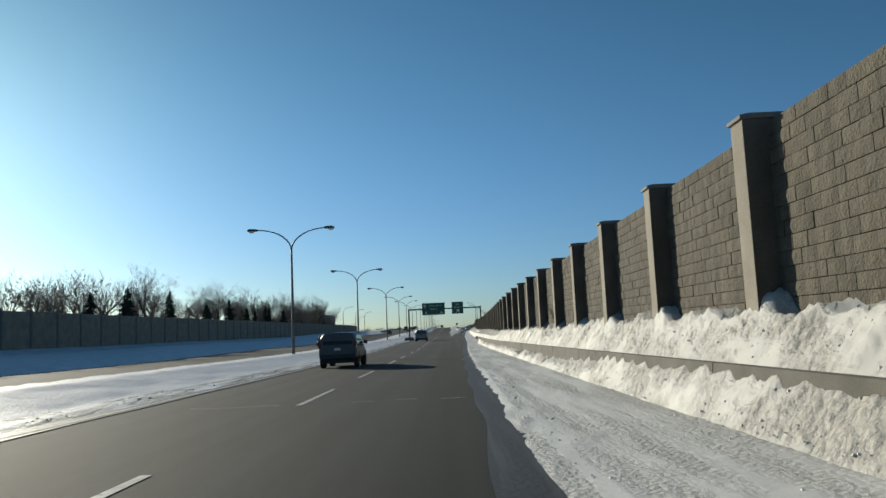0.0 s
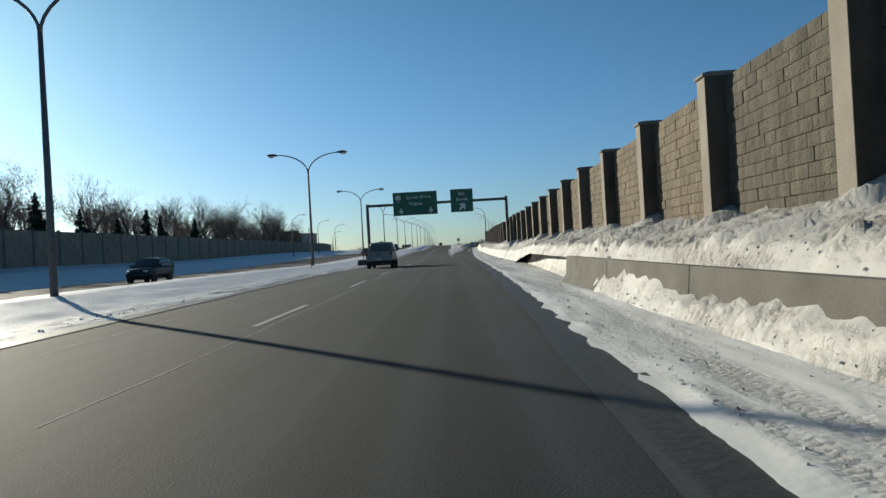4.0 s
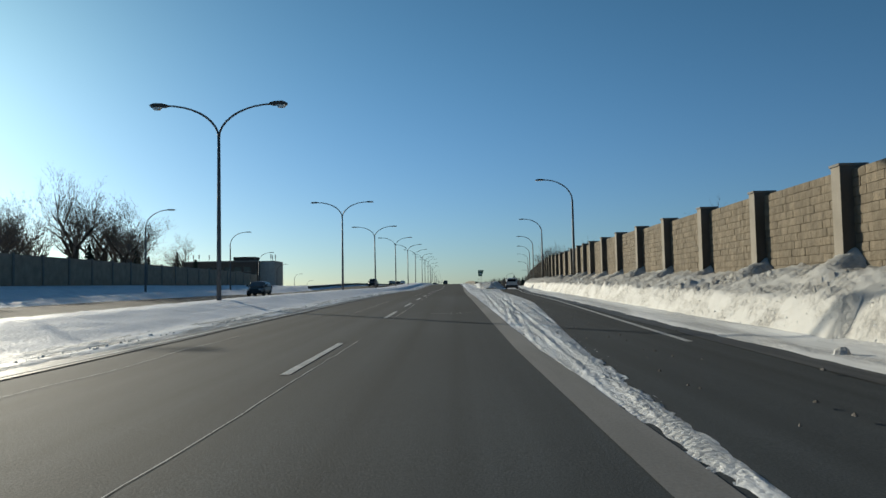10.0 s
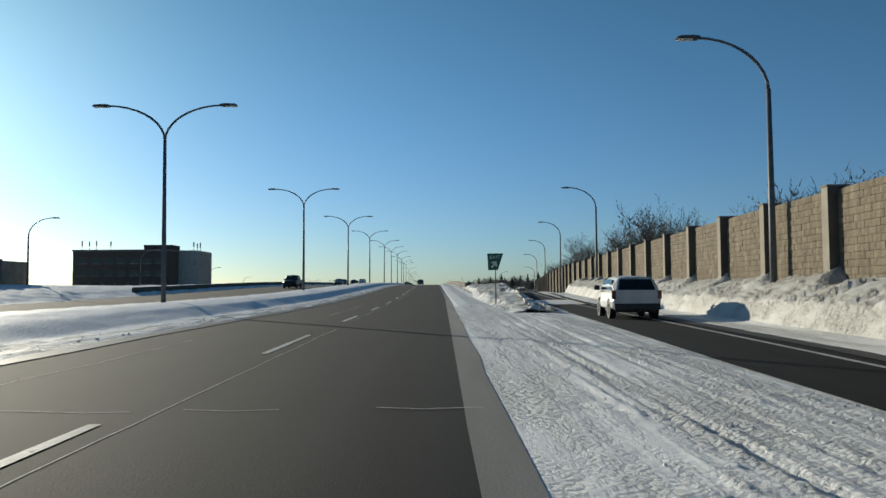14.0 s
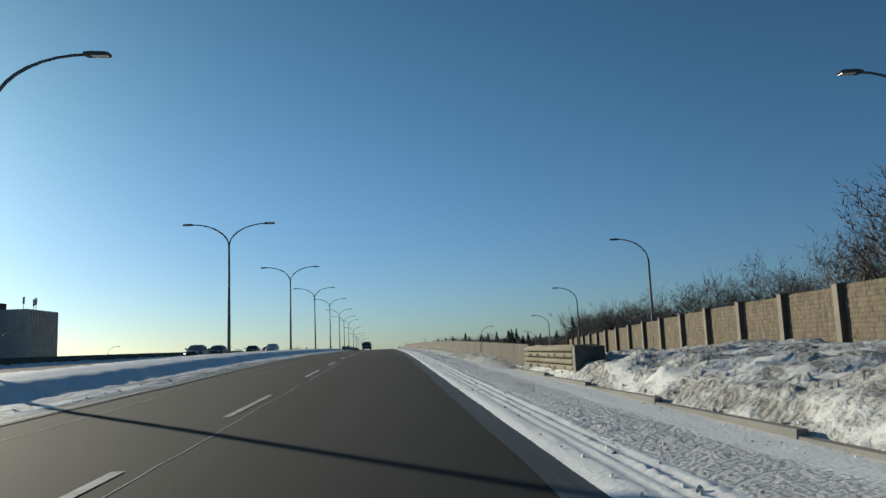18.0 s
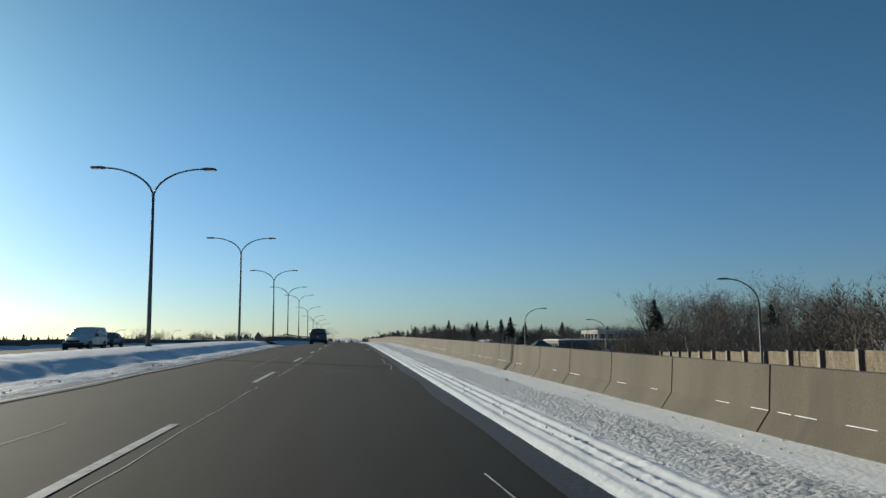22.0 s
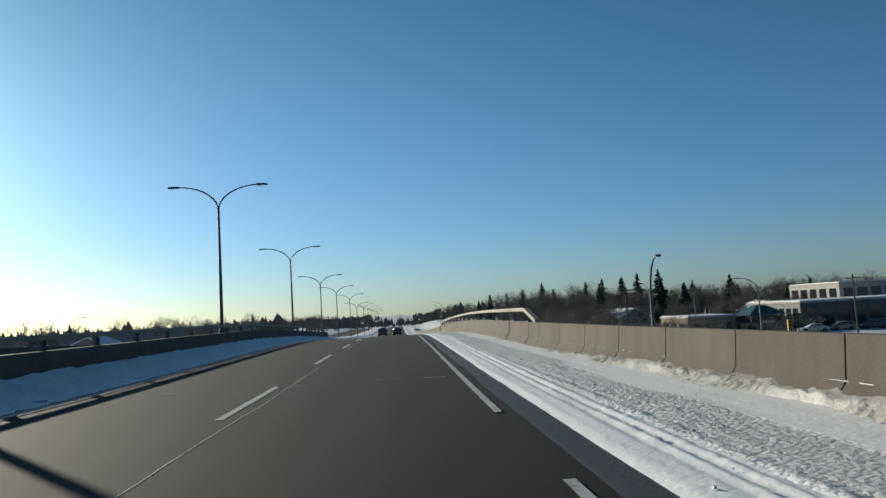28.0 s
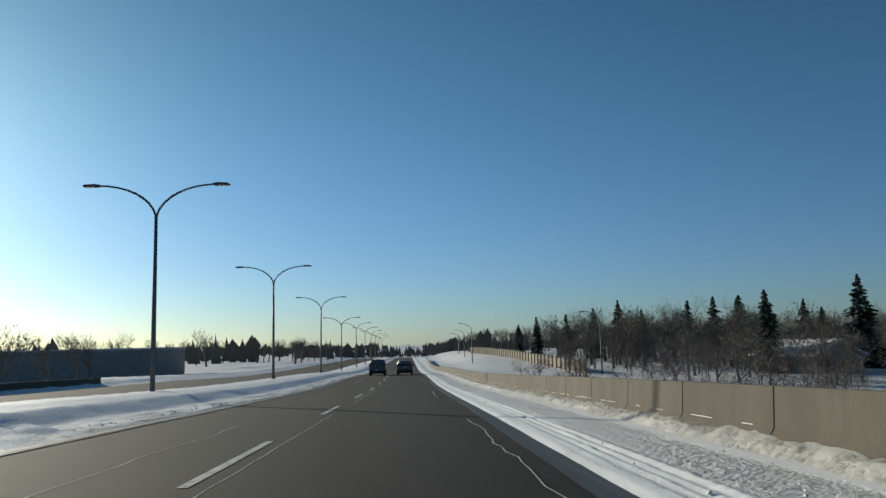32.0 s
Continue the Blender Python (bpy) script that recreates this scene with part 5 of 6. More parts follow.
PAINTS = {"silver": car_paint("paint_silver", (.30, .295, .28)), "charcoal": car_paint("paint_charcoal", (.10, .105, .11)),
          "white": car_paint("paint_white", (.70, .70, .69)), "grey": car_paint("paint_grey", (.13, .13, .13)), "black": car_paint("paint_black", (.022, .023, .025)),
          "tan": car_paint("paint_tan", (.15, .14, .12))}


def loft(stations, m=0):
    """Body from cross-sections along y: each (y, half width low, half width high, z low, z high, crown)."""
    sh, n = Shape(), 0
    rows = []
    for y, wl, wh, zl, zh, cr in stations:
        zm = zl + (zh - zl) * .45
        e = min(.07, (zh - zl) * .25)
        half = [(0, zl), (wl * .82, zl), (wl * .98, zl + e), (max(wl, wh) * 1.0, zm), (wh, zh - e), (wh - e * .9, zh - e * .15), (wh * .5, zh + cr * .8), (0, zh + cr)]
        ring = [(-a, b) for a, b in half[::-1]][:-1] + half
        ring = [(-a, b) for a, b in reversed(half)] + half[1:-1]
        rows.append([(a, y, b) for a, b in ring])
    c = len(rows[0])
    for r in rows:
        sh.v += r
    for i in range(len(rows) - 1):
        for j in range(c):
            a, b = i * c + j, i * c + (j + 1) % c
            sh.f.append((a, b, b + c, a + c))
    sh.f.append(tuple(range(c)))
    sh.f.append(tuple(range(len(sh.v) - 1, len(sh.v) - c - 1, -1)))
    sh.m = [m] * len(sh.f)
    return sh


def wheel(parent, x, y, r, w):
    t = part("wheel", Shape().tube([(x - w / 2, y, r), (x - w * .42, y, r), (x + w * .42, y, r), (x + w / 2, y, r)], [r * .88, r, r, r * .88], 20), TYRE, parent, smooth=False)
    s = 1 if x > 0 else -1
    rim = Shape().tube([(x + s * w * .30, y, r), (x + s * w * .51, y, r)], [r * .66, r * .66], 18)
    ri = part("rim", rim, RIM, t)
    hub = Shape()
    for k in range(6):
        a = k * math.pi / 3
        hub.box(-.02, .02, -.05, .05, r * .1, r * .58, at=Matrix.Translation((x + s * w * .52, y, r)) @ Matrix.Rotation(a, 4, "X"))
    hub.tube([(x + s * w * .50, y, r), (x + s * w * .56, y, r)], [r * .16, r * .12], 10)
    part("spokes", hub, TRIM, t)
    return t


def quad_pane(parent, pts, name="window", mat=None, thick=.02):
    """A pane given by its corners, drawn out a little along its normal."""
    p = [Vector(q) for q in pts]
    nrm = (p[1] - p[0]).cross(p[2] - p[0]).normalized() * thick
    n = len(p)
    sh = Shape().add([q - nrm for q in p] + [q + nrm for q in p], [tuple(range(n - 1, -1, -1)), tuple(range(n, 2 * n))] + [(i, (i + 1) % n, (i + 1) % n + n, i + n) for i in range(n)])
    return part(name, sh, mat or GLASS, parent)


def vehicle(kind, paint, label, at):
    """A vehicle with its rear at y = 0 and its nose at +y."""
    W = {"pickup": .99, "suv": .94, "sedan": .90, "hatch": .86, "van": .97}[kind]
    v = thing({"pickup": "pickup_truck", "suv": "sport_utility_car", "sedan": "sedan_car", "hatch": "hatchback_car", "van": "van"}[kind], label, "vehicle", at=at)
    P = PAINTS[paint]
    if kind == "pickup":
        L, r, gc, belt, roof = 5.85, .40, .52, 1.22, 1.93
        st = [(0, W * .95, W * .95, gc + .06, belt - .02, 0), (.12, W, W * .985, gc, belt, 0), (2.0, W, W * .985, gc, belt, 0), (2.02, W, W * .985, gc, belt + .02, 0),
              (4.35, W, W * .97, gc, belt + .02, .03), (5.0, W, W * .93, gc, belt - .02, .04), (5.6, W * .97, W * .86, gc + .02, belt - .10, .04), (5.85, W * .86, W * .75, gc + .08, belt - .22, .02)]
        cab = [(1.98, W * .97, W * .80, belt - .05, roof - .07, .02), (2.16, W * .97, W * .84, belt - .05, roof, .03), (3.3, W * .97, W * .85, belt - .05, roof + .01, .03), (3.7, W * .97, W * .81, belt - .05, roof - .05, .03),
               (4.55, W * .92, W * .86, belt - .05, belt + .05, .02)]
        wy = (1.25, 4.85)
        side = [((2.30, belt + .05), (3.12, belt + .05), (3.12, roof - .12), (2.38, roof - .12)), ((3.20, belt + .05), (4.15, belt + .05), (3.62, roof - .13), (3.20, roof - .12))]
        rear = ((-.80, 1.975, belt + .08), (.80, 1.975, belt + .08), (.72, 2.0, roof - .13), (-.72, 2.0, roof - .13))
    elif kind in ("suv", "van"):
        L, r, gc, belt, roof = (4.65, .36, .42, 1.08, 1.70) if kind == "suv" else (5.0, .34, .36, 1.08, 1.80)
        st = [(0, W * .93, W * .90, gc + .1, belt, 0), (.15, W, W * .96, gc, belt + .02, 0), (2.4, W, W * .97, gc, belt, 0), (3.6, W, W * .95, gc, belt - .04, .04), (4.3, W * .96, W * .86, gc + .02, belt - .16, .05),
              (L, W * .82, W * .7, gc + .08, belt - .34, .02)]
        cab = [(.05, W * .94, W * .79, belt - .06, roof - .14, 0), (.30, W * .96, W * .83, belt - .06, roof - .02, .02), (1.6, W * .96, W * .85, belt - .06, roof, .03), (2.5, W * .96, W * .82, belt - .06, roof - .03, .03),
               (3.55, W * .93, W * .88, belt - .06, belt + .04, .02)]
        wy = (.88, L - .92)
        side = [((.42, belt + .04), (1.30, belt + .04), (1.30, roof - .13), (.62, roof - .15)), ((1.36, belt + .04), (2.15, belt + .04), (2.15, roof - .13), (1.36, roof - .13)),
                ((2.22, belt + .04), (3.10, belt + .04), (2.50, roof - .16), (2.22, roof - .14))]
        rear = ((-.74, .055, belt + .05), (.74, .055, belt + .05), (.64, .15, roof - .17), (-.64, .15, roof - .17))
    else:
        L, r, gc, belt, roof = (4.65, .33, .30, .95, 1.44) if kind == "sedan" else (4.05, .32, .30, .98, 1.50)
        tail = 0.0
        st = [(0, W * .92, W * .84, gc + .1, belt - .03, 0), (.15, W, W * .92, gc, belt, .01), (2.0, W, W * .96, gc, belt, 0), (L - 1.3, W, W * .93, gc, belt - .06, .05), (L - .4, W * .96, W * .82, gc + .02, belt - .2, .05),
              (L, W * .8, W * .66, gc + .08, belt - .36, .02)]
        c0 = .75 if kind == "sedan" else .04
        cab = [(c0, W * .90, W * .84, belt - .06, belt + .03, .0), (c0 + (.55 if kind == "sedan" else .32), W * .93, W * .72, belt - .06, roof - .05, .02), (c0 + 1.3, W * .94, W * .76, belt - .06, roof, .03),
               (2.55, W * .94, W * .74, belt - .06, roof - .04, .03), (3.35, W * .92, W * .86, belt - .06, belt + .02, .02)]
        wy = (.85, L - .88)
        side = [((c0 + .42, belt + .04), (c0 + 1.25, belt + .04), (c0 + 1.25, roof - .10), (c0 + .62, roof - .12)), ((c0 + 1.31, belt + .04), (3.0, belt + .04), (2.5, roof - .13), (c0 + 1.31, roof - .10))]
        up, low = (.44, .10) if kind == "sedan" else (.262, .015)
        rear = ((-.64, c0 + low, belt + .04), (.64, c0 + low, belt + .04), (.54, c0 + up, roof - .12), (-.54, c0 + up, roof - .12))
    body = part("body", loft(st), P, v, smooth=False)
    bevel(body, .03, 2)
    bevel(part("cabin", loft(cab), P, v), .03, 2)
    for s in (1, -1):
        for q in side:
            pts = []
            for a, b in q:
                f = (b - belt) / (roof - belt)
                x = W * ((.985 - .125 * f) if kind == "pickup" else (.968 - .115 * f) if kind in ("suv", "van") else (.955 - .175 * f)) + .004
                pts.append((s * x, a, b))
            if s < 0:
                pts.reverse()
            quad_pane(v, pts)
    quad_pane(v, [(a, b - .025, c) for a, b, c in rear], "rear_window")
    if kind == "pickup":
        bed = Shape()
        bed.box(-W * .86, W * .86, .12, 1.94, belt + .002, belt + .03)
        part("bed_cover", bed, TRIM, v, "black bed cover")
        part("tailgate", Shape().box(-W * .80, W * .80, -.025, .02, .78, belt - .03), P, v)
        part("tailgate_handle", Shape().box(-.14, .14, -.045, -.02, belt - .22, belt - .14), TRIM, v)
        part("roof_beacon", Shape().box(-.10, .10, 2.35, 2.5, roof + .02, roof + .09), TRIM, v)
    part("rear_bumper", Shape().prism([(-.10, gc + .04), (.12, gc + .02), (.12, gc + .24), (-.07, gc + .24)], 0, -W * .92, W * .92), TRIM if kind != "pickup" else P, v)
    part("front_bumper", Shape().prism([(L - .2, gc), (L + .05, gc + .04), (L + .04, gc + .24), (L - .2, gc + .24)], 0, -W * .78, W * .78), TRIM, v)
    part("grille", Shape().box(-.45, .45, L - .08, L + .025, gc + .27, gc + .44), TRIM, v)
    for s in (1, -1):
        zt = belt - (.28 if kind != "suv" else .12)
        part("tail_light", Shape().box(s * W * .92 - .07, s * W * .92 + .065, -.012, .10, zt, zt + .30), TAIL, v)
        part("head_light", Shape().box(s * W * .62 - .13, s * W * .62 + .13, L - .26, L - .02, gc + .30, gc + .44), HEAD, v)
        my = {"pickup": 3.95, "suv": 2.95, "van": 3.0, "sedan": 2.85, "hatch": 2.85}[kind]
        mi = bevel(part("mirror", Shape().box(s * (W + .10) - .10, s * (W + .10) + .10, my, my + .12, belt + .02, belt + .20), TRIM, v), .02, 1)
        for yy in wy:
            wheel(v, s * (W - .12), yy, r, .24)
            arch = Shape()
            arch.tube([(s * (W - .20), yy, r + .02), (s * (W + .004), yy, r + .02)], [r * 1.16, r * 1.16], 20)
            part("wheel_arch", arch, TRIM, v)
    pl = part("number_plate", Shape().box(-.15, .15, -.115 if kind == "pickup" else -.05, -.09 if kind == "pickup" else -.02, gc + .10 if kind == "pickup" else gc + .42, gc + .22 if kind == "pickup" else gc + .54), PLATE, v)
    part("underbody", Shape().box(-W * .8, W * .8, .3, L - .4, .22, gc + .04), TRIM, v)
    return v


def on_road(x, y, back=False, dz=0.0):
    t = math.atan2(rz(y + 2) - rz(y - 2), 4)
    m = Matrix.Translation((x, y, rz(y) + .004 + dz)) @ Matrix.Rotation(t, 4, "X")
    return m @ Matrix.Rotation(math.pi, 4, "Z") if back else m


vehicle("pickup", "silver", "dusty silver-grey crew-cab pickup truck in the inner lane", on_road(-4.4, 135.0))
vehicle("suv", "charcoal", "dark charcoal sport utility car in the inner lane", on_road(-5.0, 42.4))
vehicle("hatch", "white", "small white hatchback leaving by the exit lane", on_road(7.44, 294.5) @ Matrix.Rotation(radians(-4), 4, "Z"))
vehicle("suv", "grey", "grey sport utility car far ahead in the outer lane", on_road(-.9, 721.5))
vehicle("pickup", "tan", "dull tan pickup truck far ahead in the inner lane", on_road(-4.3, 722.6))
vehicle("van", "grey", "dusty grey van ahead in the inner lane", on_road(-4.2, 518))
for kind, paint, x, y, label in (("suv", "black", -21.0, 132, "black sport utility car in the oncoming lanes"), ("hatch", "grey", -20.5, 266, "grey hatchback in the oncoming lanes"),
                                 ("pickup", "black", -21.0, 380, "black pickup truck in the oncoming lanes"), ("sedan", "silver", -20.5, 430, "silver sedan in the oncoming lanes"),
                                 ("sedan", "charcoal", -21.5, 445, "charcoal sedan in the oncoming lanes"), ("sedan", "black", -21.5, 470, "black sedan in the oncoming lanes"),
                                 ("van", "white", -21.0, 488, "white van in the oncoming lanes"), ("sedan", "grey", -24.5, 505, "grey sedan in the oncoming lanes")):
    vehicle(kind, paint, label, on_road(x, y + 4.6, True))

# ---- trees ----
BARK = material("bark", (0.055, 0.045, 0.036), (0.10, 0.083, 0.066), 8, 0.95, 0.4, 50, vary=0.2)
TWIG = material("twigs", (0.12, 0.10, 0.083), (0.225, 0.19, 0.158), 4, 0.95, 0.0, 30, vary=0.25)
NEEDLE = material("spruce_needles", (0.012, 0.022, 0.013), (0.030, 0.048, 0.028), 3, 0.9, 0.0, 30, vary=0.25)


def stick(sh, a, b, r0, r1, n):
    """A tapered branch without end faces."""
    d = (b - a).normalized()
    u = d.cross(Vector((0, 0, 1)) if abs(d.z) < .9 else Vector((1, 0, 0))).normalized()
    w = d.cross(u)
    k = len(sh.v)
    if n == 1:
        u = u * math.cos(k * 1.7) + w * math.sin(k * 1.7)
        sh.v += [tuple(a - u * r0), tuple(a + u * r0), tuple(b)]
        sh.f.append((k, k + 1, k + 2))
        sh.m.append(0)
        return
    for p, r in ((a, r0), (b, r1)):
        for j in range(n):
            t = 2 * math.pi * j / n
            q = p + (u * math.cos(t) + w * math.sin(t)) * r
            sh.v.append((q.x, q.y, q.z))
    for j in range(n):
        sh.f.append((k + j, k + (j + 1) % n, k + n + (j + 1) % n, k + n + j))
        sh.m.append(0)


def bare_tree(seed, height, spread, depth=5, thin=.013, stem=.42, lift=.18):
    """Trunk with limbs, and a crown of branching twigs."""
    rnd = random.Random(seed)
    trunk, crown = Shape(), Shape()

    def grow(p, d, length, r, level):
        segs = 3 if level < 2 else 2
        for s in range(segs):
            d2 = (d + Vector((rnd.uniform(-1, 1), rnd.uniform(-1, 1), rnd.uniform(-.3, .7))) * (.10 + .05 * level)).normalized()
            q = p + d2 * (length / segs)
            r2 = r * (.84 if level < 3 else .7)
            stick(trunk if level < 2 else crown, p, q, r, r2, 7 if level == 0 else 5 if level == 1 else 3 if level < depth - 2 else 1)
            p, d, r = q, d2, r2
            if level < depth and (s > 0 or level > 0):
                for k in range(rnd.choice((1, 2, 2, 3)) if level else 2):
                    ang = rnd.uniform(0, 2 * math.pi)
                    side = Vector((math.cos(ang), math.sin(ang), 0))
                    side = (side - d * side.dot(d)).normalized()
                    nd = (d * (1 - spread * rnd.uniform(.6, 1.1)) + side * spread * rnd.uniform(.7, 1.3) + Vector((0, 0, lift))).normalized()
                    grow(p, nd, length * rnd.uniform(.52, .78), max(r * rnd.uniform(.5, .7), thin), level + 1)

    grow(Vector((0, 0, -.3)), Vector((0, 0, 1)), height * stem, height * .022, 0)
    top = max(v[2] for v in crown.v)
    k = height / top
    for sh in (trunk, crown):
        sh.v = [(a * k, b * k, c * k) for a, b, c in sh.v]
    return trunk.mesh("trunk", BARK, True), crown.mesh("crown", TWIG)


def spruce(seed, height, width):
    """Whorls of drooping boughs, each a fan of needle sprays."""
    rnd = random.Random(seed)
    trunk, crown = Shape(), Shape()
    trunk.tube([(0, 0, -.3), (0, 0, height * .96)], [height * .018, .02], 7)
    z = height * .06
    while z < height * .985:
        f = 1 - z / height
        rad = width * (f ** .8) * rnd.uniform(.82, 1.08) + .12
        n = int(9 + 9 * f)
        for k in range(n):
            a = rnd.uniform(0, 2 * math.pi)
            rr = rad * rnd.uniform(.55, 1.12)
            drop = rr * rnd.uniform(.15, .42)
            side = Vector((-math.sin(a), math.cos(a), 0))
            outw = Vector((math.cos(a), math.sin(a), 0))
            root = Vector((0, 0, z + rnd.uniform(-.1, .1)))
            tip = root + outw * rr - Vector((0, 0, drop))
            for t in (.35, .6, .85, 1.0):
                c = root.lerp(tip, t)
                w = rr * .30 * (1.15 - t * .7) + .06
                hgt = rnd.uniform(.10, .28) + .1 * f
                back = outw * (-rr * .24)
                p = [c + back + side * w * .4, c + side * w + back * .3 - Vector((0, 0, hgt)), c + outw * rr * .08 - Vector((0, 0, hgt * .5)), c - side * w + back * .3 - Vector((0, 0, hgt)), c + back - side * w * .4 + Vector((0, 0, .08))]
                crown.add(p, [(0, 1, 2), (0, 2, 4), (4, 2, 3)])
        z += height * rnd.uniform(.028, .042)
    return trunk.mesh("trunk", BARK), crown.mesh("crown", NEEDLE)


BARE = [bare_tree(3, 10, .68, 5, .009, .26, .38), bare_tree(8, 11, .62, 5, .009, .24, .42), bare_tree(15, 9, .72, 5, .009, .26, .36), bare_tree(21, 12, .60, 5, .009, .22, .42)]
DENSE = [bare_tree(43, 10, .60, 5, .014, .34, .25), bare_tree(48, 11, .52, 5, .014, .32, .28), bare_tree(53, 9, .66, 5, .014, .34, .22)]
LIGHT = [bare_tree(61, 10, .58, 5, .022, .34, .25), bare_tree(66, 10, .5, 5, .022, .32, .28), bare_tree(71, 10, .62, 4, .03, .34, .22)]
FAR = [bare_tree(81, 10, .58, 4, .035, .34, .25), bare_tree(86, 10, .5, 4, .035, .32, .28)]
SPRUCE = [spruce(2, 10, 3.0), spruce(5, 12, 3.3), spruce(9, 8, 2.7)]
SHRUB = [bare_tree(31, 3.2, .75, 4), bare_tree(37, 3.0, .8, 4)]


def plant(meshes, name, label, group, x, y, z, s, turn, tilt=0.0):
    t = thing(name, label, "tree" if "shrub" not in name else "shrub", group, at=Matrix.Translation((x, y, z)) @ Matrix.Rotation(turn, 4, "Z") @ Matrix.Rotation(tilt, 4, "X") @ Matrix.Scale(s, 4))
    part("trunk", meshes[0], None, t)
    part("crown", meshes[1], None, t)
    return t


rt = random.Random(77)
MASS = []


def bare_mass(x, y, h, k):
    """One more leafless tree for the joined mass far behind."""
    z, a, s = ground_z(x, y), rt.uniform(0, 6.28), h / (10 if k >= 0 else 3.1)
    MASS.append(((5 + k % 2 if y > 640 or x < 0 or k % 5 > 1 else k % 3) if k >= 0 else 3 + k % 2, Matrix.Translation((x, y, z)) @ Matrix.Rotation(a, 4, "Z") @ Matrix.Scale(s, 4)))


def bare(x, y, h, k, group):
    z = ground_z(x, y)
    if group != west:
        plant(DENSE[k % 3], "bare_tree", "leafless tree with a thick brown-grey crown of twigs", group, x, y, z, h / (10, 11, 9)[k % 3], rt.uniform(0, 6.28), rt.uniform(-.04, .04))
        return
    plant(BARE[k % 4], "bare_tree", "leafless tree with a fine dark crown of twigs", group, x, y, z, h / (10, 11, 9, 12)[k % 4], rt.uniform(0, 6.28), rt.uniform(-.04, .04))


def fir(x, y, h, k, group):
    z = ground_z(x, y)
    plant(SPRUCE[k % 3], "spruce_tree", "dark green spruce with drooping boughs", group, x, y, z, h / (10, 12, 8)[k % 3], rt.uniform(0, 6.28))


def shrub(x, y, h, k, group):
    plant(SHRUB[k % 2], "bare_shrub", "leafless tangled shrub standing in snow", group, x, y, ground_z(x, y), h / 3.1, rt.uniform(0, 6.28))


# behind the west fence
west = "trees behind the west fence"
for i, y in enumerate(range(60, 330, 7)):
    x = -46 - rt.uniform(0, 10)
    if i % 5 == 3:
        fir(x, y, rt.uniform(6.5, 9), i, west)
    else:
        bare(x, y + rt.uniform(-3, 3), rt.uniform(10.5, 14) if y > 110 else rt.uniform(9, 12), i, west)
for x, y, h in ((-46, 196, 8.5), (-47, 204, 8), (-44, 171, 7), (-50, 308, 6.8), (-50, 325, 7.5), (-50, 335, 6.5), (-52, 340, 7)):
    fir(x, y, h, int(y), west)
for i, (x, y, h) in enumerate(((-48, 225, 14.5), (-49, 232, 13.5), (-48, 239, 13), (-47, 247, 14), (-49, 262, 15.5), (-48, 285, 16.5), (-49.5, 297, 16), (-52, 292, 15.5), (-47, 300, 6), (-50, 316, 6.5), (-52, 327, 5.5), (-58, 345, 6))):
    bare(x, y, h, i, west)
for i in range(70):
    y = 40 + i * 4.2
    bare_mass(-50 - rt.uniform(0, 14), y + rt.uniform(-2, 2), rt.uniform(8, 11.5) if y < 200 else rt.uniform(9, 13), i)
for i in range(5):
    fir(-45 - rt.uniform(0, 6), 112 + i * 17 + rt.uniform(-3, 3), rt.uniform(6.5, 9.0), i, west)
# behind the noise wall, growing denser along the ramp
east = "trees behind the noise wall"
for i in range(180):
    y = 205 + i * 2.0
    d = rt.uniform(3, 16) if i % 3 else rt.uniform(10, 30)
    h = rt.uniform(4.6, 5.8) if y < 300 else rt.uniform(7.4, 9.6) if y < 430 else rt.uniform(6.8, 8.4)
    (bare if i % 2 and y < 480 else bare_mass)(*((wall_x(min(y, 520)) + d, y + rt.uniform(-2, 2), h, i, east)[: 5 if i % 2 and y < 480 else 4]))
for i in range(170):
    y = 300 + i * 1.6
    bare_mass(wall_x(min(y, 520)) + rt.uniform(4, 34), y, rt.uniform(7.2, 9.2) if y < 400 else rt.uniform(7.2, 9.4), i + 2)
for i in range(26):
    bare(rt.uniform(50, 84), rt.uniform(536, 572), rt.uniform(14.6, 17.8), i, east)
for i in range(40):
    y = rt.uniform(400, 565)
    shrub(wall_x(min(y, 520)) + rt.uniform(3, 40), y, rt.uniform(3, 5), i, "undergrowth behind the noise wall")
fir(51.6, 552, 13.4, 1, east)
fir(54, 556, 11.5, 2, east)
fir(66, 540, 12, 0, east)
# past the cross street on the east side: firs, big crowns, undergrowth
far_e = "trees beyond the cross street"
for x, y, h in ((66, 737, 15), (48.7, 803, 14), (49, 731, 12), (78, 791, 15.5), (74, 795, 14.5), (66, 790, 14), (61, 792, 13.5), (49.5, 788, 11.5), (40, 792, 12), (37, 806, 11), (63, 742, 10), (71, 733, 11), (84, 786, 13), (88, 770, 12),
                (95, 760, 13), (99, 764, 10), (104, 745, 9.5), (112, 748, 11), (34, 830, 11), (31, 842, 9), (126, 736, 10), (134, 730, 11), (150, 720, 9)):
    fir(x, y, h * .93, int(x), far_e)
for i, (x, y, h) in enumerate(((57, 790, 14), (59, 796, 13.5), (84, 755, 10), (99, 748, 11), (60, 745, 9), (43, 780, 12), (120, 742, 10.5), (140, 735, 10), (72, 745, 10.5), (78, 738, 9.5))):
    bare(x, y, h, i, far_e)
for i in range(170):
    bare_mass(rt.uniform(30, 95), rt.uniform(700, 800), rt.uniform(4.0, 7.5), i if i % 2 else -i)
for i in range(110):
    bare_mass(rt.uniform(15, 62), rt.uniform(655, 742), rt.uniform(2.6, 4.6), -i - 1)
for i in range(90):
    y = 745 + i * 3.2
    bare_mass(rt.uniform(28, 80) - max(0, y - 850) * .03, y + rt.uniform(-3, 3), rt.uniform(7, 11), i)
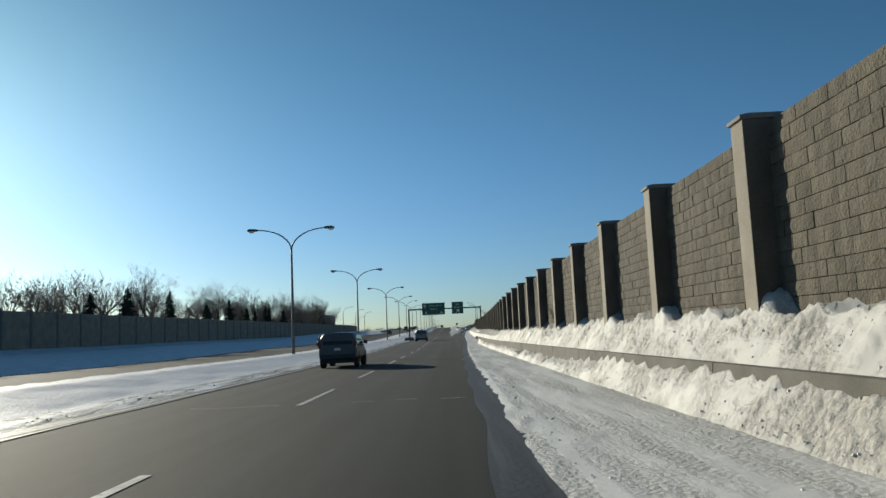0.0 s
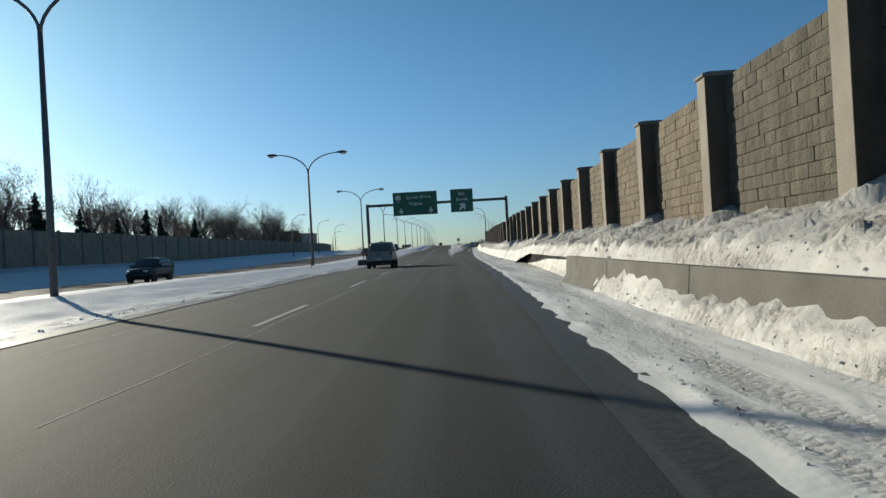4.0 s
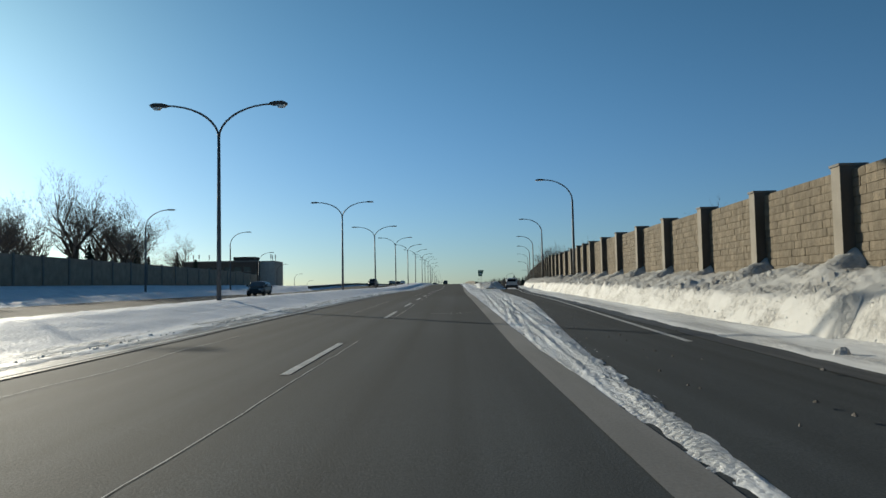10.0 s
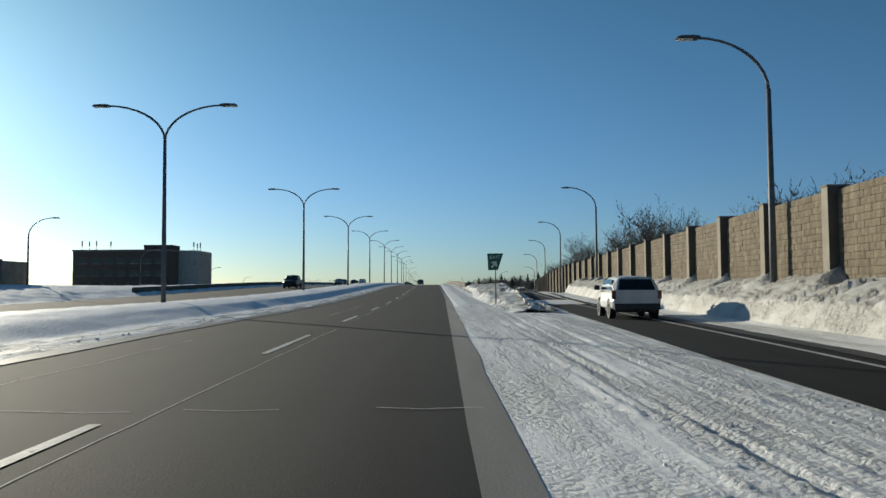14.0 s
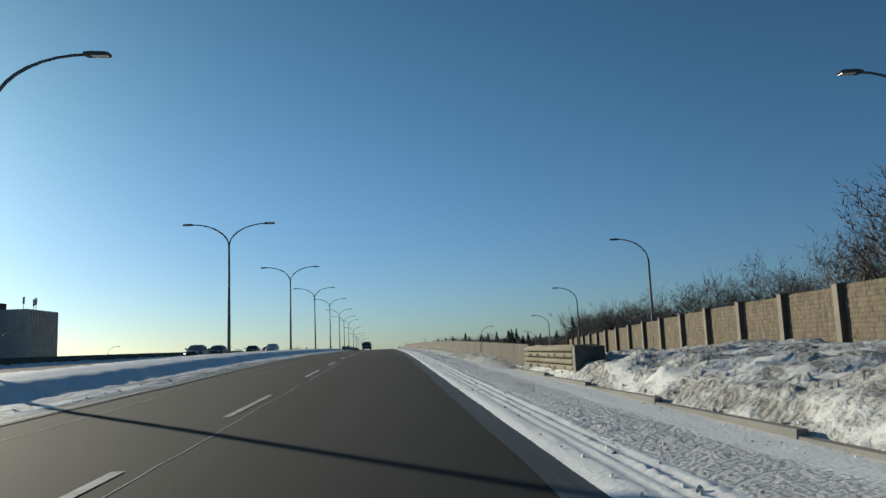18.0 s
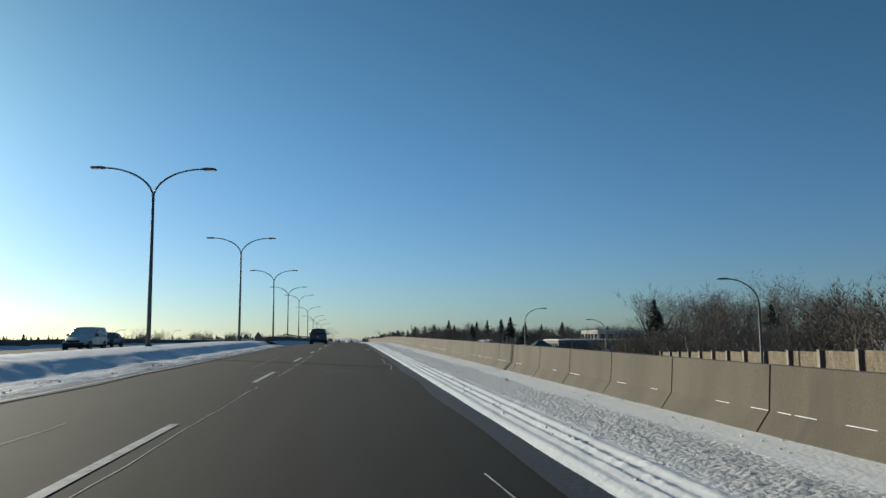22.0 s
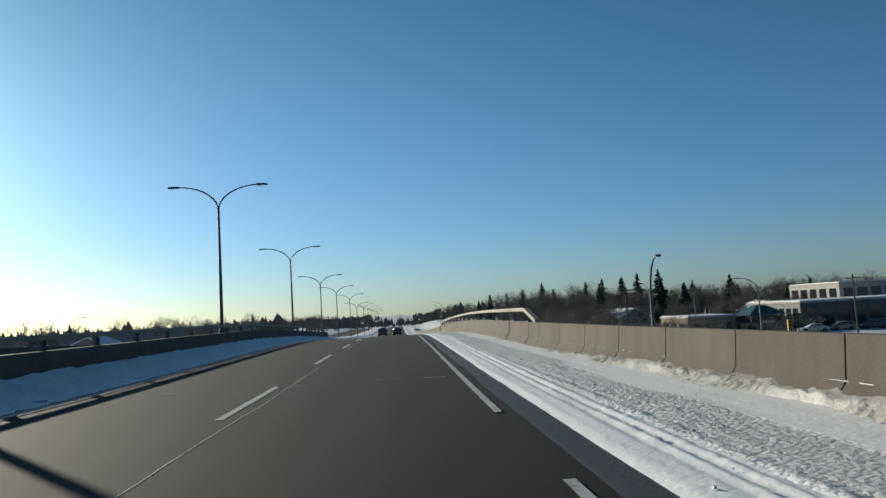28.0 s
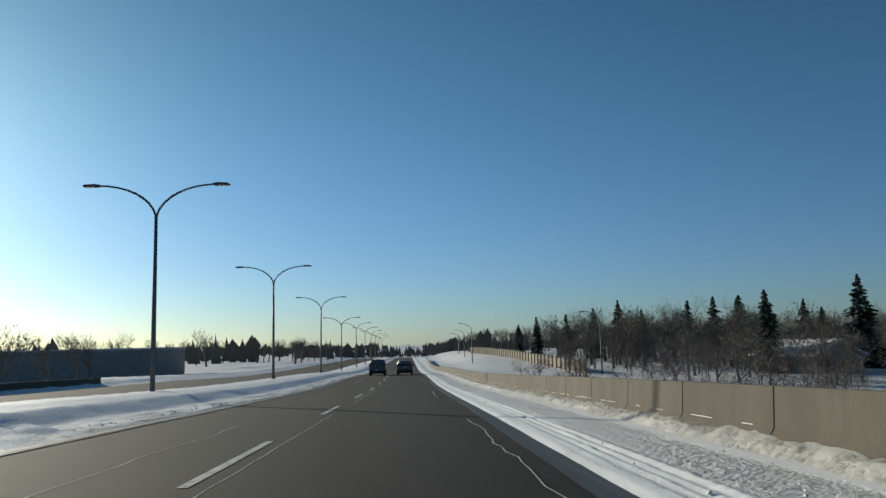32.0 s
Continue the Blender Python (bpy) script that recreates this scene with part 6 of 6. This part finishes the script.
for i in range(130):
    x = rt.uniform(30, 150)
    bare_mass(x, rt.uniform(735, 790) + max(0, 60 - x), rt.uniform(7.5, 11.5), i)
for i in range(16):
    bare(32 + i * 7.3 + rt.uniform(-2, 2), rt.uniform(742, 785), rt.uniform(9.5, 12.5), i, far_e)
for i in range(70):
    shrub(rt.uniform(36, 100), rt.uniform(728, 800), rt.uniform(3.5, 6.5), i, "shrubs beyond the cross street")
# west side of the overpass, low on the horizon
far_w = "trees west of the overpass"
for i in range(56):
    y = 660 + i * 8
    bare_mass(-44 - rt.uniform(0, 50), y, rt.uniform(6.5, 10.5), i)
for i in range(30):
    bare_mass(-24 - rt.uniform(8, 30), 860 + i * 6, rt.uniform(6, 9), i)
for i in range(22):
    fir(-60 - rt.uniform(0, 90), 620 + i * 16, rt.uniform(5, 8.5), i, far_w)
bare(-72, 700, 11, 0, far_w)
bare(-78, 696, 9, 2, far_w)
for i in range(14):
    shrub(rt.uniform(-120, -55), rt.uniform(560, 640), rt.uniform(2.5, 4), i, "shrubs west of the overpass")

def arrays(me):
    v = np.empty(len(me.vertices) * 3, np.float32)
    me.vertices.foreach_get("co", v)
    f = np.empty(len(me.loops), np.int32)
    me.loops.foreach_get("vertex_index", f)
    s = np.empty(len(me.polygons), np.int32)
    me.polygons.foreach_get("loop_start", s)
    return v.reshape(-1, 3), f, s


parts_of = [[arrays(me) for me in pair] for pair in LIGHT + SHRUB + FAR]
all_v, all_f, all_s, count, loops = [], [], [], 0, 0
for k, m in MASS:
    r = np.array(m)
    for v, f, s in parts_of[k]:
        all_v.append(v @ r[:3, :3].T + r[:3, 3])
        all_f.append(f + count)
        all_s.append(s + loops)
        count += len(v)
        loops += len(f)
all_v, all_f, all_s = np.concatenate(all_v), np.concatenate(all_f), np.concatenate(all_s)
mass_mesh = bpy.data.meshes.new("tree_mass")
mass_mesh.vertices.add(len(all_v))
mass_mesh.vertices.foreach_set("co", all_v.astype(np.float32).ravel())
mass_mesh.loops.add(len(all_f))
mass_mesh.loops.foreach_set("vertex_index", all_f.astype(np.int32))
mass_mesh.polygons.add(len(all_s))
mass_mesh.polygons.foreach_set("loop_start", all_s.astype(np.int32))
mass_mesh.update(calc_edges=True)
mass_mesh.materials.append(TWIG)
solid("tree_mass", mass_mesh, None, "mass of leafless trees behind the wall and the streets", "trees", kind="stuff")

# distant woods on the horizon: one ragged belt of crowns
woods = Shape()
for i in range(2600):
    side = -1 if i % 2 else 1
    y = rt.uniform(880, 1800)
    x = side * (rt.uniform(30, 900) if side < 0 else rt.uniform(24, 700))
    h = rt.uniform(5, 11)
    if i % 9 == 0:
        x, y, h = rt.uniform(-60, 60), rt.uniform(1015, 1120), h * .6
    z = (natural(y) if abs(x) > 60 else ground_z(x, y)) - .3
    w = h * rt.uniform(.16, .34)
    if i % 3 == 0:
        pts = [(x - w * .8, y, z), (x + w * .8, y, z), (x + w * .35, y, z + h * .5), (x, y, z + h * 1.1), (x - w * .35, y, z + h * .5)]
        woods.add(pts, [(0, 1, 2, 3, 4)])
        woods.add([(a, b + (a - x), c) for a, b, c in [(x, y, z), (x + w, y, z), (x, y, z + h)]], [(0, 1, 2)])
    else:
        for k in range(5):
            a = x + rt.uniform(-w, w) * 1.3
            b = rt.uniform(.5, 1) * h
            woods.add([(a - w * .35, y + k, z), (a + w * .35, y + k, z), (a + w * rt.uniform(.3, .7), y + k, z + b * .7), (a + rt.uniform(-.3, .3), y + k, z + b), (a - w * rt.uniform(.3, .7), y + k, z + b * .65)], [(0, 1, 2, 3, 4)])
solid("distant_woods", woods, TWIG, "belt of dark leafless woods on the horizon", "woods", kind="stuff")

# ---- fence along the west side ----
fence = thing("west_fence", "dark brown panel fence beyond the oncoming lanes", "fence", kind="structure")
fp = Shape().box(-.05, .05, .1, 4.9, 0, 3.75).mesh("fence_panel", FENCE)
fpo = Shape().box(-.14, .14, -.14, .14, -.3, 3.90).mesh("fence_post", CAP)
y = -60.0
while y < 345:
    for me, nm in ((fp, "fence_panel"), (fpo, "fence_post")):
        o = part(nm, me, None, fence)
        o.matrix_basis = Matrix.Translation((-41, y, ground_z(-41, y) - .05))
    y += 5.0

# ---- buildings ----
BRICK_DARK = material("dark_brick", (0.060, 0.045, 0.036), (0.10, 0.078, 0.06), 1.5, 0.9, 0.3, 30, coords="World")
STUCCO = material("pale_panel", (0.32, 0.30, 0.27), (0.42, 0.40, 0.36), 1, 0.85, 0.1, 30, coords="World")
TEAL = material("teal_metal", (0.03, 0.085, 0.08), (0.05, 0.12, 0.115), 2, 0.45, 0.05, 30, coords="World", metal=0.3)
PANE = plain("window_pane", (0.02, 0.028, 0.034), 0.06)
ROOF_SNOW = material("roof_snow", (0.74, 0.75, 0.77), (0.84, 0.84, 0.86), 0.8, 0.7, 0.3, 8, coords="World", bump_distance=.05)


def windows(parent, axis, at, lo, hi, z0, z1, n, out):
    """A row of n windows on a wall plane; axis 0: the wall looks along x."""
    w = (hi - lo) / n
    for i in range(n):
        a, b = lo + w * (i + .14), lo + w * (i + .86)
        s, f = Shape(), Shape()
        if axis == 0:
            s.box(at - .02, at + .02, a, b, z0, z1)
            f.box(at - .05 * abs(out), at + .05 * abs(out), a - .06, b + .06, z0 - .10, z0 - .01)
        else:
            s.box(a, b, at - .02, at + .02, z0, z1)
            f.box(a - .06, b + .06, at - .05 * abs(out), at + .05 * abs(out), z0 - .10, z0 - .01)
        wd = part("window", s, PANE, parent)
        part("sill", f, STUCCO, wd)


office = thing("office_building", "dark brick office block with roof aerials and a pale ribbed end", "building",
               at=Matrix.Translation((-80.7, 541, 15.2)) @ Matrix.Diagonal((1.19, .7, 1.19, 1)) @ Matrix.Translation((68.2, -513, -13.3)))
oz = -1.6
part("wall", Shape().box(-101, -73.6, 480, 515, oz - 1, oz + 14.4), BRICK_DARK, office)
part("end_wall", Shape().box(-73.58, -68.2, 490, 513, oz - 1, oz + 14.9), STUCCO, office, "pale ribbed end wall")
for i in range(12):
    part("rib", Shape().box(-68.2, -67.95, 490.4 + i * 1.95, 490.8 + i * 1.95, oz, oz + 14.7), STUCCO, office)
part("roof", Shape().box(-101.2, -73.4, 479.8, 515.2, oz + 14.42, oz + 14.9), CAP, office)
part("plant_room", Shape().box(-84, -76, 492, 504, oz + 14.9, oz + 16.6), BRICK_DARK, office)
for z in (4.2, 7.6, 11.0):
    windows(office, 1, 479.96, -100, -75, oz + z, oz + z + 1.5, 7, 1)
for x, y in ((-99, 482), (-97.5, 484), (-95, 482), (-92, 486), (-70, 494), (-69, 499), (-71, 505)):
    m = part("aerial", Shape().tube([(x, y, oz + 14.5), (x, y, oz + 17.2)], .06, 6), STEEL_DARK, office)
    part("antenna", Shape().box(x - .18, x + .18, y - .1, y + .1, oz + 16.0, oz + 17.4), STUCCO, m)


def low_block(name, label, x0, x1, y0, y1, z, h, mat, snow=True, glass=None):
    b = thing(name, label, "building")
    part("wall", Shape().box(x0, x1, y0, y1, z - .6, z + h), mat, b)
    part("parapet", Shape().box(x0 - .15, x1 + .15, y0 - .15, y1 + .15, z + h + .004, z + h + .3), STUCCO, b)
    if snow:
        part("roof", Shape().box(x0 + .2, x1 - .2, y0 + .2, y1 - .2, z + h + .304, z + h + .45), ROOF_SNOW, b, "snow lying on the flat roof")
    if glass:
        windows(b, 0, x0 - .0, y0 + .5, y1 - .5, z + .5, z + h - .9, glass, 1)
        windows(b, 1, y0 - .0, x0 + .5, x1 - .5, z + .5, z + h - .9, max(2, int((x1 - x0) / 3)), 1)
    return b


DARK_GLASS = material("dark_cladding", (0.035, 0.045, 0.05), (0.06, 0.072, 0.078), 1, 0.5, 0.1, 20, coords="World")
low_block("shop_row", "long dark-glazed shop row with a snowy flat roof", 70, 112, 678, 698, -3.4, 5.2, DARK_GLASS, True, 8)
low_block("upper_store", "pale two-storey store behind the shop row", 92, 126, 702, 722, -3.4, 8.4, STUCCO, True, 5)
low_block("brick_store", "low tan brick store", 52, 61, 684, 698, -3.4, 3.4, material("tan_brick", (0.20, 0.15, 0.10), (0.28, 0.21, 0.15), 2, .9, .3, 30, coords="World"), True, 3)
kiosk = thing("glazed_pavilion", "green glazed pavilion with a hipped metal roof", "building")
kx, ky, kz = 65, 683, -3.4
part("glass_wall", Shape().box(kx - 3, kx + 3, ky - 3, ky + 3, kz - .4, kz + 3.4), PANE, kiosk)
for dx in (-3, -1, 1, 3):
    for dy in (-3, 3):
        part("mullion", Shape().box(kx + dx - .08, kx + dx + .08, ky + dy - .08, ky + dy + .08, kz - .3, kz + 3.6), TEAL, kiosk)
roof = Shape()
roof.add([(kx - 3.4, ky - 3.4, kz + 3.5), (kx + 3.4, ky - 3.4, kz + 3.5), (kx + 3.4, ky + 3.4, kz + 3.5), (kx - 3.4, ky + 3.4, kz + 3.5), (kx - .9, ky - .9, kz + 5.2), (kx + .9, ky - .9, kz + 5.2), (kx + .9, ky + .9, kz + 5.2), (kx - .9, ky + .9, kz + 5.2)],
         [(3, 2, 1, 0), (4, 5, 6, 7), (0, 1, 5, 4), (1, 2, 6, 5), (2, 3, 7, 6), (3, 0, 4, 7)])
part("roof", roof, TEAL, kiosk)
part("sign_board", Shape().box(kx - 1.6, kx + 1.6, ky - 3.12, ky - 3.02, kz + 1.6, kz + 2.9), DARK_GLASS, kiosk)
part("sign_bars", Shape().box(kx - 1.2, kx + 1.2, ky - 3.15, ky - 3.12, kz + 2.0, kz + 2.5), STUCCO, kiosk)


def house(x, y, w, d, h, turn, mat, group="houses beyond the cross street"):
    z = natural(y) - .2
    ho = thing("house", "low house with a snow-covered gable roof", "house", group, at=Matrix.Translation((x, y, z)) @ Matrix.Rotation(turn, 4, "Z"))
    part("wall", Shape().prism([(-w / 2, -.5), (w / 2, -.5), (w / 2, h), (0, h + w * .22), (-w / 2, h)], 1, -d / 2, d / 2), mat, ho)
    ro = Shape()
    e = .45
    ro.prism([(-w / 2 - e, h - .16), (0, h + w * .22 + .06), (w / 2 + e, h - .16), (w / 2 + e, h + .08), (0, h + w * .22 + .32), (-w / 2 - e, h + .08)], 1, -d / 2 - e, d / 2 + e)
    part("roof", ro, ROOF_SNOW, ho, "snow on the roof")
    part("chimney", Shape().box(-.3, .3, -.3, .3, h + w * .1, h + w * .22 + 1.0), BRICK_DARK, ho)
    for s in (-1, 1):
        windows(ho, 1, s * (d / 2 + .01), -w / 2 + .5, w / 2 - .5, .9, 2.0, 3, 1)
        windows(ho, 0, s * (w / 2 + .01), -d / 2 + .5, d / 2 - .5, .9, 2.0, 3, 1)


SIDING = material("house_siding", (0.20, 0.19, 0.18), (0.30, 0.29, 0.28), 1, .85, .1, 30, coords="World")
for x, y, w, t in ((54, 731, 8, .3), (88, 728, 9, -.2), (112, 724, 9, .2), (-66, 690, 9, .2), (-88, 670, 10, -.1), (-110, 690, 9, .3), (-75, 740, 9, 0)):
    house(x, y, w, 11, 2.6, t, SIDING)
shed = low_block("warehouse", "long low pale warehouse west of the road", -110, -43, 758, 776, -2.6, 5.2, material('grey_siding', (0.20, 0.185, 0.165), (0.28, 0.26, 0.235), 1, .8, .1, 30, coords='World'))
for x, y, w, h in ((-150, 640, 30, 5.5), (-120, 585, 14, 4.5), (-190, 700, 40, 6)):
    low_block("red_brick_block", "low brown brick block on the western skyline", x - w / 2, x + w / 2, y, y + 14, -3.6, h, BRICK_DARK, True)

# fence on the slope past the overpass, with pickets that can be told apart
slope = thing("slope_fence", "tan panel fence climbing the slope past the overpass", "fence", kind="structure")
sp = Shape().box(-.06, .06, .08, 2.92, -.3, 2.0).mesh("fence_panel", FENCE)
spo = Shape().box(-.16, .16, -.16, .16, -.4, 2.25).mesh("fence_post", POST)
for i in range(46):
    y = 742 + i * 3
    x = 26.0 - i * .13
    z = ground_z(x, y) + .1
    for me, nm in ((sp, "fence_panel"), (spo, "fence_post")):
        o = part(nm, me, None, slope)
        o.matrix_basis = Matrix.Translation((x, y, z - .3))

# cross street under the overpass
cross = Shape()
for x in steps(-260, 260, 8):
    for y in (592, 620):
        cross.v.append((x, y, natural(y) + .06))
n = len(cross.v) // 2
cross.f = [(2 * i, 2 * i + 2, 2 * i + 3, 2 * i + 1) for i in range(n - 1)]
cross.m = [0] * (n - 1)
solid("cross_street", cross, ASPHALT, "asphalt cross street passing under the overpass", "road", kind="structure")

# utility poles with wires, traffic signals
for i, (x, y) in enumerate(((36, 668), (70, 662), (104, 656), (138, 650))):
    up = thing("utility_pole", "wooden utility pole with a cross arm", "utility pole", "utility poles")
    z = natural(y)
    part("pole", Shape().tube([(x, y, z - .3), (x, y, z + 9.2)], [.15, .11], 8), BARK, up)
    part("cross_arm", Shape().box(x - 1.1, x + 1.1, y - .05, y + .05, z + 8.5, z + 8.65), BARK, up)
    if i < 3:
        nx, ny = ((70, 662), (104, 656), (138, 650))[i]
        pts = [(x + (nx - x) * t, y + (ny - y) * t, z + 8.7 - .9 * 4 * t * (1 - t)) for t in (k / 10 for k in range(11))]
        part("wire", Shape().tube(pts, .025, 4), TRIM, up)
SIGNAL = plain("signal_yellow", (0.45, 0.20, 0.02), 0.5)
for x, y in ((48, 618), (40, 626)):
    ts = thing("traffic_signal", "yellow traffic signal on a steel post", "traffic light", "traffic signals")
    z = natural(y)
    part("post", Shape().tube([(x, y, z - .2), (x, y, z + 4.6)], .08, 8), STEEL, ts)
    hd = bevel(part("signal_head", Shape().box(x - .22, x + .22, y - .36, y - .08, z + 3.4, z + 4.6), SIGNAL, ts), .03, 1)
    for k in range(3):
        part("lens", Shape().tube([(x, y - .37, z + 3.62 + k * .38), (x, y - .42, z + 3.62 + k * .38)], .13, 10), TAIL if k == 2 else TRIM, hd)
# cars parked by the shops
for i, (p, k) in enumerate((("white", "sedan"), ("silver", "hatch"), ("charcoal", "suv"), ("white", "suv"), ("grey", "sedan"))):
    x = 70 + i * 5.2
    vehicle(k, p, "%s %s parked by the shops" % (p, {"sedan": "sedan", "hatch": "hatchback", "suv": "sport utility car"}[k]), Matrix.Translation((x, 670 + (i % 2), ground_z(x, 670) + .02)) @ Matrix.Rotation(radians(80), 4, "Z"))

# leaning marker stake in the median snow
stake = thing("marker_stake", "thin dark wooden marker stake leaning in the median snow", "stake", at=Matrix.Translation((-10.1, 138.8, rz(138.8) + .42)) @ Matrix.Rotation(radians(7), 4, "Y"))
bevel(part("stick", Shape().prism([(-.025, -.02), (.025, -.02), (.025, .02), (-.025, .02)], 2, -.2, .85), BARK, stake), .005, 1)
part("tip", Shape().prism([(-.03, -.024), (.03, -.024), (.03, .024), (-.03, .024)], 2, .85, .97), plain("marker_tape", (0.35, 0.10, 0.04), 0.6), stake, "faded orange tip")
